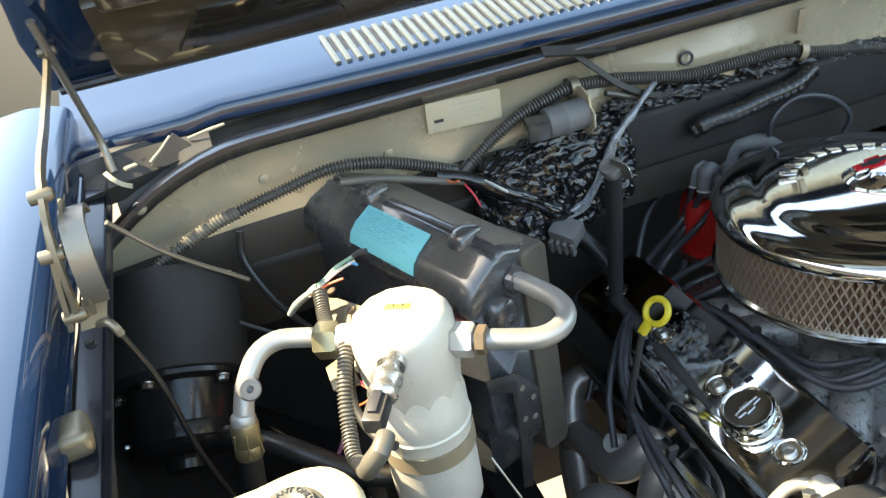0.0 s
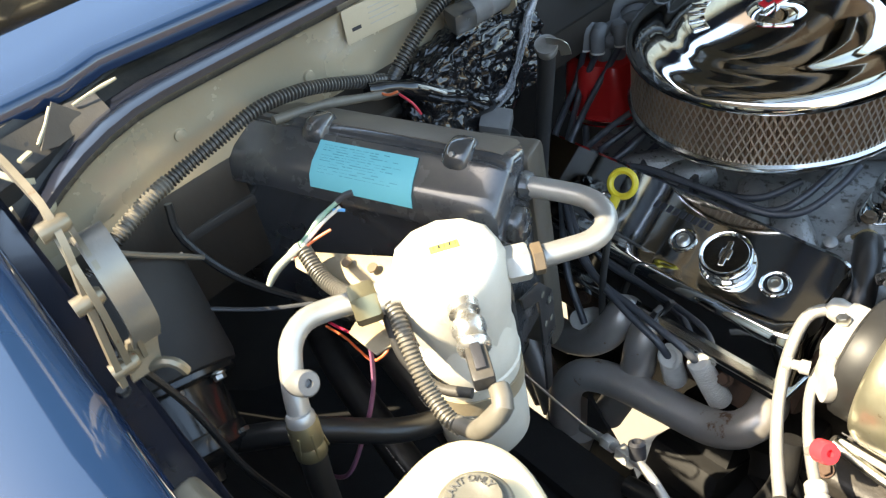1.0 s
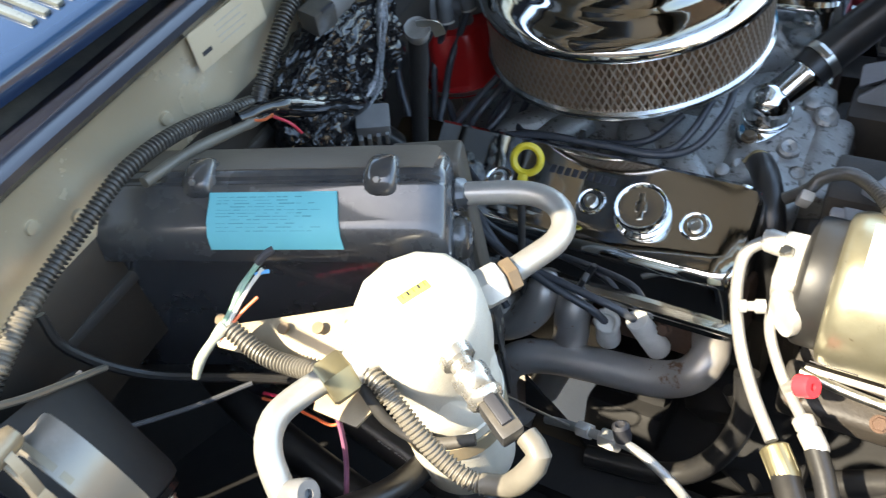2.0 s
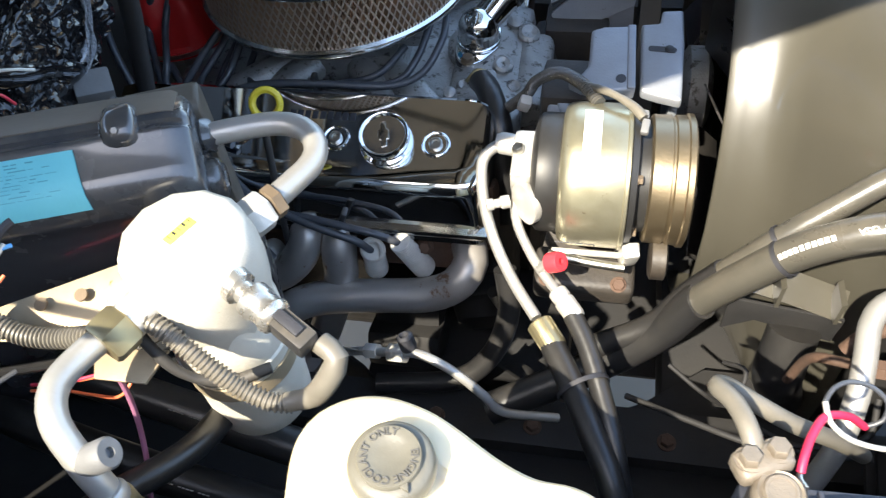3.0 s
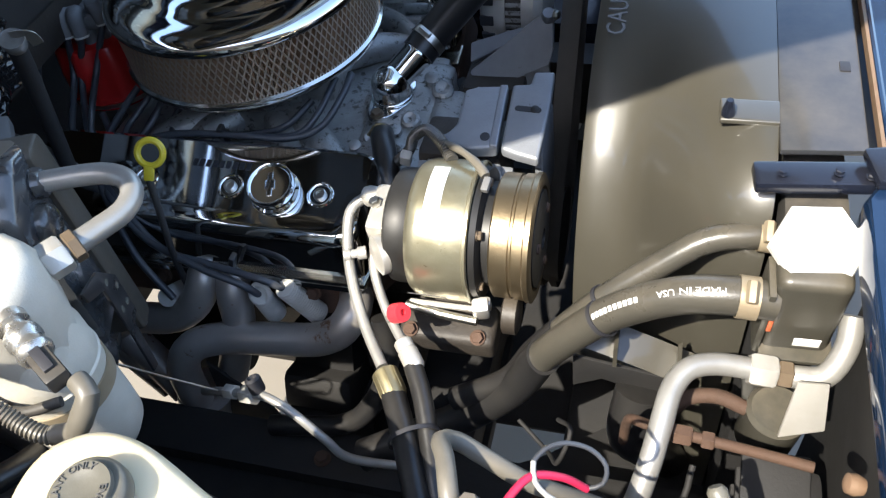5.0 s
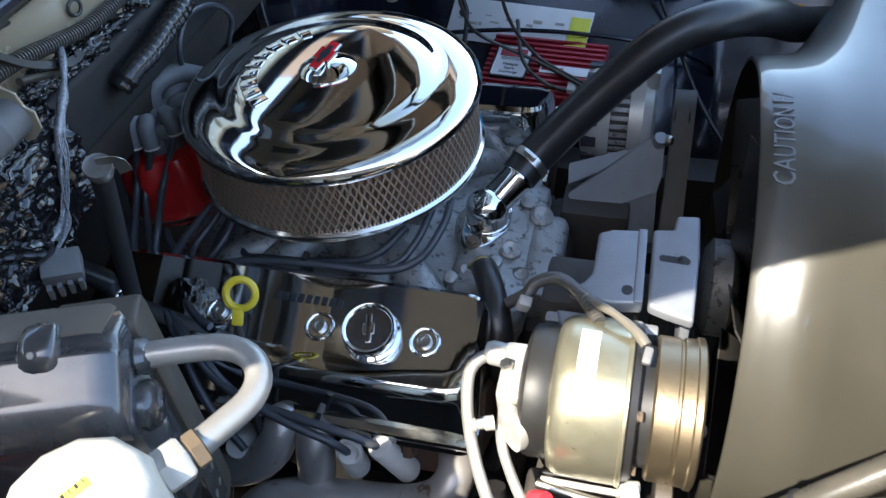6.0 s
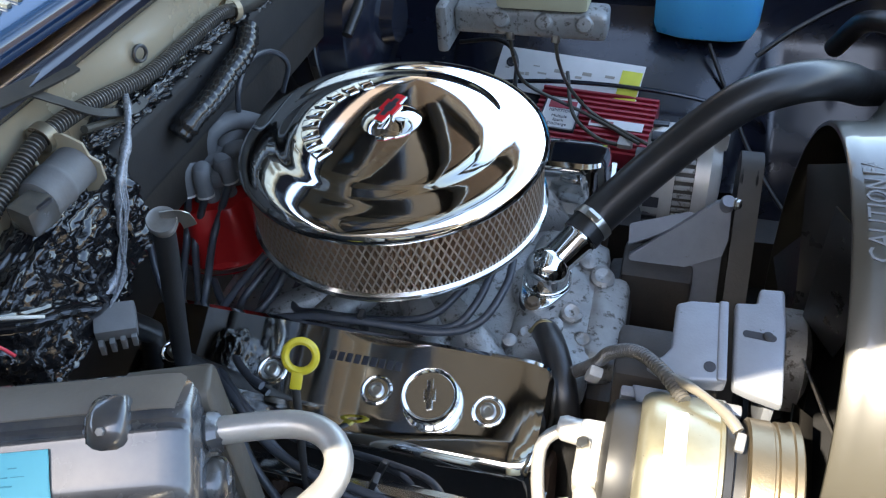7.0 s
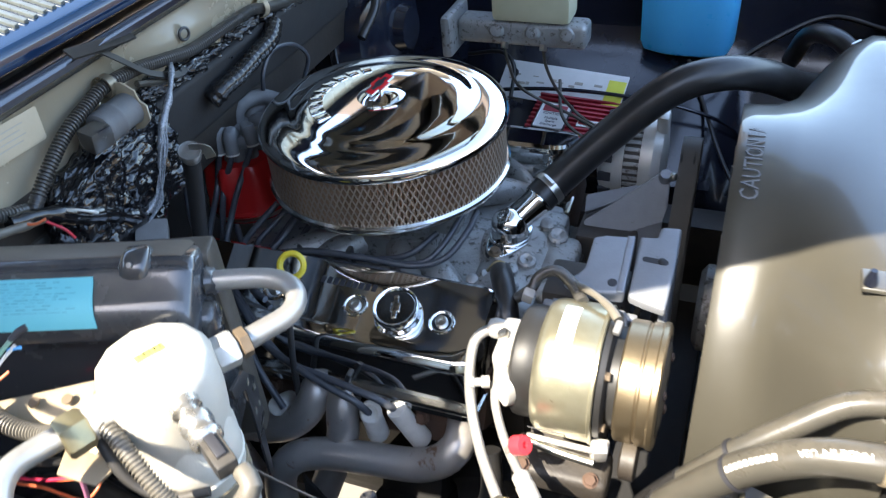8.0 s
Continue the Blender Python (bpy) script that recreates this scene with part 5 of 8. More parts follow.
top = [tape_rows(-0.342 + 0.1095 * k / 12, 0.0016) for k in range(13)]
under = [tape_rows(-0.342 + 0.1095 * k / 12, 0.0004) for k in range(13)]
rings_mesh(bm, [a + b[::-1] for a, b in zip(top, under)])
part("tape", bm, teal_paper, tape)
dice = random.Random(12)
for r in range(12):
    f = 0.07 + 0.073 * r
    v = 0.4600 + 0.0195 * min(1, f / 0.6) + 0.0115 * max(0, (f - 0.6) / 0.4)
    z = 1.2425 - 0.0105 * min(1, f / 0.6) - 0.0125 * max(0, (f - 0.6) / 0.4)
    u = -0.334 + 0.012 * (r % 4 == 3)
    end = -0.245 - 0.035 * dice.random()
    while u < end:
        w = min(end, u + dice.choice((0.004, 0.006, 0.009, 0.013)))
        a, b = on_box(u, v + 0.0022, z + 0.05 * (-0.15 - u) + 0.0022), on_box(w, v + 0.0022, z + 0.05 * (-0.15 - w) + 0.0022)
        part("printed_word", bar([a, a.lerp(b, 0.5), b], dice.choice((0.0004, 0.0006, 0.0009)), 0.0003, (V + Vector((0, 0, 0.7))).normalized()), teal_ink, tape)
        u = w + dice.choice((0.0015, 0.002, 0.006))

# ---- blower motor on the inner fender side of the firewall ----
blower = thing("blower_motor", (-0.10, -0.74, 1.0), "black round blower motor with a flange and screws", "blower motor")
BA = Vector((0.70, -0.14, -0.66)).normalized()
BC = Vector((-0.112, -0.806, 1.138))
part("housing", lathe([(0.076, -0.10), (0.078, 0.0), (0.076, 0.008), (0.066, 0.012)], BC, BA, 48), greasy_shade_black, blower)
part("flange", lathe([(0.073, 0.010), (0.073, 0.015), (0.070, 0.017), (0.056, 0.018)], BC, BA, 48), blower_black, blower)
part("motor_can", lathe([(0.058, 0.010), (0.0565, 0.020), (0.055, 0.066), (0.052, 0.080), (0.043, 0.088), (0.026, 0.090), (0.024, 0.094), (0.001, 0.095)], BC, BA, 48), blower_black, blower)
bt = frame_of(BA)
for k in range(5):
    a = 2 * math.pi * k / 5 + 0.5
    p = BC + bt @ Vector((0.064 * math.cos(a), 0.064 * math.sin(a), 0.017))
    screw(p, BA, 0.006, blower, steel)
part("cooling_tube", tube([(-0.052, -0.785, 1.088), (-0.035, -0.765, 1.090), (0.005, -0.720, 1.092), (0.04, -0.66, 1.06), (0.05, -0.60, 1.03)], 0.012, 14, 0.01), rubber, blower)
part("collar", lathe([(0.057, 0.060), (0.0578, 0.062), (0.0578, 0.076), (0.056, 0.078)], BC, BA, 40, caps=False), blower_black, blower)
part("end_cup", lathe([(0.022, 0.094), (0.0215, 0.103), (0.014, 0.107), (0.001, 0.1075)], BC, BA, 32), blower_black, blower)
for a in (0.4, 2.6, 4.4):
    part("can_slot", rbox(BC + bt @ Vector((0.0535 * math.cos(a), 0.0535 * math.sin(a), 0.072)), (0.016, 0.010, 0.004), 0.001, bt @ Matrix.Rotation(a, 4, "Z")), steel, blower)
for pts, r, mat, lab in (
    ([(-0.10, -0.812, 1.335), (-0.12, -0.77, 1.275), (-0.15, -0.705, 1.205)], 0.0028, band_grey, "thin grey stay rod beside the hinge"),
    ([(-0.205, -0.70, 1.240), (-0.195, -0.705, 1.205), (-0.165, -0.68, 1.150), (-0.10, -0.63, 1.110), (-0.05, -0.60, 1.09)], 0.0042, rubber, "black vacuum hose hanging from the firewall"),
    ([(-0.16, -0.83, 1.18), (-0.15, -0.80, 1.215), (-0.15, -0.76, 1.225), (-0.15, -0.72, 1.220)], 0.0026, wire_jacket, "thin dark wire arched over the blower"),
    ([(-0.15, -0.80, 1.205), (-0.13, -0.75, 1.185), (-0.10, -0.69, 1.155), (-0.07, -0.65, 1.150)], 0.0022, wire_jacket, "thin dark wire arched over the blower"),
    ([(0.02, -0.82, 1.30), (0.02, -0.80, 1.22), (0.03, -0.79, 1.14), (0.05, -0.77, 1.07)], 0.0030, rubber, "thin dark wire down the inner fender"),
):
    solo("blower_wire", tube(pts, r, 8, 0.008), mat, lab, "wire", group="thin wires")

# ---- accumulator ----
AC = Vector((0.068, -0.580, 1.0))
acc = thing("accumulator", AC, "bare aluminium accumulator canister with a faceted top", "accumulator")
part("canister", lathe([(0.020, -0.002), (0.036, 0.006), (0.0435, 0.020), (0.0445, 0.045), (0.0445, 0.120), (0.0455, 0.124), (0.0455, 0.150), (0.0440, 0.153), (0.0440, 0.190)], AC, (0, 0, 1), 48), sand_aluminium, acc)
head = lathe([(0.0440, 0.160), (0.0472, 0.182), (0.0492, 0.205), (0.0484, 0.228), (0.0446, 0.240), (0.0366, 0.2465), (0.020, 0.2485), (0.001, 0.249)], AC, Vector((0.0, 0.0, 1)), 12)
bmesh.ops.bevel(head, geom=[e for e in head.edges if len(e.link_faces) == 2 and e.calc_face_angle(0) > 0.3], offset=0.004, segments=3, affect="EDGES")
part("head", head, sand_aluminium, acc, angle=50)
part("clamp_band", lathe([(0.0448, 0.088), (0.0465, 0.088), (0.0465, 0.106), (0.0448, 0.106)], AC, (0, 0, 1), 48, caps=False), bare_bracket, acc)
part("weld_bead", lathe([(0.0445, 0.118), (0.0468, 0.121), (0.0445, 0.1245)], AC, (0, 0, 1), 48, caps=False), sand_aluminium, acc)
part("yellow_label", rbox(AC + Vector((0.0015, -0.0005, 0.2490)), (0.024, 0.0085, 0.0010), 0.0003, (0, 0, 62)), yellow_ink, acc, "worn yellow label")
for k in range(5):
    part("label_tick", rbox(AC + Vector((-0.0035 + 0.0020 * k, -0.0075 + 0.0040 * k, 0.2496)), (0.0006 + 0.0012 * (k % 2), 0.0042, 0.0004), 0.0001, (0, 0, 62)), ink, acc)
# outlet nut to the return pipe
D1 = Vector((0.55, 0.83, 0)).normalized()
part("outlet_nut", nut(AC + D1 * 0.046 + Vector((0, 0, 0.213)), D1, 0.028, 0.020), bright_aluminium, acc)
part("outlet_collar", nut(AC + D1 * 0.068 + Vector((0, 0, 0.213)), D1, 0.024, 0.010), rusty_clamp, acc)
# inlet nut, yellowish zinc
D2 = Vector((-0.42, -0.90, 0.0)).normalized()
part("inlet_stub", lathe([(0.014, 0), (0.014, 0.018)], AC + D2 * 0.044 + Vector((0, 0, 0.217)), D2, 20), bright_aluminium, acc)
part("inlet_collar", nut(AC + D2 * 0.052 + Vector((0, 0, 0.217)), D2, 0.025, 0.008), bright_aluminium, acc)
part("inlet_nut", nut(AC + D2 * 0.062 + Vector((0, 0, 0.217)), D2, 0.031, 0.022), zinc_yellow, acc)
# pressure switch
D3 = Vector((0.86, -0.50, -0.16)).normalized()
SW = AC + Vector((0.038, -0.020, 0.222))
sw = part("pressure_switch", lathe([(0.0135, -0.004), (0.0125, 0.008), (0.0085, 0.010), (0.0085, 0.016), (0.0130, 0.018), (0.0135, 0.020), (0.0135, 0.026), (0.0120, 0.028), (0.0120, 0.036), (0.0135, 0.038), (0.0125, 0.042), (0.0100, 0.044)], SW, D3, 28), switch_zinc, acc)
part("switch_plug", rbox(SW + D3 * 0.058, (0.017, 0.017, 0.030), 0.003, frame_of(D3)), black_plastic, sw)
part("plug_latch", rbox(SW + D3 * 0.056 + Vector((0, 0, 0.010)), (0.008, 0.004, 0.022), 0.001, frame_of(D3)), ink, sw)

switch_loom = thing("switch_loom", (0.10, -0.655, 1.11), "dusty corrugated conduit looped below the accumulator", "wire loom", group="wire looms")
part("conduit", tube([(0.040, -0.630, 1.220), (0.064, -0.636, 1.213), (0.081, -0.643, 1.202), (0.098, -0.649, 1.187), (0.115, -0.653, 1.172), (0.135, -0.656, 1.163), (0.150, -0.654, 1.160)], 0.0064, 14, ribs=(0.0036, 0.0018)), loom_grey, switch_loom)
part("taped_end", tube([(0.146, -0.654, 1.161), (0.165, -0.650, 1.167), (0.178, -0.645, 1.185), (0.184, -0.636, 1.199), (0.172, -0.628, 1.202)], 0.0082, 14, 0.006, wobble=0.2), loom_grey, switch_loom)
part("taped_tail", tube([(0.030, -0.628, 1.205), (0.060, -0.640, 1.160), (0.090, -0.633, 1.140), (0.118, -0.618, 1.140)], 0.0045, 10, 0.006, wobble=0.3), matte_black, switch_loom)

loom2 = thing("side_loom", (-0.04, -0.64, 1.18), "dusty corrugated conduit with frayed coloured wires", "wire loom", group="wire looms")
part("conduit", tube([(0.012, -0.640, 1.200), (-0.02, -0.640, 1.190), (-0.050, -0.640, 1.190), (-0.080, -0.636, 1.204)], 0.0070, 14, ribs=(0.0036, 0.0020)), loom_grey, loom2)
part("green_wire", tube([(-0.088, -0.648, 1.198), (-0.080, -0.632, 1.212), (-0.074, -0.612, 1.228), (-0.066, -0.590, 1.240)], 0.0024, 8, 0.004, wobble=0.4), green_wire, loom2)
part("white_wire", tube([(-0.084, -0.648, 1.198), (-0.076, -0.630, 1.213), (-0.070, -0.610, 1.226), (-0.064, -0.594, 1.234)], 0.0017, 8, 0.004), white_wire, loom2)
part("orange_wire", tube([(-0.082, -0.646, 1.200), (-0.072, -0.626, 1.212), (-0.064, -0.610, 1.218)], 0.0013, 8, 0.004), orange_wire, loom2)
part("blue_wire", tube([(-0.068, -0.600, 1.232), (-0.064, -0.596, 1.232), (-0.061, -0.592, 1.230)], 0.0017, 8, 0.004), blue_wire, loom2)
part("black_tip", tube([(-0.068, -0.594, 1.238), (-0.064, -0.586, 1.242), (-0.060, -0.580, 1.243)], 0.0030, 8, 0.004, wobble=0.4), ink, loom2)
part("frayed_end", tube([(-0.080, -0.636, 1.208), (-0.090, -0.652, 1.196), (-0.096, -0.664, 1.186), (-0.097, -0.674, 1.176)], 0.0042, 10, 0.005, wobble=0.7), frayed, loom2)

bracket = thing("accumulator_bracket", (-0.05, -0.61, 1.14), "sunlit tan bare metal bracket with drilled holes", "bracket")
part("arm", plate([(-0.128, -0.024), (-0.116, -0.034), (-0.060, -0.036), (0.020, -0.046), (0.062, -0.028), (0.075, 0.020), (0.020, 0.026), (-0.045, 0.006), (-0.105, -0.012)], 0.003, Matrix.Translation((0.004, -0.592, 1.185)) @ pose(0, 0, 0, 22, -3, 8), 0.001), bare_bracket, bracket)
part("foot", plate([(0.010, -0.016), (0.05, -0.020), (0.062, 0.006), (0.004, 0.008)], 0.003, Matrix.Translation((-0.010, -0.640, 1.163)) @ pose(0, 0, 0, 8, -2, 6), 0.001), bare_bracket, bracket)
for x, y, z in ((-0.05, -0.612, 1.186), (-0.020, -0.603, 1.190), (-0.112, -0.622, 1.180)):
    part("hole", lathe([(0.005, 0), (0.005, 0.002), (0.003, 0.002)], (x, y, z), (0, -0.35, 1), 14), rusty_clamp, bracket)

# ---- refrigerant pipes ----
ret = thing("return_pipe", (0.08, -0.46, 1.20), "bent bare aluminium pipe from case to accumulator", "pipe", group="refrigerant pipes")
part("pipe", tube([(0.016, -0.462, 1.212), (0.050, -0.448, 1.213), (0.085, -0.436, 1.212), (0.108, -0.438, 1.210), (0.122, -0.452, 1.208), (0.124, -0.472, 1.207), (0.116, -0.494, 1.209), (0.104, -0.522, 1.212), (0.094, -0.540, 1.213)], 0.0098, 20, 0.006), pipe_aluminium, ret)

suction = thing("suction_hose", (0.06, -0.74, 1.0), "aluminium suction pipe crimped to a black hose", "hose", group="refrigerant hoses")
part("pipe", tube([(0.036, -0.640, 1.217), (0.022, -0.668, 1.219), (0.018, -0.692, 1.222), (0.026, -0.712, 1.218), (0.042, -0.727, 1.204), (0.054, -0.736, 1.186), (0.060, -0.740, 1.168)], 0.0095, 20, 0.006), pipe_aluminium, suction)
port = part("service_port", lathe([(0.0095, 0), (0.0105, 0.002), (0.0105, 0.022), (0.009, 0.024), (0.0035, 0.024), (0.003, 0.020), (0.0001, 0.020)], (0.046, -0.728, 1.200), (0.75, 0.15, 0.45), 24), boot_grey, suction)
part("crimp", lathe([(0.0115, 0), (0.0130, 0.002), (0.0130, 0.012), (0.0122, 0.014), (0.0130, 0.016), (0.0130, 0.034), (0.0120, 0.037)], (0.0645, -0.7445, 1.140), (-0.15, 0.14, 1), 28), zinc_yellow, suction)
for k in range(6):
    a = 2 * math.pi * k / 6
    part("crimp_rib", rbox(Vector((0.062, -0.7425, 1.158)) + Vector((0.0124 * math.cos(a), 0.0124 * math.sin(a), 0)), (0.0022, 0.0022, 0.026), 0.0008, (-8, -8, math.degrees(a))), zinc_yellow, suction)
part("ferrule", lathe([(0.0108, 0), (0.0118, 0.003), (0.0118, 0.009), (0.010, 0.012)], (0.0605, -0.7405, 1.172), (-0.25, 0.2, 1), 24), pipe_aluminium, suction)
part("hose", tube([(0.0648, -0.7445, 1.142), (0.070, -0.750, 1.105), (0.078, -0.752, 1.05), (0.10, -0.73, 0.97), (0.14, -0.66, 0.89)], 0.0115, 20, 0.01), rubber, suction)

solo("pink_wire", tube([(-0.100, -0.632, 1.088), (-0.070, -0.629, 1.093), (-0.045, -0.621, 1.096), (-0.022, -0.613, 1.100)], 0.0016, 8, 0.004), crimson_lead, "thin pink wire below the bracket", "wire", group="thin wires")
solo("orange_wire_loop", tube([(-0.100, -0.632, 1.087), (-0.070, -0.628, 1.092), (-0.045, -0.622, 1.095), (-0.020, -0.614, 1.099), (-0.011, -0.618, 1.101), (-0.010, -0.625, 1.098), (-0.020, -0.634, 1.090), (-0.045, -0.634, 1.088), (-0.070, -0.633, 1.087), (-0.100, -0.636, 1.085)], 0.0014, 8, 0.004), orange_wire, "loose orange wire loop below the bracket", "wire", group="thin wires")
solo("purple_wire", tube([(0.005, -0.640, 1.150), (0.006, -0.645, 1.12), (0.004, -0.655, 1.08), (0.006, -0.68, 1.04), (0.0, -0.71, 1.0), (-0.05, -0.72, 0.98), (-0.10, -0.70, 0.99)], 0.0023, 8, 0.006), purple_wire, "dusty purple wire hanging by the hose", "wire", group="thin wires")
for pts, r, lab in (
    ([(-0.34, -0.52, 1.02), (-0.20, -0.56, 1.0), (-0.05, -0.58, 0.97), (0.10, -0.60, 0.94), (0.22, -0.62, 0.92), (0.34, -0.60, 0.88)], 0.019, "thick black heater hose running along the bay"),
    ([(-0.34, -0.56, 0.98), (-0.20, -0.61, 0.96), (-0.05, -0.635, 0.93), (0.10, -0.65, 0.90), (0.25, -0.67, 0.87)], 0.019, "thick black heater hose running along the bay"),
):
    own = thing("heater_hose", pts[0], lab, "hose", group="coolant hoses")
    part("hose", tube(pts, r, 18, 0.012), rubber, own)
    line = spline(pts, 0.004)
    for k in range(11):
        a, b = line[78 + k + k // 4], line[79 + k + k // 4]
        up = Vector((0.1, -0.55, 0.83))
        mid = a.lerp(b, 0.4) + up * (r + 0.0002)
        part("printed_mark", bar([mid - (b - a) * 0.34, mid, mid + (b - a) * 0.34], 0.0045, 0.0005, up.cross(b - a).normalized()), grey_lead, own)

# ---- coolant bottle ----
bottle = thing("coolant_bottle", (0.26, -0.76, 0.97), "aged white plastic coolant bottle with a grey cap", "coolant bottle")
outline = [(0.174, -0.735), (0.170, -0.708), (0.171, -0.690), (0.179, -0.674), (0.198, -0.661), (0.220, -0.657), (0.243, -0.661), (0.268, -0.670), (0.295, -0.680), (0.322, -0.686), (0.348, -0.688), (0.366, -0.696), (0.376, -0.712), (0.381, -0.737), (0.381, -0.800), (0.365, -0.815), (0.19, -0.815), (0.176, -0.80)]


def crown(x, y):
    """The height of the bottle's top: high round the cap, low at the far shoulder."""
    s = min(1.0, max(0.0, (x - 0.25) / 0.08))
    return 1.205 - 0.034 * s * s * (3 - 2 * s)


c0 = Vector((0.27, -0.735))
pts = spline([(x, y, 0) for x, y in outline + outline[:1]], 0.006)[:-1]
rows = []
for k, dz in ((0.88, None), (0.955, None), (0.988, 1.0), (1.0, 0.94), (0.99, 0.7), (0.96, 0.3), (0.94, 0.1), (0.92, 0.02), (0.86, 0.0)):
    row = []
    for p in pts:
        q = c0 + (Vector((p.x, p.y)) - c0) * k
        top = crown(p.x, p.y)
        z = 0.98 + (top - 0.012 - 0.98) * dz if dz is not None else top - (0.005 if k > 0.95 else 0.0)
        row.append((q.x, q.y, z))
    rows.append(row)
rows.insert(0, [((c0 + (Vector((p.x, p.y)) - c0) * 0.5).x, (c0 + (Vector((p.x, p.y)) - c0) * 0.5).y, crown(c0.x + (p.x - c0.x) * 0.5, 0) + 0.001) for p in pts])
bm = bmesh.new()
rings_mesh(bm, rows)
part("body", bm, bottle_plastic, bottle, angle=60)
CAP = Vector((0.239, -0.7105, 1.208))
part("neck", lathe([(0.0205, -0.012), (0.0205, 0.010)], CAP, (0, 0, 1), 36), bottle_plastic, bottle)
cap = part("cap", lathe([(0.0235, 0.001), (0.0258, 0.002), (0.0262, 0.004), (0.0258, 0.011), (0.0245, 0.0140), (0.0215, 0.0160), (0.0170, 0.0168), (0.0100, 0.0170)], CAP, (0, 0, 1), 72), cap_grey, bottle)
part("raised_disc", lathe([(0.0190, 0.0155), (0.0190, 0.0200), (0.0184, 0.0208), (0.0118, 0.0208), (0.0110, 0.0202), (0.0001, 0.0203)], CAP, (0, 0, 1), 72), cap_grey, cap)
m = Matrix.Translation(CAP + Vector((0, 0, 0.0214))) @ pose(0, 0, 0, 0, 0, 138)
part("cap_lettering", letters("ENGINE COOLANT ONLY ", 0.0066, 0.0012, m, bend=0.0146), letter_grey, cap)
part("cap_pointer", plate([(0.0, -0.0035), (0.0065, 0.0), (0.0, 0.0035)], 0.0040, Matrix.Translation(CAP + Vector((0.0105, -0.0135, 0.0160))) @ pose(0, 0, 0, 0, 0, -52), 0.0006), cap_grey, cap)

# ---- compressor ----
CY, CZ = -0.294, 1.025
comp = thing("compressor", (0.34, CY, 0.93), "sunlit silver air conditioning compressor with a belt pulley", "compressor")
XA = Vector((1, 0, 0))


def cx(x):
    return Vector((x, CY, CZ))


def on_shell(x, deg, lift=0.0):
    """A place on the drum of the compressor, by its length and the turn round it."""
    a = radians(deg)
    return Vector((x, CY + (0.0755 + lift) * math.cos(a), CZ + (0.0755 + lift) * math.sin(a)))


# shade at the drum's rear is put into this head's dark colour
part("rear_head", lathe([(0.001, 0.0), (0.044, 0.0), (0.056, 0.003), (0.0620, 0.007), (0.0630, 0.012), (0.0630, 0.030), (0.060, 0.034)], cx(0.282), XA, 48), clutch_dark, comp, "rear head, coloured dark for the shade behind the drum")
part("shell", lathe([(0.062, 0.003), (0.0695, 0.005), (0.0735, 0.010), (0.0755, 0.018), (0.0755, 0.066), (0.0745, 0.069), (0.0700, 0.071), (0.050, 0.072)], cx(0.308), XA, 72), compressor_alloy, comp)
part("front_head", lathe([(0.070, 0), (0.0715, 0.002), (0.0700, 0.008), (0.050, 0.012)], cx(0.3785), XA, 48), clutch_dark, comp)
part("clutch_coil", lathe([(0.056, 0), (0.056, 0.014)], cx(0.386), XA, 40), clutch_dark, comp)
pulley = part("pulley", lathe([(0.030, 0.0), (0.0640, 0.0), (0.0665, 0.002), (0.0665, 0.0195), (0.0650, 0.0205), (0.0650, 0.0225), (0.0668, 0.024), (0.0672, 0.034), (0.0690, 0.0355), (0.0690, 0.0405), (0.0650, 0.0425), (0.056, 0.0425), (0.054, 0.034), (0.030, 0.034)], cx(0.399), XA, 72), pulley_steel, comp)
part("clutch_plate", lathe([(0.001, 0.0), (0.052, 0.0), (0.052, 0.006), (0.044, 0.008), (0.012, 0.009), (0.012, 0.004), (0.001, 0.004)], cx(0.436), XA, 40), clutch_dark, pulley)
for deg in (30, 150, 270):
    part("clutch_rivet", lathe([(0.006, 0), (0.005, 0.003), (0.001, 0.004)], Vector((0.4435, CY + 0.034 * math.cos(radians(deg)), CZ + 0.034 * math.sin(radians(deg)))), XA, 14), rust_iron, pulley)
bm = bmesh.new()
rings_mesh(bm, [[on_shell(x, deg, r) for x, r in ((0.332, 0.0), (0.332, 0.0008), (0.349, 0.0008), (0.349, 0.0))] for deg in range(76, 141, 5)])
part("label", bm, white_paint, comp, "long white paper label")
for k in range(4):
    deg = 118 + 5 * k
    part("label_mark", rbox(on_shell(0.3385, deg, 0.0010), (0.007 + 0.002 * (k % 2), 0.0020, 0.0006), 0.0001, (deg - 90, 0, 0)), grey_ink, comp)
# stamped outline low on the drum, seam bead and a row of front bolts in the gap
for x0, x1, d0, d1 in ((0.311, 0.352, 203, 204), (0.351, 0.3525, 204, 210)):
    bm = bmesh.new()
    rings_mesh(bm, [[on_shell(x, deg, r) for x, r in ((x0, -0.0004), (x0, 0.0005), (x1, 0.0005), (x1, -0.0004))] for deg in (d0, 0.5 * (d0 + d1), d1)])
    part("stamped_line", bm, ink, comp)
part("band", lathe([(0.0752, 0), (0.0768, 0.001), (0.0768, 0.004), (0.0745, 0.005)], cx(0.3745), XA, 72, caps=False), compressor_alloy, comp)
for deg in (15, 75, 135, 195, 255, 315):
    r = radians(deg)
    screw((0.3865, CY + 0.062 * math.cos(r), CZ + 0.062 * math.sin(r)), (1, 0, 0), 0.005, comp, rusty_clamp)
part("manifold", rbox((0.274, CY - 0.004, CZ + 0.016), (0.026, 0.060, 0.036), 0.006, (8, 0, 0)), bright_aluminium, comp)
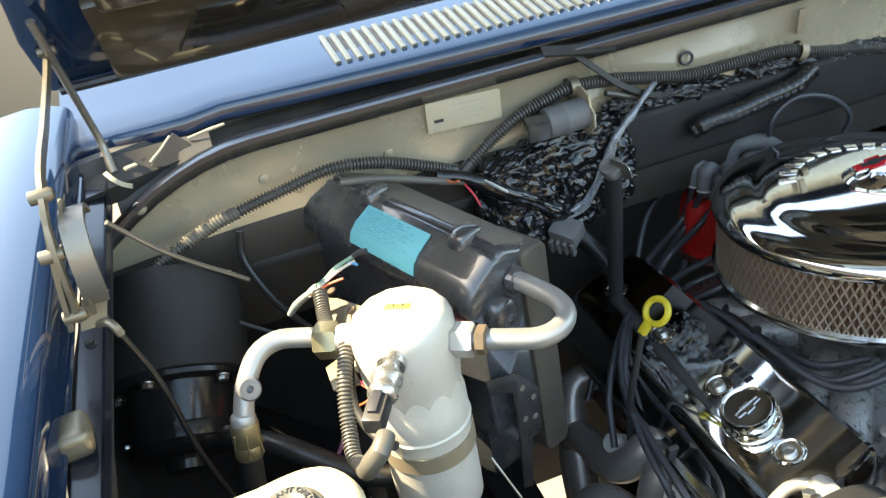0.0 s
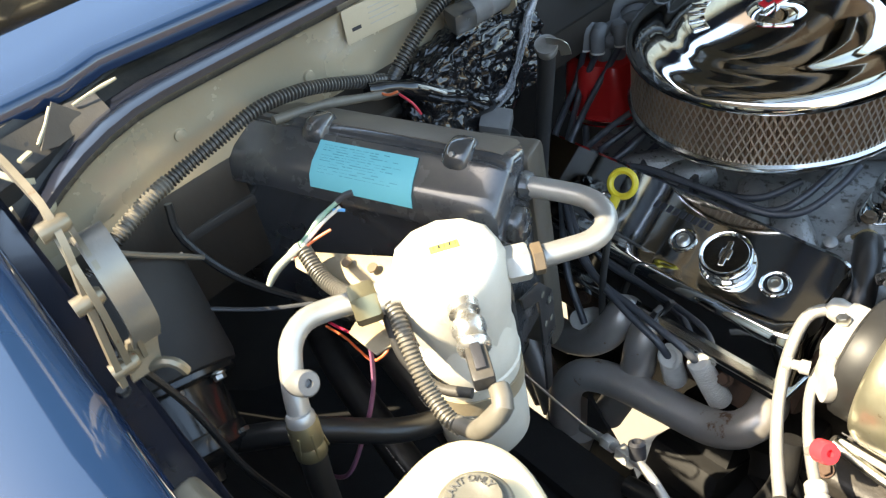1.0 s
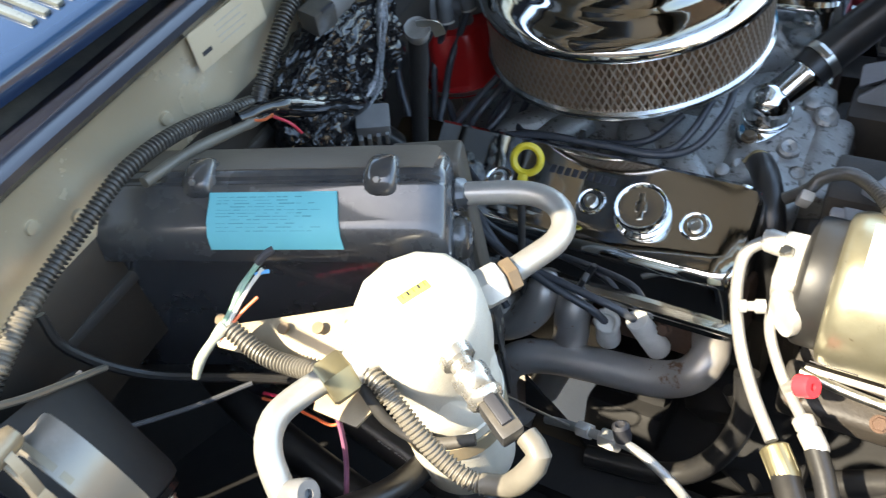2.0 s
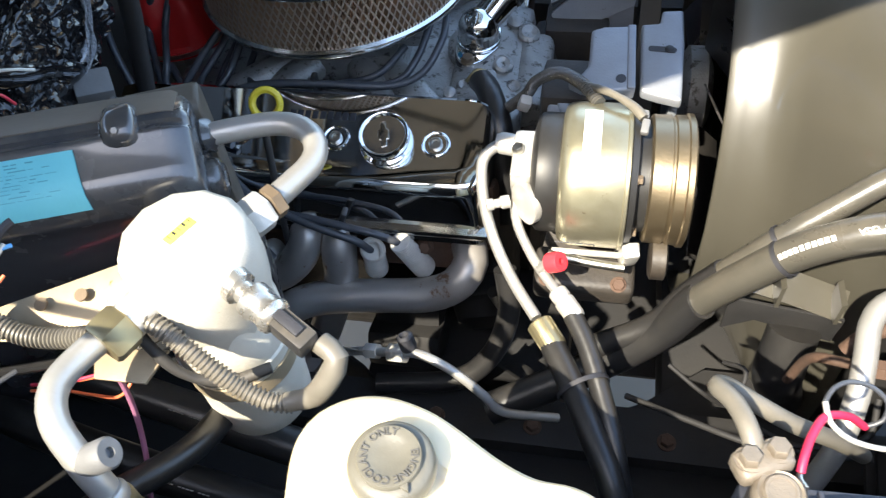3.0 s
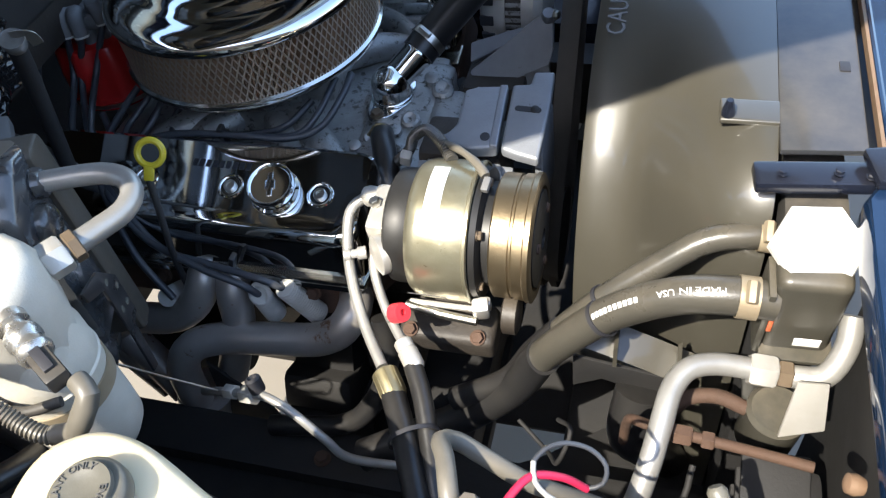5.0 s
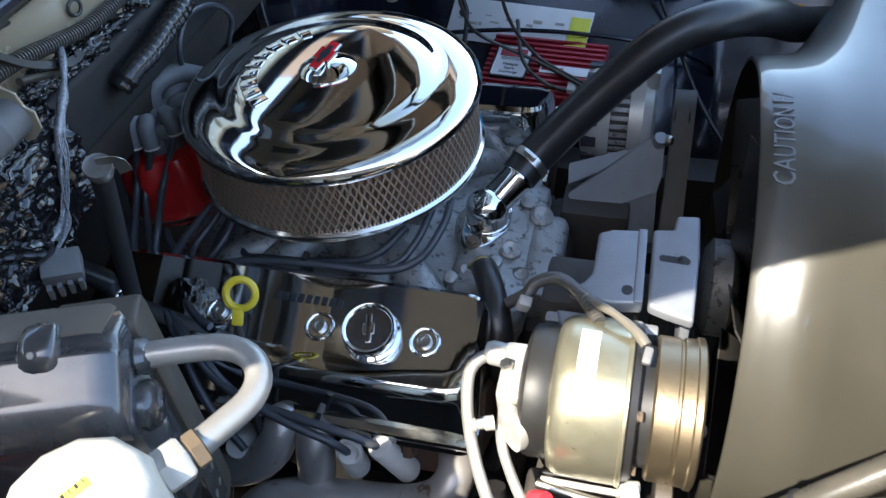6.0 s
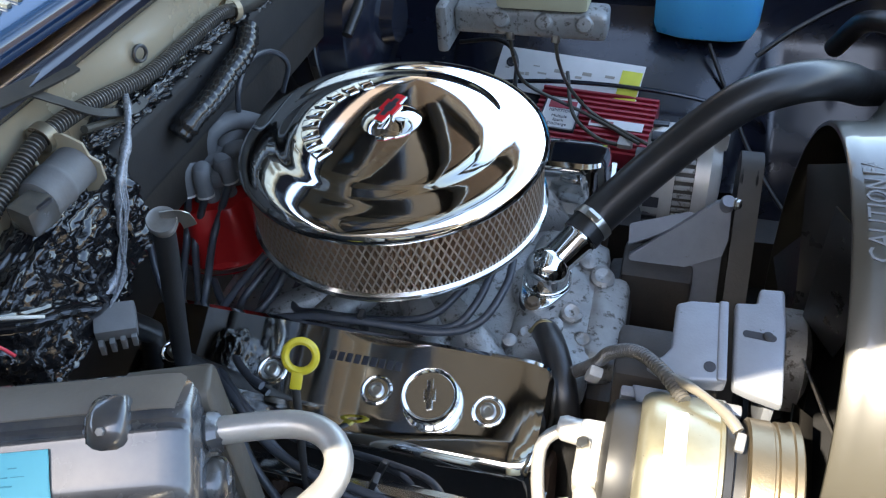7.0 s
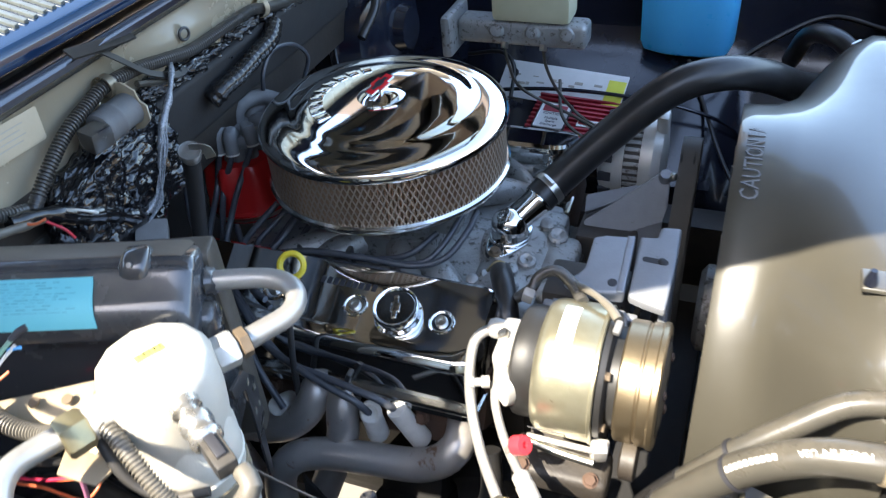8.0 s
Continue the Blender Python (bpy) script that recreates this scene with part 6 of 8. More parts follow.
part("manifold_port", lathe([(0.020, 0), (0.022, 0.003), (0.022, 0.010), (0.015, 0.013)], (0.285, CY - 0.046, CZ + 0.004), (-0.75, -0.6, 0.1), 28), bright_aluminium, comp)
part("manifold_stub", lathe([(0.012, 0), (0.012, 0.016), (0.009, 0.022)], (0.262, CY + 0.022, CZ + 0.014), (-1, 0.1, 0.05), 20), bright_aluminium, comp)
part("manifold_bolt", nut((0.268, CY - 0.006, CZ + 0.034), (-0.3, 0, 1), 0.011, 0.008), steel, comp)
part("relief_valve", lathe([(0.007, 0), (0.007, 0.008), (0.0048, 0.010), (0.0048, 0.016), (0.0062, 0.017), (0.0062, 0.024)], (0.262, CY - 0.045, CZ + 0.000), (-1, -0.35, 0), 16), bright_aluminium, comp)
part("foot_rail", rbox((0.348, CY - 0.064, CZ - 0.052), (0.080, 0.006, 0.006), 0.002, (12, 0, 0)), bright_aluminium, comp)
part("foot_lug", rbox((0.391, CY - 0.060, CZ - 0.046), (0.014, 0.010, 0.022), 0.003, (18, 0, 10)), bright_aluminium, comp)
part("clutch_lead", tube([(0.322, CY + 0.066, CZ + 0.066), (0.338, CY + 0.052, CZ + 0.074), (0.358, CY + 0.036, CZ + 0.080), (0.378, CY + 0.018, CZ + 0.081), (0.388, CY + 0.006, CZ + 0.078)], 0.0046, 14, 0.006, wobble=0.5), loom_grey, comp, "dusty taped clutch lead")
part("clutch_plug", rbox((0.390, CY - 0.002, CZ + 0.074), (0.008, 0.016, 0.008), 0.0025, (20, 0, -8)), boot_grey, comp, "grey clutch connector")

lines = thing("compressor_lines", (0.30, -0.4, 0.85), "two aluminium refrigerant lines crimped to black hoses", "hose", group="refrigerant hoses")
a_pts = [(0.258, -0.272, 1.040), (0.240, -0.275, 1.038), (0.228, -0.290, 1.030), (0.232, -0.322, 1.010), (0.248, -0.362, 0.990), (0.272, -0.402, 0.975), (0.300, -0.440, 0.966)]
part("suction_pipe", tube(a_pts, 0.0062, 16, 0.006), pipe_aluminium, lines)
part("suction_crimp", lathe([(0.011, 0), (0.0135, 0.002), (0.0135, 0.028), (0.0125, 0.032)], (0.303, -0.444, 0.965), (0.58, -0.78, -0.15), 24), zinc_yellow, lines)
for k in range(8):
    a = 2 * math.pi * k / 8
    q = frame_of((0.58, -0.78, -0.15))
    part("crimp_rib", rbox(Vector((0.312, -0.456, 0.9625)) + q @ Vector((0.0128 * math.cos(a), 0.0128 * math.sin(a), 0)), (0.0024, 0.0022, 0.026), 0.001, q), zinc_yellow, lines)
part("suction_hose", tube([(0.318, -0.465, 0.961), (0.340, -0.505, 0.955), (0.362, -0.550, 0.950), (0.385, -0.600, 0.935), (0.40, -0.66, 0.88)], 0.0130, 18, 0.01), rubber, lines)
b_pts = [(0.272, -0.320, 1.032), (0.268, -0.335, 1.020), (0.272, -0.352, 1.004), (0.290, -0.382, 0.992), (0.308, -0.405, 0.985), (0.325, -0.425, 0.982)]
part("discharge_pipe", tube(b_pts, 0.0052, 16, 0.006), pipe_aluminium, lines)
part("discharge_collar", lathe([(0.008, 0), (0.0098, 0.002), (0.0098, 0.010), (0.0085, 0.012), (0.0105, 0.014), (0.0105, 0.032), (0.009, 0.036)], (0.318, -0.417, 0.984), (0.6, -0.75, -0.12), 20), bright_aluminium, lines)
part("discharge_hose", tube([(0.336, -0.442, 0.980), (0.352, -0.470, 0.972), (0.368, -0.510, 0.958), (0.385, -0.56, 0.94), (0.40, -0.61, 0.90)], 0.0100, 16, 0.01), rubber, lines)
part("service_cap", lathe([(0.0085, 0), (0.0105, 0.002), (0.0105, 0.014), (0.0095, 0.017), (0.0035, 0.017), (0.003, 0.013), (0.0001, 0.013)], (0.308, -0.400, 1.006), (0.75, -0.25, 0.62), 24), red_rubber, lines, "red rubber service port cap")
part("port_stem", tube([(0.300, -0.396, 0.990), (0.305, -0.398, 1.000), (0.310, -0.401, 1.008)], 0.0055, 12, 0.004), pipe_aluminium, lines)
part("zip_tie", lathe([(0.0255, -0.0022), (0.0265, -0.0022), (0.0265, 0.0022), (0.0255, 0.0022)], (0.352, -0.508, 0.956), (0.45, -0.88, -0.12), 24, caps=False), ink, lines)

# ---- grey mounting bracket with a slotted ear ----
brk = thing("compressor_bracket", (0.37, -0.16, 0.95), "grey cast alloy mounting bracket with a slotted ear", "bracket")


def casting(outline, top, deep, bevel=0.005):
    """A cast block whose tilted top follows the outline."""
    own = plate(outline, deep, Matrix.Translation((0, 0, -deep)), bevel, 3)
    for v in own.verts:
        v.co.z += top + 0.20 * (v.co.y + 0.162)
    return own


part("saddle", casting([(0.331, -0.136), (0.345, -0.130), (0.379, -0.127), (0.3815, -0.212), (0.350, -0.216), (0.325, -0.211), (0.310, -0.204), (0.324, -0.196), (0.331, -0.184)], 1.084, 0.016, 0.004), bracket_grey, brk)
part("saddle_rib", casting([(0.370, -0.1275), (0.379, -0.127), (0.3815, -0.212), (0.3725, -0.212)], 1.0855, 0.010, 0.002), bracket_grey, brk)
part("ear", casting([(0.3845, -0.127), (0.404, -0.1245), (0.406, -0.107), (0.429, -0.105), (0.431, -0.150), (0.429, -0.226), (0.405, -0.221), (0.3865, -0.215)], 1.086, 0.013, 0.004), bracket_grey, brk)
part("slot", plate(round_rect(0.030, 0.0075, 0.0037), 0.0010, Matrix.Translation((0.4075, -0.161, 1.0857)) @ pose(0, 0, 0, 11.3, 0, -3)), ink, brk)
part("slot_bolt", lathe([(0.0050, 0), (0.0050, 0.0012), (0.0042, 0.0018)], (0.415, -0.1605, 1.0862), (0, -0.2, 1), 16), clutch_dark, brk)
part("bolt_hole", lathe([(0.0055, 0), (0.0055, 0.0010), (0.0001, 0.0010)], (0.366, -0.200, 1.0762), (0, -0.2, 1), 16), ink, brk)
part("apron", casting([(0.300, -0.214), (0.385, -0.214), (0.394, -0.240), (0.388, -0.262), (0.372, -0.250), (0.312, -0.246)], 1.062, 0.016, 0.003), bracket_grey, brk)
part("apron_boss", lathe([(0.010, 0), (0.010, 0.010), (0.008, 0.012), (0.004, 0.010), (0.0001, 0.010)], (0.372, -0.236, 1.046), (0, -0.25, 1), 20), bracket_grey, brk)
part("upright", rbox((0.345, -0.205, 0.985), (0.11, 0.012, 0.13), 0.004, (14, 0, 0)), bracket_grey, brk)
part("post", rbox((0.425, -0.165, 1.02), (0.010, 0.075, 0.10), 0.003, (0, 0, 0)), bracket_grey, brk)
part("base", rbox((0.33, -0.16, 0.98), (0.10, 0.07, 0.12), 0.008), black_iron, brk)

solo("clutch_loom", tube([(0.235, -0.16, 0.985), (0.262, -0.170, 1.020), (0.275, -0.180, 1.050), (0.300, -0.200, 1.080), (0.326, -0.232, 1.094), (0.345, -0.258, 1.092)], 0.0062, 12, ribs=(0.0036, 0.0016)), loom_plastic, "thin black corrugated loom to the compressor clutch", "wire loom", group="wire looms")
solo("sensor_plug", rbox((0.262, -0.185, 1.02), (0.014, 0.012, 0.022), 0.003, (20, 15, 0)), boot_white, "small pale sensor plug by the bracket", "connector", group="connectors")

# ---- alternator, its bracket and the belts ----
AY, AZ = 0.205, 0.998
alt = thing("alternator", (0.33, AY, 0.91), "silver alternator with cooling slots and a black pulley", "alternator")


def ax(x):
    return Vector((x, AY, AZ))


part("rear_shell", lathe([(0.001, 0), (0.050, 0.0), (0.064, 0.006), (0.068, 0.016), (0.068, 0.040)], ax(0.276), XA, 40), bright_aluminium, alt)
part("stator", lathe([(0.064, 0), (0.064, 0.024)], ax(0.316), XA, 40), black_iron, alt)
part("front_shell", lathe([(0.068, 0), (0.069, 0.018), (0.060, 0.030), (0.030, 0.034)], ax(0.340), XA, 40), bright_aluminium, alt)
for k in range(14):
    a = 2 * math.pi * k / 14
    part("vent", rbox(ax(0.290) + Vector((0, 0.0675 * math.cos(a), 0.0675 * math.sin(a))), (0.020, 0.005, 0.015), 0.001, (math.degrees(a), 0, 0)), ink, alt)
for k in range(36):
    a = 2 * math.pi * k / 36
    part("lamination", rbox(ax(0.328) + Vector((0, 0.0645 * math.cos(a), 0.0645 * math.sin(a))), (0.023, 0.004, 0.006), 0.001, (math.degrees(a), 0, 0)), cast_aluminium, alt)
for a in (100, 190, 260):
    r = radians(a)
    part("ear", rbox(ax(0.366) + Vector((0, 0.075 * math.cos(r), 0.075 * math.sin(r))), (0.018, 0.03, 0.026), 0.005, (a, 0, 0)), bright_aluminium, alt)
part("pulley", lathe([(0.020, 0), (0.036, 0.001), (0.038, 0.004), (0.034, 0.008), (0.034, 0.018), (0.038, 0.022), (0.036, 0.025), (0.012, 0.026)], ax(0.395), XA, 32), clutch_dark, alt)
part("regulator_plug", rbox(ax(0.272) + Vector((0, -0.02, 0.03)), (0.02, 0.03, 0.02), 0.004, (20, 0, 0)), boot_grey, alt)

abr = thing("alternator_bracket", (0.33, 0.10, 0.86), "grey triangular alternator bracket", "bracket")
for name, pts, off in (
        ("face", [(0.272, 0.085, 0.946), (0.320, 0.105, 0.980), (0.372, 0.122, 1.022), (0.389, 0.124, 1.018), (0.391, 0.104, 0.978), (0.386, 0.092, 0.958), (0.330, 0.082, 0.934), (0.281, 0.076, 0.908)], (0.0, 0.014, -0.006)),
        ("web", [(0.282, 0.082, 0.912), (0.330, 0.088, 0.938), (0.386, 0.098, 0.960), (0.390, 0.078, 0.880), (0.283, 0.070, 0.874)], (0.0, 0.012, 0.0)),
        ("rear_rib", [(0.270, 0.100, 0.952), (0.268, 0.120, 0.972), (0.345, 0.140, 0.990), (0.350, 0.125, 0.985)], (0.0, 0.010, -0.012))):
    bm = bmesh.new()
    rings_mesh(bm, [pts, [tuple(a + b for a, b in zip(p, off)) for p in pts]])
    bmesh.ops.bevel(bm, geom=bm.edges[:], offset=0.0015, segments=2, affect="EDGES")
    part(name, bm, bracket_grey, abr)
part("boss", lathe([(0.0085, -0.004), (0.0095, 0.0), (0.0095, 0.016), (0.0080, 0.019), (0.0040, 0.019)], (0.381, 0.128, 1.010), (0.15, -0.45, 0.9), 20), bracket_grey, abr)
part("pedestal", rbox((0.31, 0.09, 0.89), (0.09, 0.07, 0.10), 0.008), black_iron, abr)
screw((0.392, 0.122, 1.022), (0.9, -0.3, 0.2), 0.006, abr, steel)

belt = thing("drive_belt", (0.41, 0, 0.70), "black ribbed drive belt round the pulleys", "belt")
bm = bmesh.new()
loop = []
for cyy, czz, r, a0, a1 in ((AY, AZ, 0.036, -40, 150), (0.0, 0.72, 0.08, 150, 320)):
    for k in range(13):
        a = radians(a0 + (a1 - a0) * k / 12)
        loop.append((cyy + r * math.cos(a), czz + r * math.sin(a)))
cyc, czc = sum(p[0] for p in loop) / len(loop), sum(p[1] for p in loop) / len(loop)
rows = []
for y, z in loop + loop[:1]:
    d = Vector((y - cyc, z - czc)).normalized() * 0.004
    rows.append([(0.396, y, z), (0.424, y, z), (0.424, y + d.x, z + d.y), (0.396, y + d.x, z + d.y)])
rings_mesh(bm, rows, caps=False)
part("belt", bm, belt_rubber, belt)
solo("water_pump", lathe([(0.05, 0), (0.06, 0.02), (0.06, 0.05), (0.03, 0.06), (0.03, 0.10), (0.07, 0.10), (0.07, 0.115), (0.02, 0.12)], (0.28, 0, 0.80), XA, 32), black_iron, "dark iron water pump with its hub", "water pump")
solo("crank_pulley", lathe([(0.03, 0), (0.08, 0.0), (0.08, 0.008), (0.07, 0.014), (0.08, 0.02), (0.08, 0.03), (0.03, 0.03)], (0.39, 0, 0.70), XA, 40), black_iron, "black iron crankshaft pulley below the fan", "pulley")
solo("idler_wheel", lathe([(0.018, 0), (0.022, 0.002), (0.022, 0.016), (0.018, 0.018)], (0.41, -0.352, 0.965), XA, 28), deep_brown, "rusty idler wheel below the compressor", "pulley")
lower = thing("lower_bracket", (0.345, -0.345, 0.89), "black iron bracket below the compressor", "bracket")
part("arm", rbox((0.345, -0.345, 0.915), (0.11, 0.05, 0.04), 0.010, (10, 0, 0), 3), black_iron, lower)
part("web", plate([(-0.05, -0.03), (0.05, -0.03), (0.03, 0.03), (-0.04, 0.03)], 0.008, Matrix.Translation((0.34, -0.30, 0.90)) @ pose(0, 0, 0, 60, 0, 0), 0.002), black_iron, lower)
for x in (0.305, 0.382):
    screw((x, -0.366, 0.932), (0, -0.5, 0.8), 0.007, lower, rust_iron)
tensioner = thing("adjuster_strut", (0.34, -0.36, 0.95), "bright steel adjusting strut under the compressor", "bracket")
part("rod", tube([(0.305, -0.362, 0.972), (0.345, -0.366, 0.968), (0.385, -0.370, 0.968)], 0.005, 10, 0.008), steel, tensioner)
part("lug", rbox((0.388, -0.360, 0.978), (0.018, 0.016, 0.032), 0.004, (20, 0, 15)), bright_aluminium, tensioner)

# ---- fan and shroud ----
fan = thing("cooling_fan", (0.50, 0, 0.66), "black cooling fan inside the shroud", "fan")
part("hub", lathe([(0.001, 0), (0.05, 0), (0.062, 0.008), (0.062, 0.03), (0.04, 0.04), (0.001, 0.04)], (0.455, 0, 0.89), XA, 32), cast_aluminium, fan)
for k in range(7):
    a = 2 * math.pi * k / 7 + 0.2
    m = Matrix.Translation((0.495, 0, 0.89)) @ Matrix.Rotation(a, 4, "X") @ Matrix.Translation((0, 0, 0.15)) @ pose(0, 0, 0, 0, 0, 32)
    part("blade", plate([(-0.030, -0.09), (0.030, -0.09), (0.045, 0.09), (-0.045, 0.09)], 0.0025, m @ pose(0, 0, 0, 90, 0, 90), 0.0008), satin_black, fan)

shroud = thing("fan_shroud", (0.55, 0, 0.60), "large glossy black plastic fan shroud, half in sun", "fan shroud")
RING = 0.287


def shroud_ring(x, r, box_part, k=144, inset=0.0):
    """Between the round mouth (0) and the radiator's rectangle (1)."""
    out = []
    for i in range(k):
        t = 2 * math.pi * i / k
        c, s = math.cos(t), math.sin(t)
        wide = (abs(c / (0.365 - inset)) ** 9 + abs(s / (0.295 - inset)) ** 9) ** (-1 / 9)
        far = (r - inset) * (1 - box_part) + wide * box_part
        out.append(Vector((x, far * c, 0.89 + far * s)))
    return out


SH = ((0.474, RING - 0.002, 0.0), (0.476, RING, 0.0), (0.492, RING + 0.001, 0.0), (0.515, RING + 0.002, 0.02), (0.530, RING + 0.004, 0.08), (0.545, RING, 0.25), (0.575, RING, 0.62), (0.605, RING, 0.88), (0.630, RING, 1.0), (0.648, RING, 1.0))
bm = bmesh.new()
outer = [shroud_ring(*q) for q in SH]
inner = [shroud_ring(x, r, b, inset=0.004) for x, r, b in reversed(SH)]
rings_mesh(bm, outer + inner + [outer[0]], caps=False)
part("duct", bm, shroud_plastic, shroud, angle=50)
bm = letters("CAUTION FAN", 0.030, 0.0016, Matrix())
for v in bm.verts:
    a = (v.co.x * 0.76 - 0.026) / RING
    lift = RING + 0.0016 + v.co.z
    v.co = Vector((0.4955 - v.co.y * 0.95, -0.022 + lift * math.sin(a), 0.89 + lift * math.cos(a)))
part("moulded_lettering", bm, boot_grey, shroud)
# stiffening ribs, the raised tab and its pin
part("tab", rbox((0.625, -0.262, 1.1825), (0.052, 0.030, 0.006), 0.0028, (0, 0, 0), 3), shroud_plastic, shroud)
part("pin", lathe([(0.006, 0), (0.006, 0.006), (0.004, 0.014), (0.003, 0.018)], (0.606, -0.270, 1.183), (0, 0, 1), 14), gloss_inner, shroud)
part("lower_lip", bar([(0.490, -0.372, 0.985), (0.545, -0.378, 0.972), (0.605, -0.382, 0.950)], 0.034, 0.004, (0.1, -0.5, 0.9)), shroud_plastic, shroud)
part("lip_face", plate([(0, 0), (0.115, -0.022), (0.112, -0.062), (0.03, -0.035), (0, -0.055)], 0.004, Matrix.Translation((0.490, -0.392, 0.968)) @ pose(0, 0, 0, 90, 0, 0), 0.001), greasy_shade_black, shroud)
for x, z in ((0.530, 0.972), (0.590, 0.952)):
    part("lip_web", plate([(0, 0), (0.004, 0), (0.004, 0.035), (0, 0.03)], 0.03, Matrix.Translation((x, -0.375, z)) @ pose(0, 0, 0, 90, 0, 0)), shroud_plastic, shroud)

# ---- radiator and core support ----
radiator = thing("radiator", (0.68, 0, 0.58), "black radiator behind the shroud", "radiator")
part("core", rbox((0.680, 0, 0.88), (0.05, 0.74, 0.56), 0.004), matte_black, radiator)
part("side_tank", rbox((0.678, -0.380, 0.86), (0.055, 0.050, 0.46), 0.010), greasy_shade_black, radiator)
part("tank_rim", rbox((0.676, -0.418, 0.990), (0.056, 0.040, 0.006), 0.002), steel, radiator)
part("top_cover", plate([(0.648, -0.312), (0.716, -0.306), (0.722, 0.40), (0.648, 0.40)], 0.006, Matrix.Translation((0, 0, 1.180)), 0.002), panel_black, radiator)
part("slot_mark", rbox((0.704, -0.195, 1.1866), (0.009, 0.014, 0.001), 0.0003), ink, radiator)
part("neck", lathe([(0.022, 0), (0.022, 0.03)], (0.655, 0.41, 1.045), (-1, -0.1, 0.0), 24), matte_black, radiator)

support = thing("core_support", (0.80, 0, 0.6), "glossy blue-black painted radiator core support", "core support")
bm = bmesh.new()
rings_mesh(bm, [[(e, y, 1.160), (e, y, 1.184), (e + 0.004, y, 1.190), (0.765, y, 1.196), (0.90, y, 1.205), (0.90, y, 1.15), (0.75, y, 1.14)] for y, e in ((-0.80, 0.704), (-0.6, 0.705), (-0.42, 0.706), (-0.365, 0.707), (-0.335, 0.724), (-0.2, 0.724), (0.0, 0.724), (0.3, 0.724), (0.6, 0.724), (0.8, 0.724))])
part("top_panel", bm, gloss_paint, support)
part("front_wall", rbox((0.745, -0.585, 0.94), (0.022, 0.44, 0.46), 0.006), greasy_shade_black, support)
part("front_wall", rbox((0.745, 0.585, 0.94), (0.022, 0.44, 0.46), 0.006), greasy_shade_black, support)
part("rust_edge", bar([(0.7235, -0.325, 1.190), (0.7235, -0.20, 1.190), (0.7235, 0.0, 1.190), (0.7235, 0.15, 1.190)], 0.010, 0.003, (1, 0, 0)), rust_edge, support, "rusty tan edge of the panel")
part("rust_knob", lathe([(0.006, -0.004), (0.008, 0.002), (0.007, 0.007), (0.003, 0.009)], (0.706, -0.563, 1.112), (-1, 0, 0.2), 20), rust_edge, support)
part("edge_seam", tube([(0.728, y, 1.193) for y in (-0.30, -0.2, 0.1, 0.4, 0.8)], 0.003, 8, 0.05), gloss_paint, support)
part("corner_clamp", rbox((0.672, -0.338, 1.182), (0.090, 0.028, 0.012), 0.004, (0, 0, 6)), gloss_inner, support)
part("clamp_foot", rbox((0.740, -0.332, 1.196), (0.06, 0.04, 0.010), 0.004, (0, 0, 12)), gloss_inner, support)
for p in ((0.648, -0.345, 1.191), (0.690, -0.340, 1.191), (0.713, -0.342, 1.191)):
    screw(p, (0, 0, 1), 0.0036, support, gloss_inner)
for p in ((0.745, -0.318, 1.1995), (0.748, -0.355, 1.1995)):
    part("plug", lathe([(0.012, 0), (0.012, 0.003), (0.008, 0.004), (0.007, 0.001), (0.0001, 0.001)], p, (0, 0, 1), 20), gloss_paint, support)
for p in ((0.742, -0.300, 1.195), (0.745, -0.385, 1.195)):
    part("hole", lathe([(0.008, 0), (0.008, 0.0012), (0.0001, 0.0012)], p, (-0.05, 0, 1), 18), ink, support)

# ---- heater hoses to the side tank ----
heater = thing("heater_hose_pair", (0.5, -0.4, 0.9), "two dusty black heater hoses tied together", "hose", group="coolant hoses")
H1 = [(0.655, -0.352, 1.124), (0.640, -0.356, 1.128), (0.600, -0.362, 1.122), (0.560, -0.376, 1.096), (0.516, -0.390, 1.060), (0.480, -0.392, 1.010), (0.450, -0.392, 0.960), (0.42, -0.40, 0.91), (0.36, -0.41, 0.87)]
H2 = [(0.655, -0.412, 1.112), (0.625, -0.414, 1.116), (0.580, -0.413, 1.106), (0.530, -0.410, 1.070), (0.490, -0.408, 1.020), (0.455, -0.402, 0.960), (0.425, -0.405, 0.900), (0.36, -0.42, 0.84), (0.25, -0.46, 0.79)]
upper = part("upper_hose", tube(H1, 0.0115, 18, 0.01), hose_rubber, heater)
lower = part("lower_hose", tube(H2, 0.0165, 20, 0.01), hose_rubber, heater)
# shaded lower runs of both hoses, put in as blacker tubes around them
part("sleeve", tube([(0.462, -0.4035, 0.972), H2[5], H2[6], H2[7], H2[8]], 0.0195, 20, 0.01), rubber, heater)
part("sleeve", tube([(0.478, -0.392, 1.006), H1[6], H1[7], H1[8]], 0.0138, 18, 0.01), rubber, heater)
for c, way, r in (((0.5185, -0.4096, 1.0565), (0.63, 0.02, 0.78), 0.0170), ((0.5160, -0.3900, 1.0600), (0.66, 0.03, 0.75), 0.0120)):
    part("zip_tie", lathe([(r, -0.0022), (r + 0.0012, -0.0022), (r + 0.0012, 0.0022), (r, 0.0022)], c, way, 28, caps=False), ink, heater)
hose_clamp((0.634, -0.414, 1.1155), (1, 0, -0.05), 0.0170, heater, bare_bracket, 0.016)
hose_clamp((0.646, -0.356, 1.127), (1, 0.02, -0.05), 0.0120, heater, bare_bracket)
path = spline(H2, 0.004)
bm = letters("MADE IN USA", 0.0078, 0.0004, Matrix())


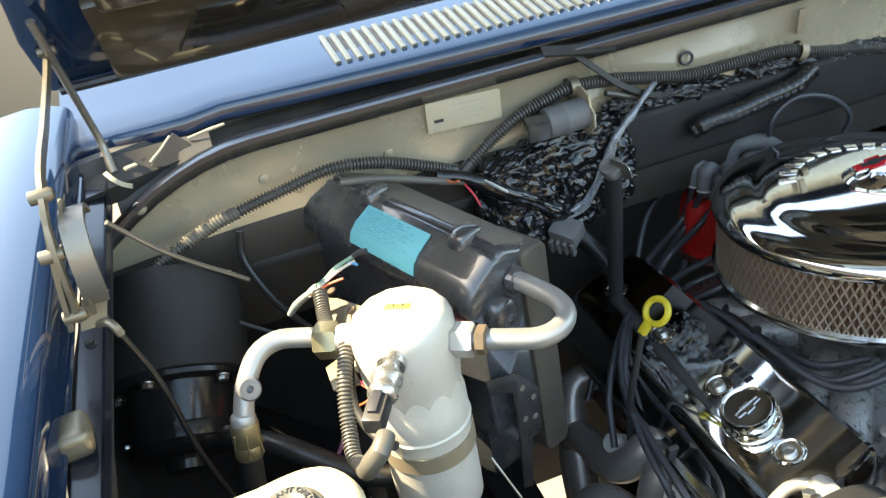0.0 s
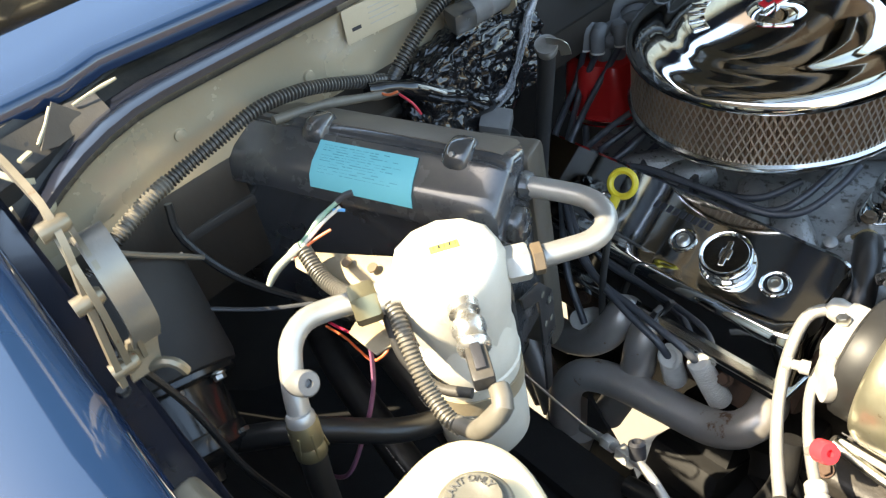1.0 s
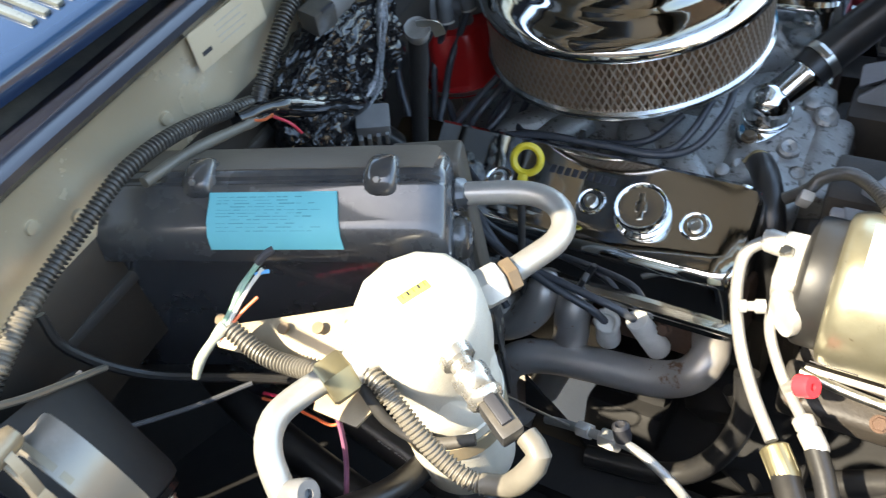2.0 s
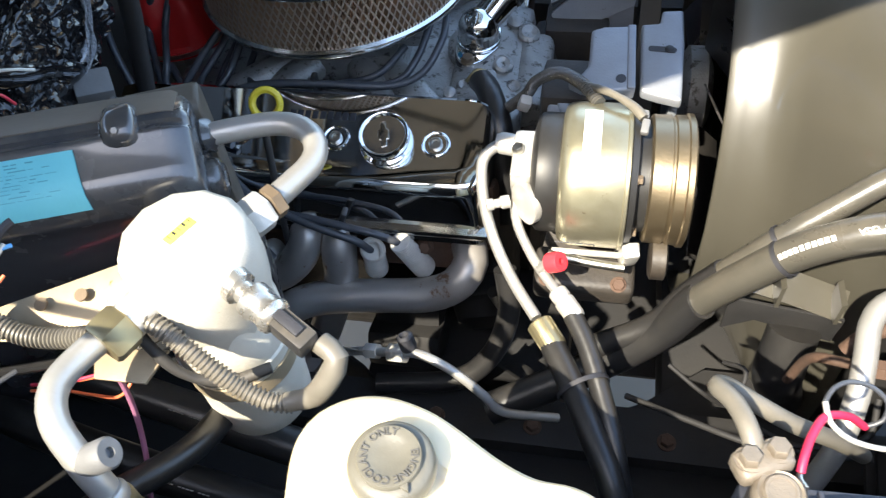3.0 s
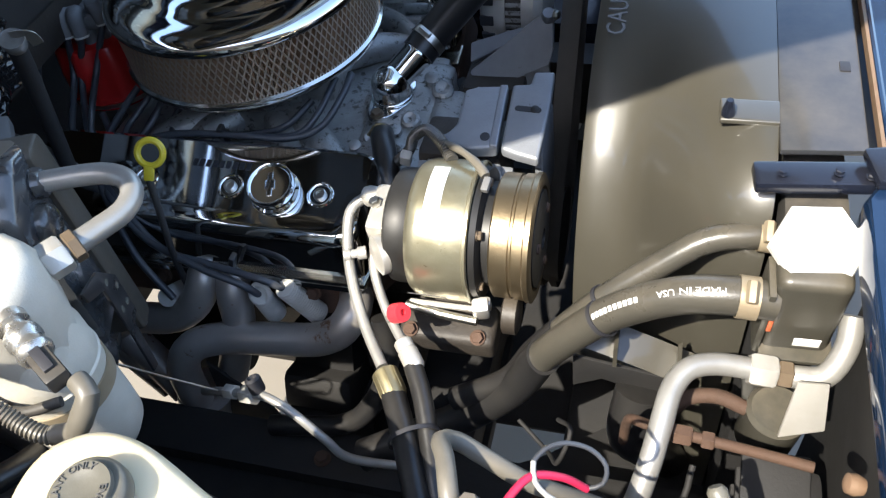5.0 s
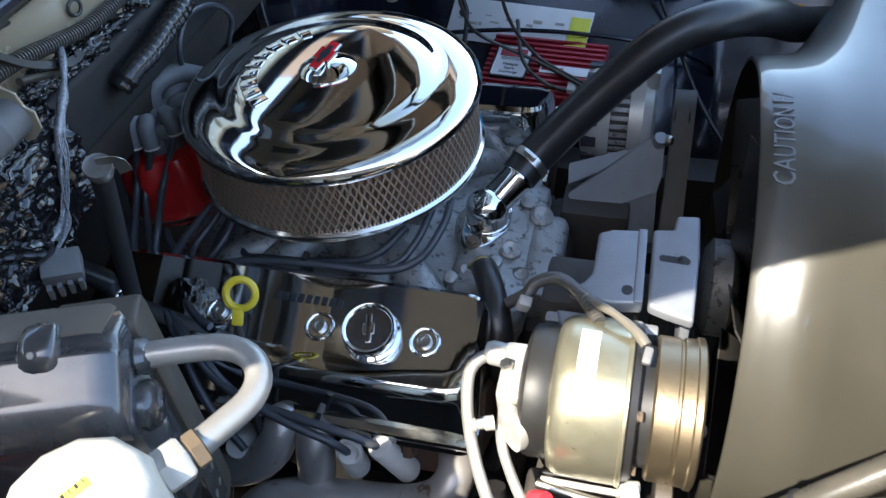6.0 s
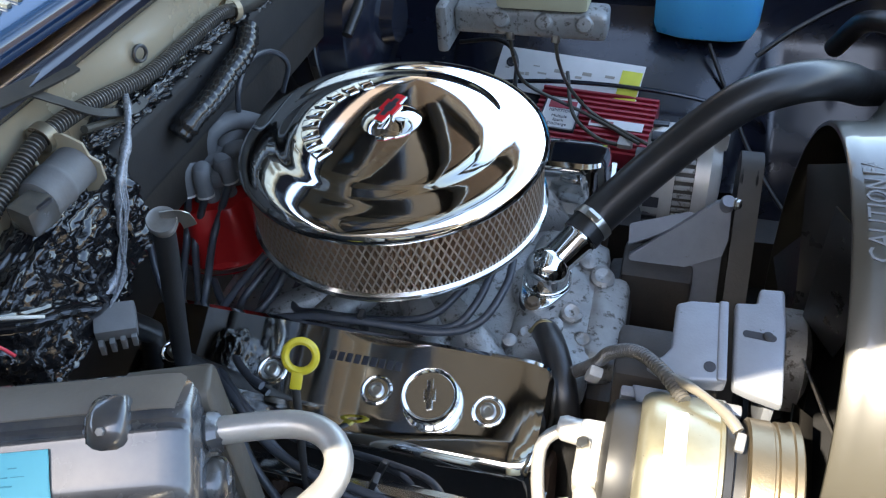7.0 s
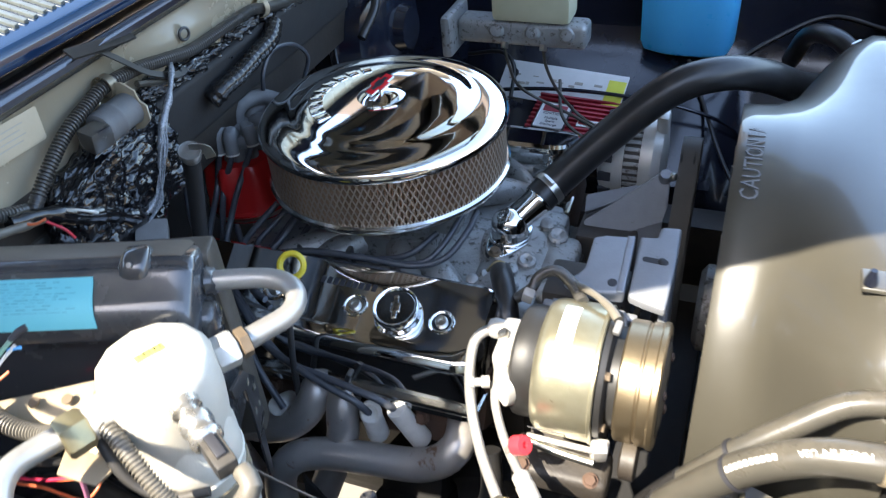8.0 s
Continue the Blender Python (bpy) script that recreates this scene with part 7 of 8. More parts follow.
def on_hose(path, start, along, across, lift, r):
    """A place on the camera side of a hose, by the way along it and across it."""
    i = min(len(path) - 2, max(1, int(start + along / 0.004)))
    frac = start + along / 0.004 - i
    c = path[i].lerp(path[i + 1], frac)
    way = (path[i + 1] - path[i - 1]).normalized()
    up = Vector((0, -0.45, 0.9))
    up = (up - way * up.dot(way)).normalized()
    side = way.cross(up)
    a = across / r
    return c + (up * math.cos(a) + side * math.sin(a)) * (r + lift)


for v in bm.verts:
    v.co = on_hose(path, 15, v.co.x * 1.0, -v.co.y, 0.0005 + v.co.z, 0.0165)
part("printing", bm, white_paint, heater)
for k in range(10):
    s0 = 0.040 + 0.0048 * k
    low = [on_hose(path, 15, s0 + dx, dy, 0.0002, 0.0165) for dx, dy in ((0, -0.0024), (0.0034, -0.0024), (0.0034, 0.0024), (0, 0.0024))]
    top = [on_hose(path, 15, s0 + dx, dy, 0.0006, 0.0165) for dx, dy in ((0, -0.0024), (0.0034, -0.0024), (0.0034, 0.0024), (0, 0.0024))]
    bm = bmesh.new()
    rings_mesh(bm, [low, top])
    part("printing_bar", bm, white_paint, heater)

# ---- black canister with a pale six-sided lid ----
can = thing("filter_canister", (0.69, -0.40, 1.0), "olive black plastic tank with a pale hexagonal lid", "canister")
part("body", rbox((0.680, -0.3885, 1.098), (0.056, 0.056, 0.105), 0.010, (6, 0, 2), 3), tank_plastic, can)
part("side_rib", rbox((0.650, -0.400, 1.09), (0.006, 0.040, 0.09), 0.002, (6, 0, 2)), tank_plastic, can)
part("bottom_flange", rbox((0.682, -0.398, 1.048), (0.060, 0.050, 0.006), 0.002, (6, 0, 2)), tank_plastic, can)
HX = Vector((0.04, -0.40, 0.91)).normalized()
part("lid", lathe([(0.034, 0), (0.0375, 0.003), (0.0375, 0.010), (0.0360, 0.013), (0.001, 0.0133)], (0.680, -0.382, 1.146), HX, 6), white_paint, can, angle=20)
part("mark", rbox(Vector((0.664, -0.372, 1.150)) + HX * 0.0134, (0.006, 0.009, 0.0005), 0, (23, -2, 10)), boot_grey, can)
part("label", rbox((0.687, -0.4200, 1.072), (0.021, 0.0012, 0.011), 0.0003, (6, 0, 2)), white_paint, can)
part("orange_stain", rbox((0.6555, -0.4185, 1.092), (0.004, 0.003, 0.026), 0.001, (6, 0, 2)), orange_wire, can)
part("lower_canister", lathe([(0.024, 0), (0.026, 0.004), (0.026, 0.055), (0.022, 0.06)], (0.672, -0.446, 0.955), (0.05, -0.1, 1), 28), tank_plastic, can)

# ---- pale pipe to the condenser, brown pipe, small plumbing ----
cond = thing("condenser_pipe", (0.6, -0.5, 0.95), "bare aluminium pipe bent down beside the radiator", "pipe", group="refrigerant pipes")
part("pipe", tube([(0.680, -0.436, 1.045), (0.650, -0.438, 1.050), (0.618, -0.442, 1.056), (0.596, -0.452, 1.058), (0.584, -0.470, 1.053), (0.578, -0.500, 1.045), (0.572, -0.530, 1.030), (0.562, -0.560, 1.000), (0.545, -0.585, 0.950)], 0.0098, 18, 0.006), pipe_aluminium, cond)
part("union_nut", nut((0.645, -0.438, 1.050), (1, 0.02, -0.1), 0.026, 0.022), bright_aluminium, cond)
part("union_collar", nut((0.668, -0.437, 1.047), (1, 0.02, -0.1), 0.021, 0.012), rusty_clamp, cond)
part("flare_plate", plate([(-0.020, -0.030), (0.016, -0.022), (0.014, 0.024), (-0.010, 0.026)], 0.003, Matrix.Translation((0.690, -0.468, 1.050)) @ pose(0, 0, 0, 68, 0, 8), 0.001), bright_aluminium, cond)
part("elbow", tube([(0.68, -0.437, 1.045), (0.705, -0.436, 1.05), (0.718, -0.42, 1.07), (0.72, -0.40, 1.09)], 0.010, 16, 0.006), pipe_aluminium, cond)

brown = thing("liquid_pipe", (0.6, -0.49, 0.98), "rust-brown thin pipe with a hexagon union", "pipe", group="refrigerant pipes")
part("pipe", tube([(0.700, -0.505, 1.020), (0.650, -0.500, 1.022), (0.600, -0.497, 1.026), (0.570, -0.490, 1.020), (0.555, -0.478, 1.005), (0.550, -0.468, 0.980), (0.548, -0.46, 0.93)], 0.0048, 14, 0.006), rust_iron, brown)
part("union", nut((0.588, -0.497, 1.026), (1, -0.05, 0), 0.016, 0.016), rust_iron, brown)
part("end_nut", nut((0.612, -0.498, 1.025), (1, -0.05, 0), 0.014, 0.010), rust_iron, brown)
solo("brown_hose_elbow", tube([(0.585, -0.455, 0.985), (0.600, -0.448, 1.005), (0.625, -0.445, 1.010), (0.65, -0.45, 1.005)], 0.007, 14, 0.006), rust_iron, "rusty brown pipe elbow by the radiator", "pipe", group="refrigerant pipes")
solo("lower_radiator_hose", tube([(0.60, -0.36, 0.72), (0.57, -0.40, 0.82), (0.555, -0.42, 0.88), (0.56, -0.40, 0.93)], 0.026, 20, 0.012), rubber, "thick black lower radiator hose", "hose", group="coolant hoses")
for pts, r in (([(0.44, -0.44, 0.90), (0.475, -0.47, 0.90), (0.49, -0.50, 0.94), (0.50, -0.48, 0.97), (0.485, -0.46, 0.95)], 0.004), ([(0.40, -0.46, 0.86), (0.46, -0.49, 0.88), (0.53, -0.52, 0.90), (0.62, -0.53, 0.92)], 0.006), ([(0.52, -0.50, 0.90), (0.555, -0.53, 0.93), (0.60, -0.53, 0.96), (0.61, -0.50, 0.98)], 0.005), ([(0.60, -0.62, 1.02), (0.63, -0.60, 1.06), (0.66, -0.60, 1.03), (0.69, -0.61, 0.99), (0.73, -0.60, 1.0)], 0.004), ([(0.60, -0.64, 0.99), (0.64, -0.62, 1.02), (0.67, -0.63, 1.0), (0.72, -0.62, 0.97)], 0.004)):
    solo("plain_wire", tube(pts, r * 0.6, 10, 0.008), greasy_shade_black, "dull black wire in the shade by the radiator", "wire", group="dark wires")
grille = thing("grille_duct", (0.70, -0.55, 0.80), "ribbed black plastic duct behind the core support", "duct")
for k in range(6):
    part("fin", rbox((0.675, -0.520, 0.99 - 0.035 * k), (0.055, 0.07, 0.008), 0.002, (18, 0, 0)), greasy_shade_black, grille)
part("shell", rbox((0.695, -0.535, 0.88), (0.04, 0.09, 0.22), 0.01), greasy_shade_black, grille)
sensor = thing("coolant_sensor", (0.62, -0.60, 1.03), "tan sensor stem with a yellow tip", "sensor")
part("stem", tube([(0.640, -0.645, 1.06), (0.628, -0.612, 1.10), (0.617, -0.592, 1.118)], 0.0062, 14, 0.006), cap_grey, sensor)
part("tip", lathe([(0.0072, 0), (0.0072, 0.008), (0.005, 0.011)], (0.618, -0.594, 1.116), (-0.3, 0.5, 0.4), 16), cap_grey, sensor)
part("yellow_band", lathe([(0.003, 0), (0.003, 0.007)], (0.612, -0.600, 1.112), (0.9, -0.3, -0.1), 12), yellow_plastic, sensor)

# ---- battery with its clamp and leads ----
bat = thing("battery", (0.53, -0.75, 0.98), "black battery with a corroded lead terminal clamp", "battery")
part("case", rbox((0.540, -0.760, 1.070), (0.185, 0.190, 0.175), 0.006, (0, 0, 2)), battery_blue, bat)
part("lid", rbox((0.540, -0.765, 1.160), (0.190, 0.190, 0.016), 0.005, (0, 0, 2)), battery_blue, bat)
cover = part("vent_cover", plate([(0.468, -0.692), (0.476, -0.685), (0.500, -0.681), (0.540, -0.679), (0.600, -0.684), (0.630, -0.690), (0.632, -0.852), (0.466, -0.852)], 0.012, Matrix.Translation((0, 0, 1.168)), 0.003, 3), satin_black, bat)
for k in range(5):
    part("cover_rib", rbox((0.486 + 0.026 * k, -0.688 - 0.0006 * k * k, 1.1815), (0.0030, 0.016, 0.005), 0.001, (0, 0, 8 - 4 * k)), battery_blue, cover)
part("cover_ridge", tube([(0.474, -0.700, 1.1815), (0.50, -0.6965, 1.1825), (0.54, -0.695, 1.1825), (0.58, -0.699, 1.1825), (0.622, -0.706, 1.1815)], 0.0022, 8, 0.006), satin_black, cover)
post = part("terminal", lathe([(0.010, 0), (0.009, 0.02)], (0.463, -0.684, 1.166), (0, 0, 1), 20), lead, bat)
clamp = part("terminal_clamp", rbox((0.4545, -0.664, 1.178), (0.036, 0.020, 0.016), 0.006, (0, 0, 26), 3), lead, bat)
part("clamp_ring", lathe([(0.0140, 0), (0.0160, 0.004), (0.0155, 0.011), (0.0135, 0.014), (0.0112, 0.0125)], (0.463, -0.684, 1.170), (0, 0, 1), 28), lead, clamp)
for p in ((0.4460, -0.6665, 1.1835), (0.4630, -0.6585, 1.1835)):
    part("clamp_bolt", nut(p, (0.0, 0.15, 1), 0.0120, 0.008), lead, clamp)
    part("washer", lathe([(0.0092, 0), (0.0092, 0.002)], Vector(p) - Vector((0, 0, 0.001)), (0, 0.15, 1), 20), lead, clamp)
part("clamp_dial", lathe([(0.0105, 0), (0.0108, 0.0015), (0.0098, 0.003), (0.0080, 0.003), (0.0068, 0.001), (0.0001, 0.001)], (0.463, -0.684, 1.1835), (0, 0, 1), 28), lead, clamp)
part("dial_mark", rbox((0.463, -0.684, 1.1848), (0.010, 0.0016, 0.001), 0.0003, (0, 0, 60)), clutch_dark, clamp)
part("side_lug", plate([(0.450, -0.672), (0.470, -0.668), (0.466, -0.705), (0.452, -0.735), (0.428, -0.735), (0.436, -0.705)], 0.014, Matrix.Translation((0, 0, 1.160)), 0.005, 3), clutch_dark, bat)
solo("ground_cable", tube([(0.455, -0.672, 1.168), (0.448, -0.650, 1.184), (0.440, -0.628, 1.182), (0.432, -0.612, 1.172), (0.440, -0.604, 1.160), (0.460, -0.606, 1.146), (0.490, -0.610, 1.128), (0.53, -0.60, 1.09), (0.57, -0.58, 1.03)], 0.0066, 16, 0.006), loom_grey, "grey battery cable bent over the terminal", "cable", group="battery cables")
solo("positive_lead", tube([(0.479, -0.664, 1.170), (0.481, -0.655, 1.174), (0.487, -0.640, 1.176), (0.497, -0.626, 1.174), (0.515, -0.618, 1.162), (0.530, -0.615, 1.145)], 0.0028, 10, 0.004), crimson_lead, "short red insulated lead by the battery", "cable", group="battery cables")
solo("bare_strands", tube([(0.479, -0.664, 1.170), (0.478, -0.668, 1.170), (0.480, -0.675, 1.171)], 0.0030, 8, 0.002, wobble=0.8), steel, "frayed bare wire strands on the battery", "wire", group="thin wires")
solo("dark_loop", tube([(0.530, -0.615, 1.145), (0.540, -0.612, 1.150), (0.541, -0.604, 1.160), (0.530, -0.598, 1.168), (0.514, -0.600, 1.175), (0.502, -0.608, 1.178), (0.496, -0.618, 1.178)], 0.0017, 10, 0.004), wire_jacket, "dark thin wire looped behind the battery", "wire", group="thin wires")
solo("white_lead", tube([(0.496, -0.618, 1.178), (0.499, -0.630, 1.174), (0.512, -0.636, 1.166), (0.535, -0.634, 1.154), (0.560, -0.625, 1.140), (0.590, -0.622, 1.130), (0.615, -0.640, 1.12), (0.645, -0.672, 1.11)], 0.0019, 10, 0.005), grey_lead, "long pale grey wire running past the battery", "wire", group="thin wires")

# small refrigerant valve by the accumulator
valve = thing("liquid_line_valve", (0.17, -0.49, 0.93), "small aluminium line with a black capped valve", "valve")
part("line", tube([(0.085, -0.470, 0.905), (0.120, -0.478, 0.928), (0.160, -0.488, 0.950), (0.190, -0.494, 0.962), (0.225, -0.505, 0.955), (0.255, -0.514, 0.930), (0.275, -0.515, 0.90), (0.33, -0.50, 0.87)], 0.0048, 14, 0.006), pipe_aluminium, valve)
part("body", nut((0.156, -0.487, 0.948), (0.9, -0.2, 0.35), 0.018, 0.020), bright_aluminium, valve)
part("left_nut", nut((0.128, -0.480, 0.934), (0.9, -0.2, 0.4), 0.015, 0.016), bright_aluminium, valve)
part("valve_cap", lathe([(0.008, 0), (0.0085, 0.002), (0.0085, 0.016), (0.005, 0.018), (0.004, 0.014), (0.0001, 0.014)], (0.178, -0.488, 0.962), (-0.25, 0.25, 0.9), 20), ink, valve)
part("stay_rod", tube([(0.060, -0.52, 1.03), (0.085, -0.50, 0.98), (0.118, -0.482, 0.935)], 0.0014, 8, 0.01), steel, valve)

# ---- loom along the firewall, wrapped wiring, heater box wrap ----
def loom(name, pts, r, mat, label):
    own = thing(name, pts[0], label, "wire loom", group="wire looms")
    part("conduit", tube(pts, r, 14, ribs=(0.0042, 0.0026)), mat, own)
    for a, b in ((0, 1), (-1, -2)):
        p, q = Vector(pts[a]), Vector(pts[b])
        part("tape_wrap", tube([p, p.lerp(q, 0.25), p.lerp(q, 0.5)], r * 1.05, 12, 0.005, wobble=0.2), rubber, own)
    return own


loom("firewall_loom", [(-0.140, -0.86, 1.205), (-0.148, -0.825, 1.232), (-0.162, -0.780, 1.252), (-0.176, -0.735, 1.265), (-0.188, -0.685, 1.2725), (-0.192, -0.635, 1.280), (-0.195, -0.585, 1.287), (-0.198, -0.54, 1.281), (-0.203, -0.50, 1.267), (-0.206, -0.46, 1.249), (-0.206, -0.430, 1.236)], 0.0062, loom_plastic, "black corrugated wiring loom along the firewall")
loom("firewall_loom", [(-0.203, -0.425, 1.232), (-0.205, -0.399, 1.250), (-0.206, -0.377, 1.264), (-0.208, -0.342, 1.281), (-0.210, -0.302, 1.291), (-0.212, -0.266, 1.297), (-0.215, -0.209, 1.291), (-0.217, -0.156, 1.279), (-0.217, -0.101, 1.268), (-0.217, -0.026, 1.266), (-0.217, 0.044, 1.264), (-0.215, 0.087, 1.252), (-0.215, 0.146, 1.240), (-0.215, 0.231, 1.224), (-0.215, 0.32, 1.215)], 0.0070, loom_plastic, "black corrugated wiring loom along the firewall")
solo("loom_sleeve", tube([(-0.170, -0.757, 1.2595), (-0.180, -0.720, 1.2685), (-0.186, -0.695, 1.2715)], 0.0074, 14, ribs=(0.0042, 0.0018)), loom_grey, "sun-bleached sleeve over the loom", "wire loom", group="wire looms")
solo("taped_harness", tube([(-0.198, -0.46, 1.24), (-0.190, -0.42, 1.226), (-0.186, -0.385, 1.200), (-0.186, -0.35, 1.178), (-0.188, -0.325, 1.156), (-0.190, -0.303, 1.140)], 0.011, 14, 0.006, wobble=0.45), crumpled_plastic, "wiring harness wrapped in shiny black tape", "wire harness", group="harnesses")
bundle = thing("taped_harness", (-0.19, -0.24, 1.14), "thin wires bundled in silvery shrivelled tape", "wire harness", group="harnesses")
BUNDLE = [(-0.214, -0.150, 1.272), (-0.198, -0.172, 1.268), (-0.190, -0.195, 1.252), (-0.188, -0.227, 1.223), (-0.188, -0.242, 1.198), (-0.188, -0.255, 1.170), (-0.188, -0.275, 1.150), (-0.190, -0.303, 1.140)]
part("tape_wrap", tube(BUNDLE, 0.0036, 10, 0.004, wobble=0.9), silver_tape, bundle)
dice = random.Random(31)
for k in range(5):
    pts = [Vector(p) + Vector((0.003 + 0.003 * dice.random(), dice.uniform(-0.008, 0.008), dice.uniform(-0.003, 0.003))) * (0.3 + 0.22 * i) for i, p in enumerate(BUNDLE[1:])]
    part("strand", tube(pts, 0.0011, 6, 0.006, wobble=0.3), silver_tape, bundle)
solo("firewall_wire", tube([(-0.190, -0.575, 1.270), (-0.190, -0.520, 1.258), (-0.190, -0.470, 1.240), (-0.188, -0.430, 1.228), (-0.190, -0.405, 1.226)], 0.0052, 10, 0.006, wobble=0.4), loom_grey, "pale taped wires below the loom", "wire", group="thin wires")
for pts, mat in (([(-0.185, -0.43, 1.225), (-0.170, -0.425, 1.215), (-0.166, -0.42, 1.200)], red_wire), ([(-0.20, -0.455, 1.24), (-0.180, -0.448, 1.235), (-0.170, -0.44, 1.238)], orange_wire), ([(-0.190, -0.41, 1.225), (-0.170, -0.40, 1.222), (-0.160, -0.385, 1.21)], white_wire)):
    solo("splice_wire", tube(pts, 0.0015, 8, 0.004), mat, "short spliced wire end on the harness", "wire", group="thin wires")
solo("harness_connector", rbox((-0.178, -0.308, 1.122), (0.038, 0.030, 0.024), 0.003, (25, 10, 35)), boot_grey, "grey multi-pin connector hanging from the harness", "connector", group="connectors")
for k in range(4):
    solo("connector_pin_sleeve", rbox((-0.188 + 0.008 * k, -0.326 + 0.006 * k, 1.102), (0.005, 0.008, 0.024), 0.001, (25, 10, 35)), boot_grey, "grey sleeve of a connector pin", "connector", group="connectors")
for pts in ([(-0.228, -0.232, 1.243), (-0.222, -0.200, 1.244), (-0.226, -0.15, 1.248), (-0.228, -0.10, 1.25)], [(-0.205, -0.225, 1.28), (-0.215, -0.15, 1.25), (-0.225, -0.08, 1.243)]):
    solo("white_taped_wire", tube(pts, 0.004, 8, 0.006), hose_rubber, "grey wire clipped below the loom", "wire", group="thin wires")
for y, z in ((0.07, 1.298),):
    clip = thing("loom_clip", (panel_line(y), y, z - 0.02), "small tan metal clip holding the loom", "clip", group="loom clips")
    part("strap", lathe([(0.0128, -0.005), (0.0140, -0.005), (0.0140, 0.005), (0.0128, 0.005)], (-0.216, y, z - 0.040), (0.1, 1, -0.25), 24, caps=False), bare_bracket, clip)
    part("tongue", rbox((-0.216, y, z), (0.004, 0.012, 0.034), 0.001, (0, 8, 0)), bare_bracket, clip)

# strut and strap that hold the loom to the cowl
strut = thing("loom_bracket", (-0.215, -0.25, 1.30), "bent tan sheet strut with a strap round the loom", "bracket")
part("strut", bar([(-0.212, -0.300, 1.350), (-0.209, -0.257, 1.342), (-0.207, -0.230, 1.338), (-0.207, -0.207, 1.335)], 0.016, 0.003, (0.5, 0, 0.85)), gusset_grey, strut)
part("tail", bar([(-0.208, -0.262, 1.340), (-0.205, -0.236, 1.315), (-0.205, -0.202, 1.284), (-0.206, -0.155, 1.258), (-0.210, -0.130, 1.256)], 0.009, 0.002, (0.7, 0, 0.7)), gusset_grey, strut)
part("strap", lathe([(0.0120, -0.006), (0.0134, -0.006), (0.0134, 0.006), (0.0120, 0.006)], (-0.2120, -0.266, 1.2965), (-0.05, 0.99, -0.05), 24, caps=False), hinge_steel, strut)
eye = [Vector((-0.224, -0.098, 1.288)) + 0.008 * Vector((0.2 * math.cos(2 * math.pi * k / 16), math.cos(2 * math.pi * k / 16), math.sin(2 * math.pi * k / 16))) for k in range(17)]
part("eyelet", tube(eye, 0.002, 8, 0.003), satin_black, strut)

# wiper motor stub with its bracket
wiper = thing("wiper_motor", (-0.20, -0.25, 1.20), "dull grey round motor on a pale bracket", "wiper motor")
part("motor", lathe([(0.0001, 0.0), (0.0150, 0.0), (0.0185, 0.002), (0.0195, 0.006), (0.0195, 0.022), (0.0206, 0.0235), (0.0206, 0.0260), (0.0195, 0.0275), (0.0195, 0.050), (0.0206, 0.053)], (-0.192, -0.316, 1.268), (0, 1, 0.02), 36), boot_grey, wiper)
part("plug_block", rbox((-0.186, -0.328, 1.268), (0.026, 0.030, 0.026), 0.005, (0, 8, -8)), loom_plastic, wiper)
part("plug_window", rbox((-0.174, -0.326, 1.274), (0.004, 0.016, 0.010), 0.001, (0, 8, -8)), ink, wiper)
part("bracket", plate([(-0.030, -0.026), (-0.006, -0.030), (0.018, -0.024), (0.030, -0.012), (0.031, 0.006), (0.023, 0.012), (0.021, 0.025), (0.006, 0.034), (-0.012, 0.032), (-0.030, 0.036)], 0.003, Matrix.Translation((-0.197, -0.262, 1.268)) @ pose(0, 0, 0, 90, 0, 6), 0.001), firewall_paint, wiper, "pale bent bracket")

# crumpled black wrap over the heater case
wrap = thing("heater_wrap", (-0.26, -0.26, 1.05), "crumpled shiny black plastic wrap over the heater case", "plastic wrap")
for at, size, turn, seed in (((-0.212, -0.300, 1.180), (0.050, 0.21, 0.13), (6, 0, 4), 1.3), ((-0.222, -0.115, 1.246), (0.018, 0.20, 0.022), (-6, 0, 2), 4.1), ((-0.222, 0.10, 1.240), (0.018, 0.22, 0.020), (-4, 0, -2), 7.7)):
    own = bmesh.new()
    bmesh.ops.create_cube(own, size=1)
    bmesh.ops.subdivide_edges(own, edges=own.edges[:], cuts=52, use_grid_fill=True)
    for v in own.verts:
        n = v.co.normalized() * 0.62
        v.co = v.co.lerp(n, 0.45)
    bmesh.ops.scale(own, vec=size, verts=own.verts)
    crumple(own, 0.008, 48, seed)
    crumple(own, 0.0030, 120, seed + 2)
    crumple(own, 0.0005, 330, seed + 5)
    bmesh.ops.transform(own, matrix=Matrix.Translation(at) @ pose(0, 0, 0, *turn), verts=own.verts)
    part("fold", own, crumpled_plastic, wrap, angle=55)

part("heater_case", rbox((-0.232, 0.06, 1.196), (0.035, 0.56, 0.085), 0.010, (0, 4, 0), 3), greasy_shade_black, wrap)

# sticker on the firewall with a plain dark mark and faint lines
sticker = thing("firewall_sticker", (-0.222, -0.405, 1.28), "cream paper sticker with faint print on the firewall", "sticker")
ST = Matrix.Translation((-0.2235, -0.4045, 1.3005)) @ pose(0, 0, 0, 90, 0, 90) @ pose(0, 0, 0, 0, 0, -3)
part("sheet", plate(round_rect(0.096, 0.038, 0.003), 0.0008, ST, 0.0002), paper, sticker)
part("mark", plate([(-0.006, -0.002), (0.006, -0.002), (0.006, 0.002), (-0.006, 0.002)], 0.0003, ST @ Matrix.Translation((-0.033, -0.005, 0.0009))), ink, sticker)
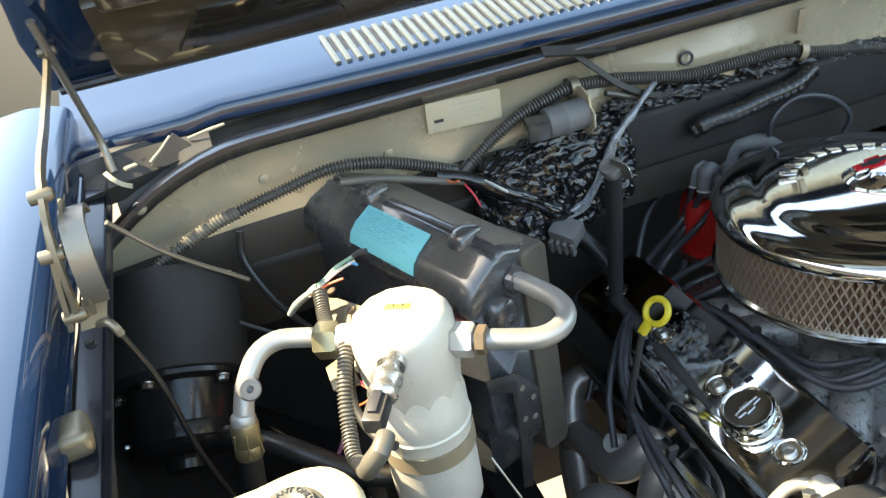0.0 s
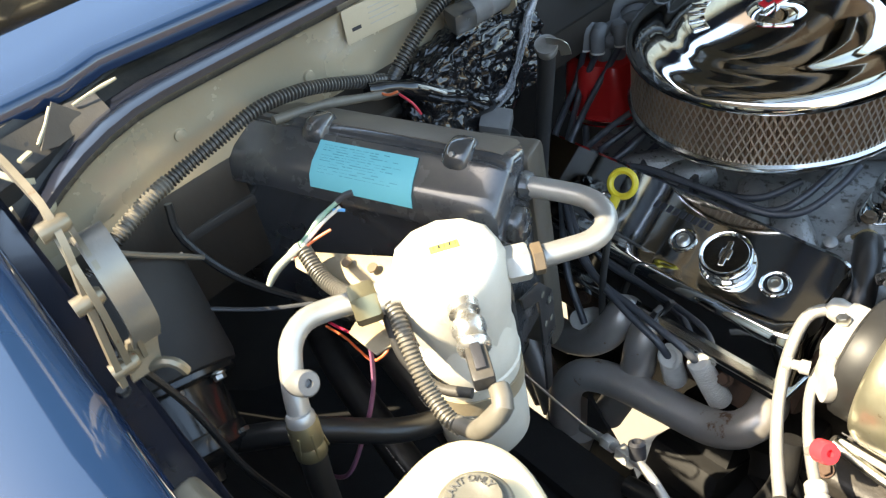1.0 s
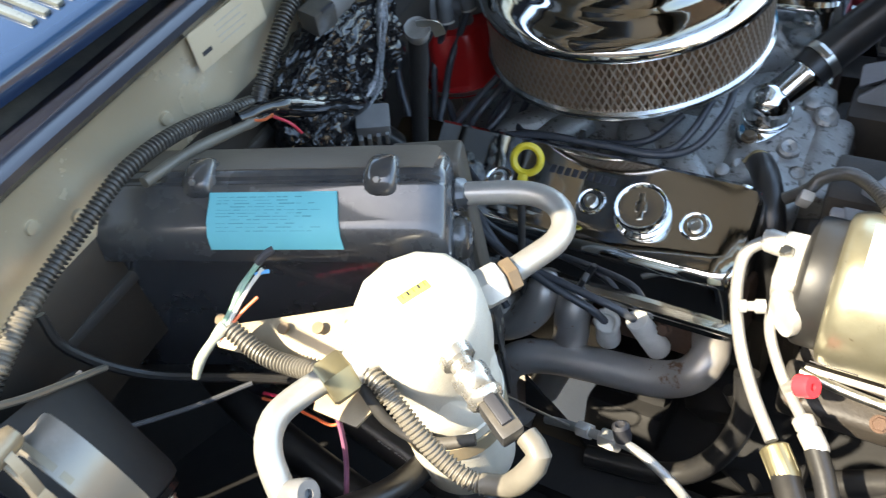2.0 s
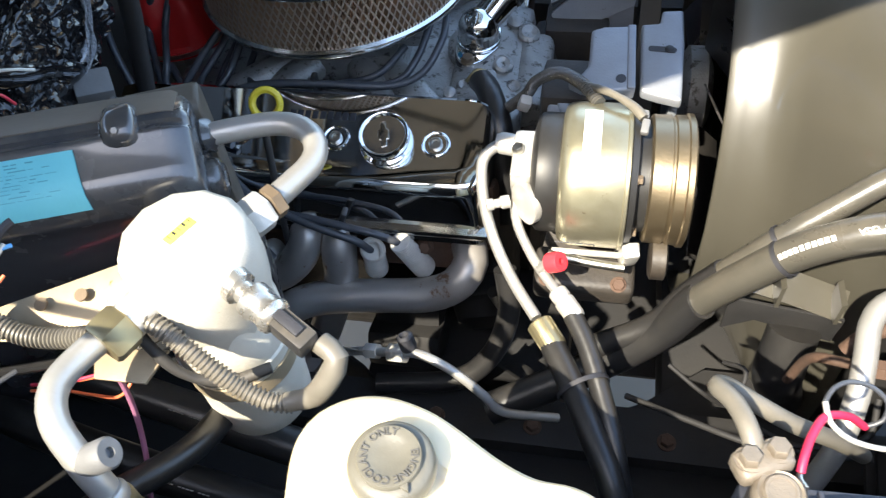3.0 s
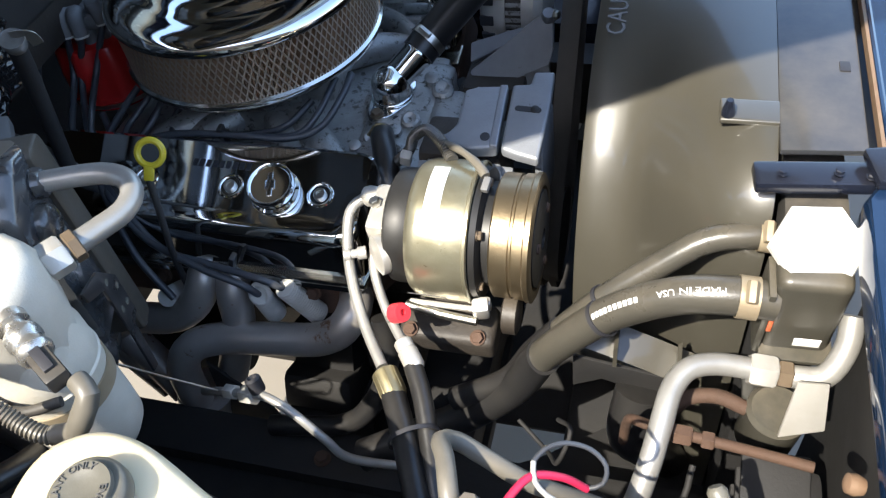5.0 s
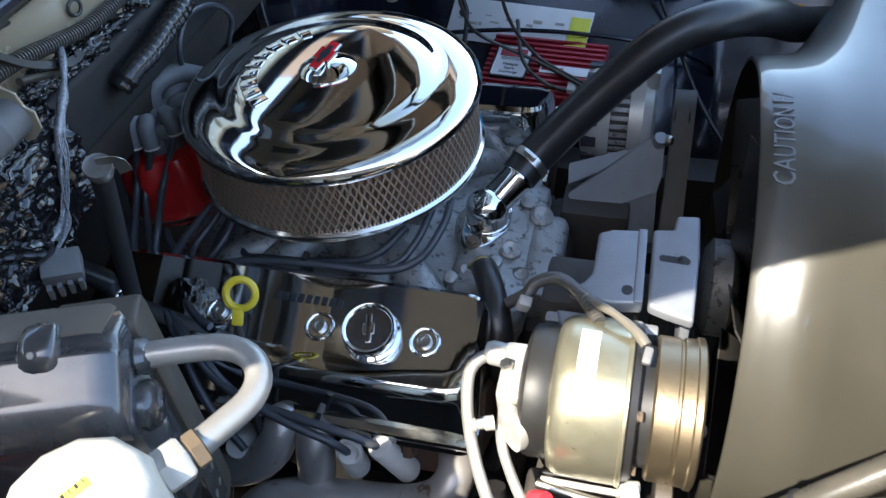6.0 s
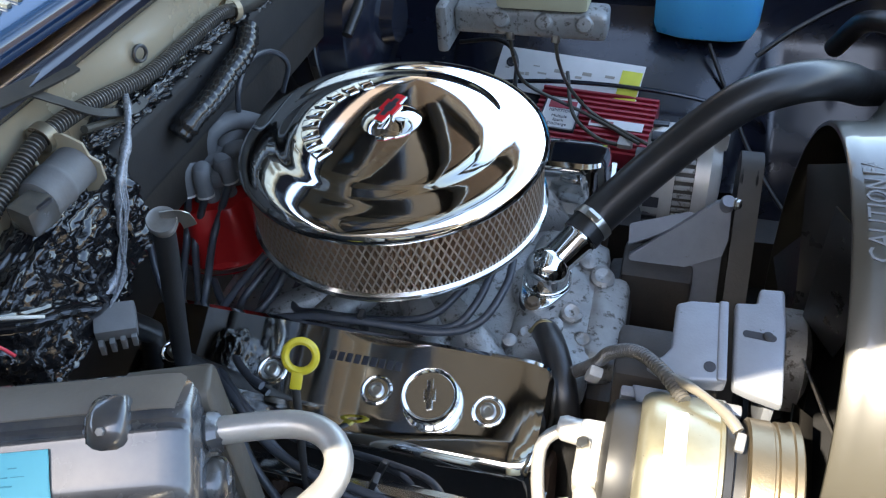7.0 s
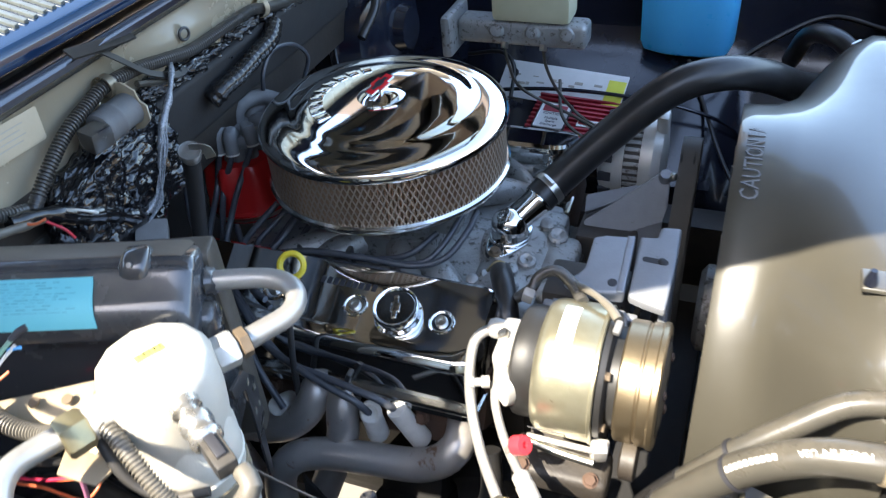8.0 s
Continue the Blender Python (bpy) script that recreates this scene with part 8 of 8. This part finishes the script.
for k in range(4):
    part("printed_line", plate([(0, 0), (0.04 - 0.006 * (k % 2), 0), (0.04 - 0.006 * (k % 2), 0.0014), (0, 0.0014)], 0.0003, ST @ Matrix.Translation((-0.015, 0.010 - 0.006 * k, 0.0009))), grey_ink, sticker)

# chrome-capped transmission filler tube
filler = thing("filler_tube", (-0.16, -0.25, 0.9), "black filler tube with a dull metal cap", "filler tube")
part("tube", tube([(-0.121, -0.266, 1.214), (-0.130, -0.262, 1.180), (-0.148, -0.255, 1.12), (-0.180, -0.245, 1.0), (-0.205, -0.235, 0.88)], 0.0105, 18, 0.01, taper=0.0095), greasy_shade_black, filler)
axis = Vector((0.30, -0.32, 0.90)).normalized()
part("cap", lathe([(0.0105, -0.012), (0.0115, -0.010), (0.0115, -0.004), (0.0134, -0.003), (0.0138, 0.003), (0.0130, 0.0045), (0.0115, 0.0038), (0.0060, 0.0032), (0.0001, 0.0040)], (-0.116, -0.270, 1.224), axis, 36), dull_steel, filler, "dull metal cap")
part("cap_lever", bar([Vector((-0.116, -0.270, 1.2285)), Vector((-0.106, -0.265, 1.2280)), Vector((-0.0985, -0.261, 1.2240)), Vector((-0.0965, -0.260, 1.2140))], 0.012, 0.0016, (0.55, -0.8, 0)), steel, filler, "bright bent lever")

# heater hoses and the large ribbed duct in the shade
solo("heater_hose", tube([(-0.205, -0.105, 1.195), (-0.196, -0.085, 1.206), (-0.193, -0.050, 1.209), (-0.193, -0.004, 1.216), (-0.194, 0.044, 1.222), (-0.205, 0.080, 1.232)], 0.0135, 16, ribs=(0.011, 0.0012), wobble=0.12), blower_black, "ribbed black heater hose on the firewall", "hose", group="coolant hoses")
solo("heater_hose", tube([(-0.34, -0.30, 1.06), (-0.28, -0.27, 1.08), (-0.24, -0.23, 1.02), (-0.22, -0.19, 0.93), (-0.20, -0.18, 0.86)], 0.014, 16, 0.01), rubber, "black heater hose behind the engine", "hose", group="coolant hoses")

solo("vacuum_loop", tube([(-0.21, 0.018, 1.13), (-0.20, 0.018, 1.18), (-0.20, 0.055, 1.200), (-0.20, 0.112, 1.184), (-0.20, 0.146, 1.148), (-0.21, 0.136, 1.11)], 0.0035, 10, 0.006), wire_jacket, "thin black vacuum hose looped behind the cleaner", "hose", group="vacuum hoses")

# ---- brake booster, master cylinder and lines ----
booster = thing("brake_booster", (-0.22, 0.42, 0.97), "black round brake booster on the firewall", "brake booster")
part("shell", lathe([(0.09, -0.02), (0.135, 0.0), (0.14, 0.012), (0.138, 0.045), (0.145, 0.050), (0.145, 0.058), (0.136, 0.062), (0.125, 0.10), (0.09, 0.125), (0.045, 0.13), (0.04, 0.15)], (-0.30, 0.45, 1.075), XA, 56), gloss_inner, booster)
part("crimp_band", lathe([(0.1455, 0.046), (0.148, 0.048), (0.148, 0.060), (0.1455, 0.062)], (-0.30, 0.45, 1.075), XA, 56, caps=False), satin_black, booster)
part("check_valve", tube([(-0.21, 0.39, 1.16), (-0.18, 0.37, 1.165), (-0.17, 0.34, 1.15), (-0.175, 0.29, 1.12)], 0.008, 12, 0.006), rubber, booster)
for a in (0.6, 2.2, 3.9, 5.4):
    part("stud", nut((-0.205, 0.45 + 0.085 * math.cos(a), 1.075 + 0.085 * math.sin(a)), XA, 0.013, 0.012), steel, booster)
mc = thing("master_cylinder", (0.06, 0.50, 1.02), "grey cast master cylinder with a cream reservoir", "master cylinder")
part("body", rbox((0.060, 0.500, 1.066), (0.25, 0.055, 0.046), 0.012, (0, 0, 0), 4), cast_aluminium, mc)
part("mount", rbox((-0.075, 0.49, 1.065), (0.02, 0.11, 0.08), 0.008), cast_aluminium, mc)
for x in (0.015, 0.085, 0.150):
    part("casting_boss", lathe([(0.016, -0.010), (0.015, 0.004), (0.011, 0.009), (0.004, 0.010)], (x, 0.476, 1.072), (0, -1, 0.3), 20), cast_aluminium, mc)
part("reservoir", rbox((0.080, 0.505, 1.120), (0.15, 0.07, 0.06), 0.012), reservoir_plastic, mc)
part("reservoir_cap", rbox((0.080, 0.505, 1.155), (0.15, 0.075, 0.016), 0.005), matte_black, mc)
for x in (0.03, 0.105):
    part("outlet_nut", nut((x, 0.475, 1.050), (0, -0.5, -1), 0.013, 0.012), steel, mc)
for x, x2 in ((0.03, 0.075), (0.105, 0.09)):
    solo("brake_line", tube([(x, 0.472, 1.045), (x + 0.005, 0.480, 1.00), (x + 0.02, 0.52, 0.93), (x2 + 0.08, 0.53, 0.875), (x2 + 0.18, 0.46, 0.87)], 0.0032, 10, 0.008), hose_rubber, "thin grey steel brake line", "pipe", group="brake lines")

# ---- ignition box on the inner fender ----
ign = thing("ignition_box", (0.17, 0.57, 0.80), "finned red ignition control box with a white label", "ignition box")
BM = Matrix.Translation((0.166, 0.540, 0.842)) @ pose(0, 0, 0, 14, 0, -5)
BT = BM.to_3x3().to_4x4()


def on_ign(x, y, z):
    return BM @ Vector((x, y, z))


part("case", rbox(on_ign(0, 0, 0), (0.215, 0.140, 0.040), 0.003, BT), red_anodised, ign)
for k in range(11):
    part("fin", rbox(on_ign(0, -0.062 + 0.0124 * k, 0.023), (0.213, 0.0052, 0.008), 0.001, BT), red_anodised, ign)
part("label", rbox(on_ign(-0.058, -0.004, 0.0285), (0.062, 0.074, 0.0016), 0.004, BT), white_paint, ign)
part("logo_bar", rbox(on_ign(-0.058, 0.018, 0.0297), (0.050, 0.020, 0.0008), 0.0002, BT), red_anodised, ign)
part("label_border", rbox(on_ign(-0.058, -0.004, 0.0277), (0.068, 0.080, 0.0016), 0.004, BT), ink, ign)
part("label_lettering", letters("IGNITION", 0.0098, 0.0006, BM @ Matrix.Translation((-0.058, 0.002, 0.0298))), ink, ign)
for k, word in enumerate(("Multiple", "Spark", "Discharge")):
    part("label_lettering", letters(word, 0.0088, 0.0006, BM @ Matrix.Translation((-0.058, -0.012 - 0.0095 * k, 0.0298))), ink, ign)
part("name_strip", rbox(on_ign(0.045, -0.012, 0.0285), (0.095, 0.020, 0.0012), 0.0004, BT), white_paint, ign)
part("name_bar", rbox(on_ign(0.020, -0.012, 0.0294), (0.040, 0.008, 0.0006), 0.0001, BT), red_anodised, ign)
part("flange", rbox(on_ign(0.112, 0, -0.017), (0.018, 0.100, 0.004), 0.001, BT), red_anodised, ign)
part("harness_plug", rbox(on_ign(0.070, -0.052, 0.026), (0.026, 0.024, 0.022), 0.005, BT), boot_white, ign)
part("harness", tube([on_ign(0.070, -0.06, 0.03), on_ign(0.02, -0.055, 0.036), on_ign(-0.03, -0.02, 0.05), on_ign(-0.06, 0.06, 0.07)], 0.0036, 10, 0.008), hose_rubber, ign)

card = thing("instruction_sheet", (0.11, 0.68, 0.86), "white printed instruction sheet with a yellow corner", "paper sheet")
CM = Matrix.Translation((0.100, 0.632, 0.888)) @ pose(0, 0, 0, 40, -2, -12)
CT = CM.to_3x3().to_4x4()
part("sheet", rbox(CM @ Vector((0, 0, 0)), (0.285, 0.085, 0.003), 0.001, CT), white_paint, card)
part("yellow_corner", rbox(CM @ Vector((0.122, -0.006, 0.002)), (0.038, 0.070, 0.0012), 0.0004, CT), yellow_ink, card)
for k in range(16):
    part("diagram_mark", rbox(CM @ Vector((-0.12 + 0.0145 * k, 0.012 * math.sin(k * 1.9), 0.0019)), (0.008 + 0.005 * (k % 3), 0.0022 + 0.006 * ((k * 5) % 4) / 4, 0.0006), 0.0001, CT), grey_ink, card)
part("grommet", lathe([(0.010, 0), (0.010, 0.002), (0.006, 0.002), (0.005, 0.0005), (0.0001, 0.0005)], CM @ Vector((-0.115, 0.012, 0.0016)), CM.to_3x3() @ Vector((0, 0, 1)), 20), ink, card)

# chrome coil sleeve by the far cover, blue washer jug, dark inner wiring
jug = thing("washer_jug", (0.34, 0.80, 0.93), "bright blue plastic washer fluid bottle", "bottle")
pts = [(0.245, 0.745), (0.30, 0.725), (0.40, 0.725), (0.43, 0.75), (0.43, 0.81), (0.40, 0.83), (0.27, 0.83), (0.245, 0.81)]
ring0 = spline([(x, y, 0) for x, y in pts + pts[:1]], 0.01)[:-1]
rows = []
for z, k in ((0.93, 0.80), (0.935, 0.92), (0.955, 1.0), (1.06, 1.02), (1.10, 0.9), (1.12, 0.6)):
    rows.append([(0.34 + (p.x - 0.34) * k, 0.778 + (p.y - 0.778) * k, z) for p in ring0])
bm = bmesh.new()
rings_mesh(bm, rows)
part("body", bm, blue_fluid, jug)
part("cap", lathe([(0.022, 0), (0.022, 0.02), (0.018, 0.024)], (0.34, 0.778, 1.118), (0, 0, 1), 24), matte_black, jug)
for pts, r, lab in (
    ([(0.43, 0.66, 0.945), (0.50, 0.70, 0.99), (0.60, 0.74, 1.03), (0.70, 0.72, 1.02)], 0.005, "black wire loom along the far inner fender"),
    ([(0.35, 0.72, 0.93), (0.40, 0.64, 0.86), (0.44, 0.55, 0.82), (0.48, 0.46, 0.80), (0.52, 0.40, 0.78)], 0.004, "black wire draped over the inner fender"),
    ([(-0.10, 0.62, 0.95), (-0.02, 0.60, 0.97), (0.02, 0.56, 0.96), (0.03, 0.50, 0.92)], 0.0042, "black hose looped near the master cylinder"),
):
    solo("far_wire", tube(pts, r, 10, 0.01), rubber, lab, "wire", group="dark wires")
solo("far_wire", tube([(0.48, 0.80, 1.08), (0.54, 0.80, 1.10), (0.60, 0.79, 1.10), (0.64, 0.79, 1.08)], 0.004, 8, 0.01), wire_jacket, "thin grey pipe on the far inner fender", "wire", group="dark wires")
solo("marker_lens", lathe([(0.010, 0), (0.010, 0.010), (0.006, 0.014)], (0.60, 0.66, 0.93), (-0.5, -0.6, 0.4), 16), amber, "small amber lens in the dark", "lens")
overflow = thing("far_hose", (0.62, 0.42, 0.9), "black hose elbow with a worm clamp by the radiator", "hose", group="coolant hoses")
part("hose", tube([(0.64, 0.42, 1.08), (0.60, 0.47, 1.10), (0.56, 0.53, 1.08), (0.54, 0.60, 1.0)], 0.016, 16, 0.01), rubber, overflow)
hose_clamp((0.625, 0.44, 1.09), (-1, 1, 0.3), 0.0165, overflow)
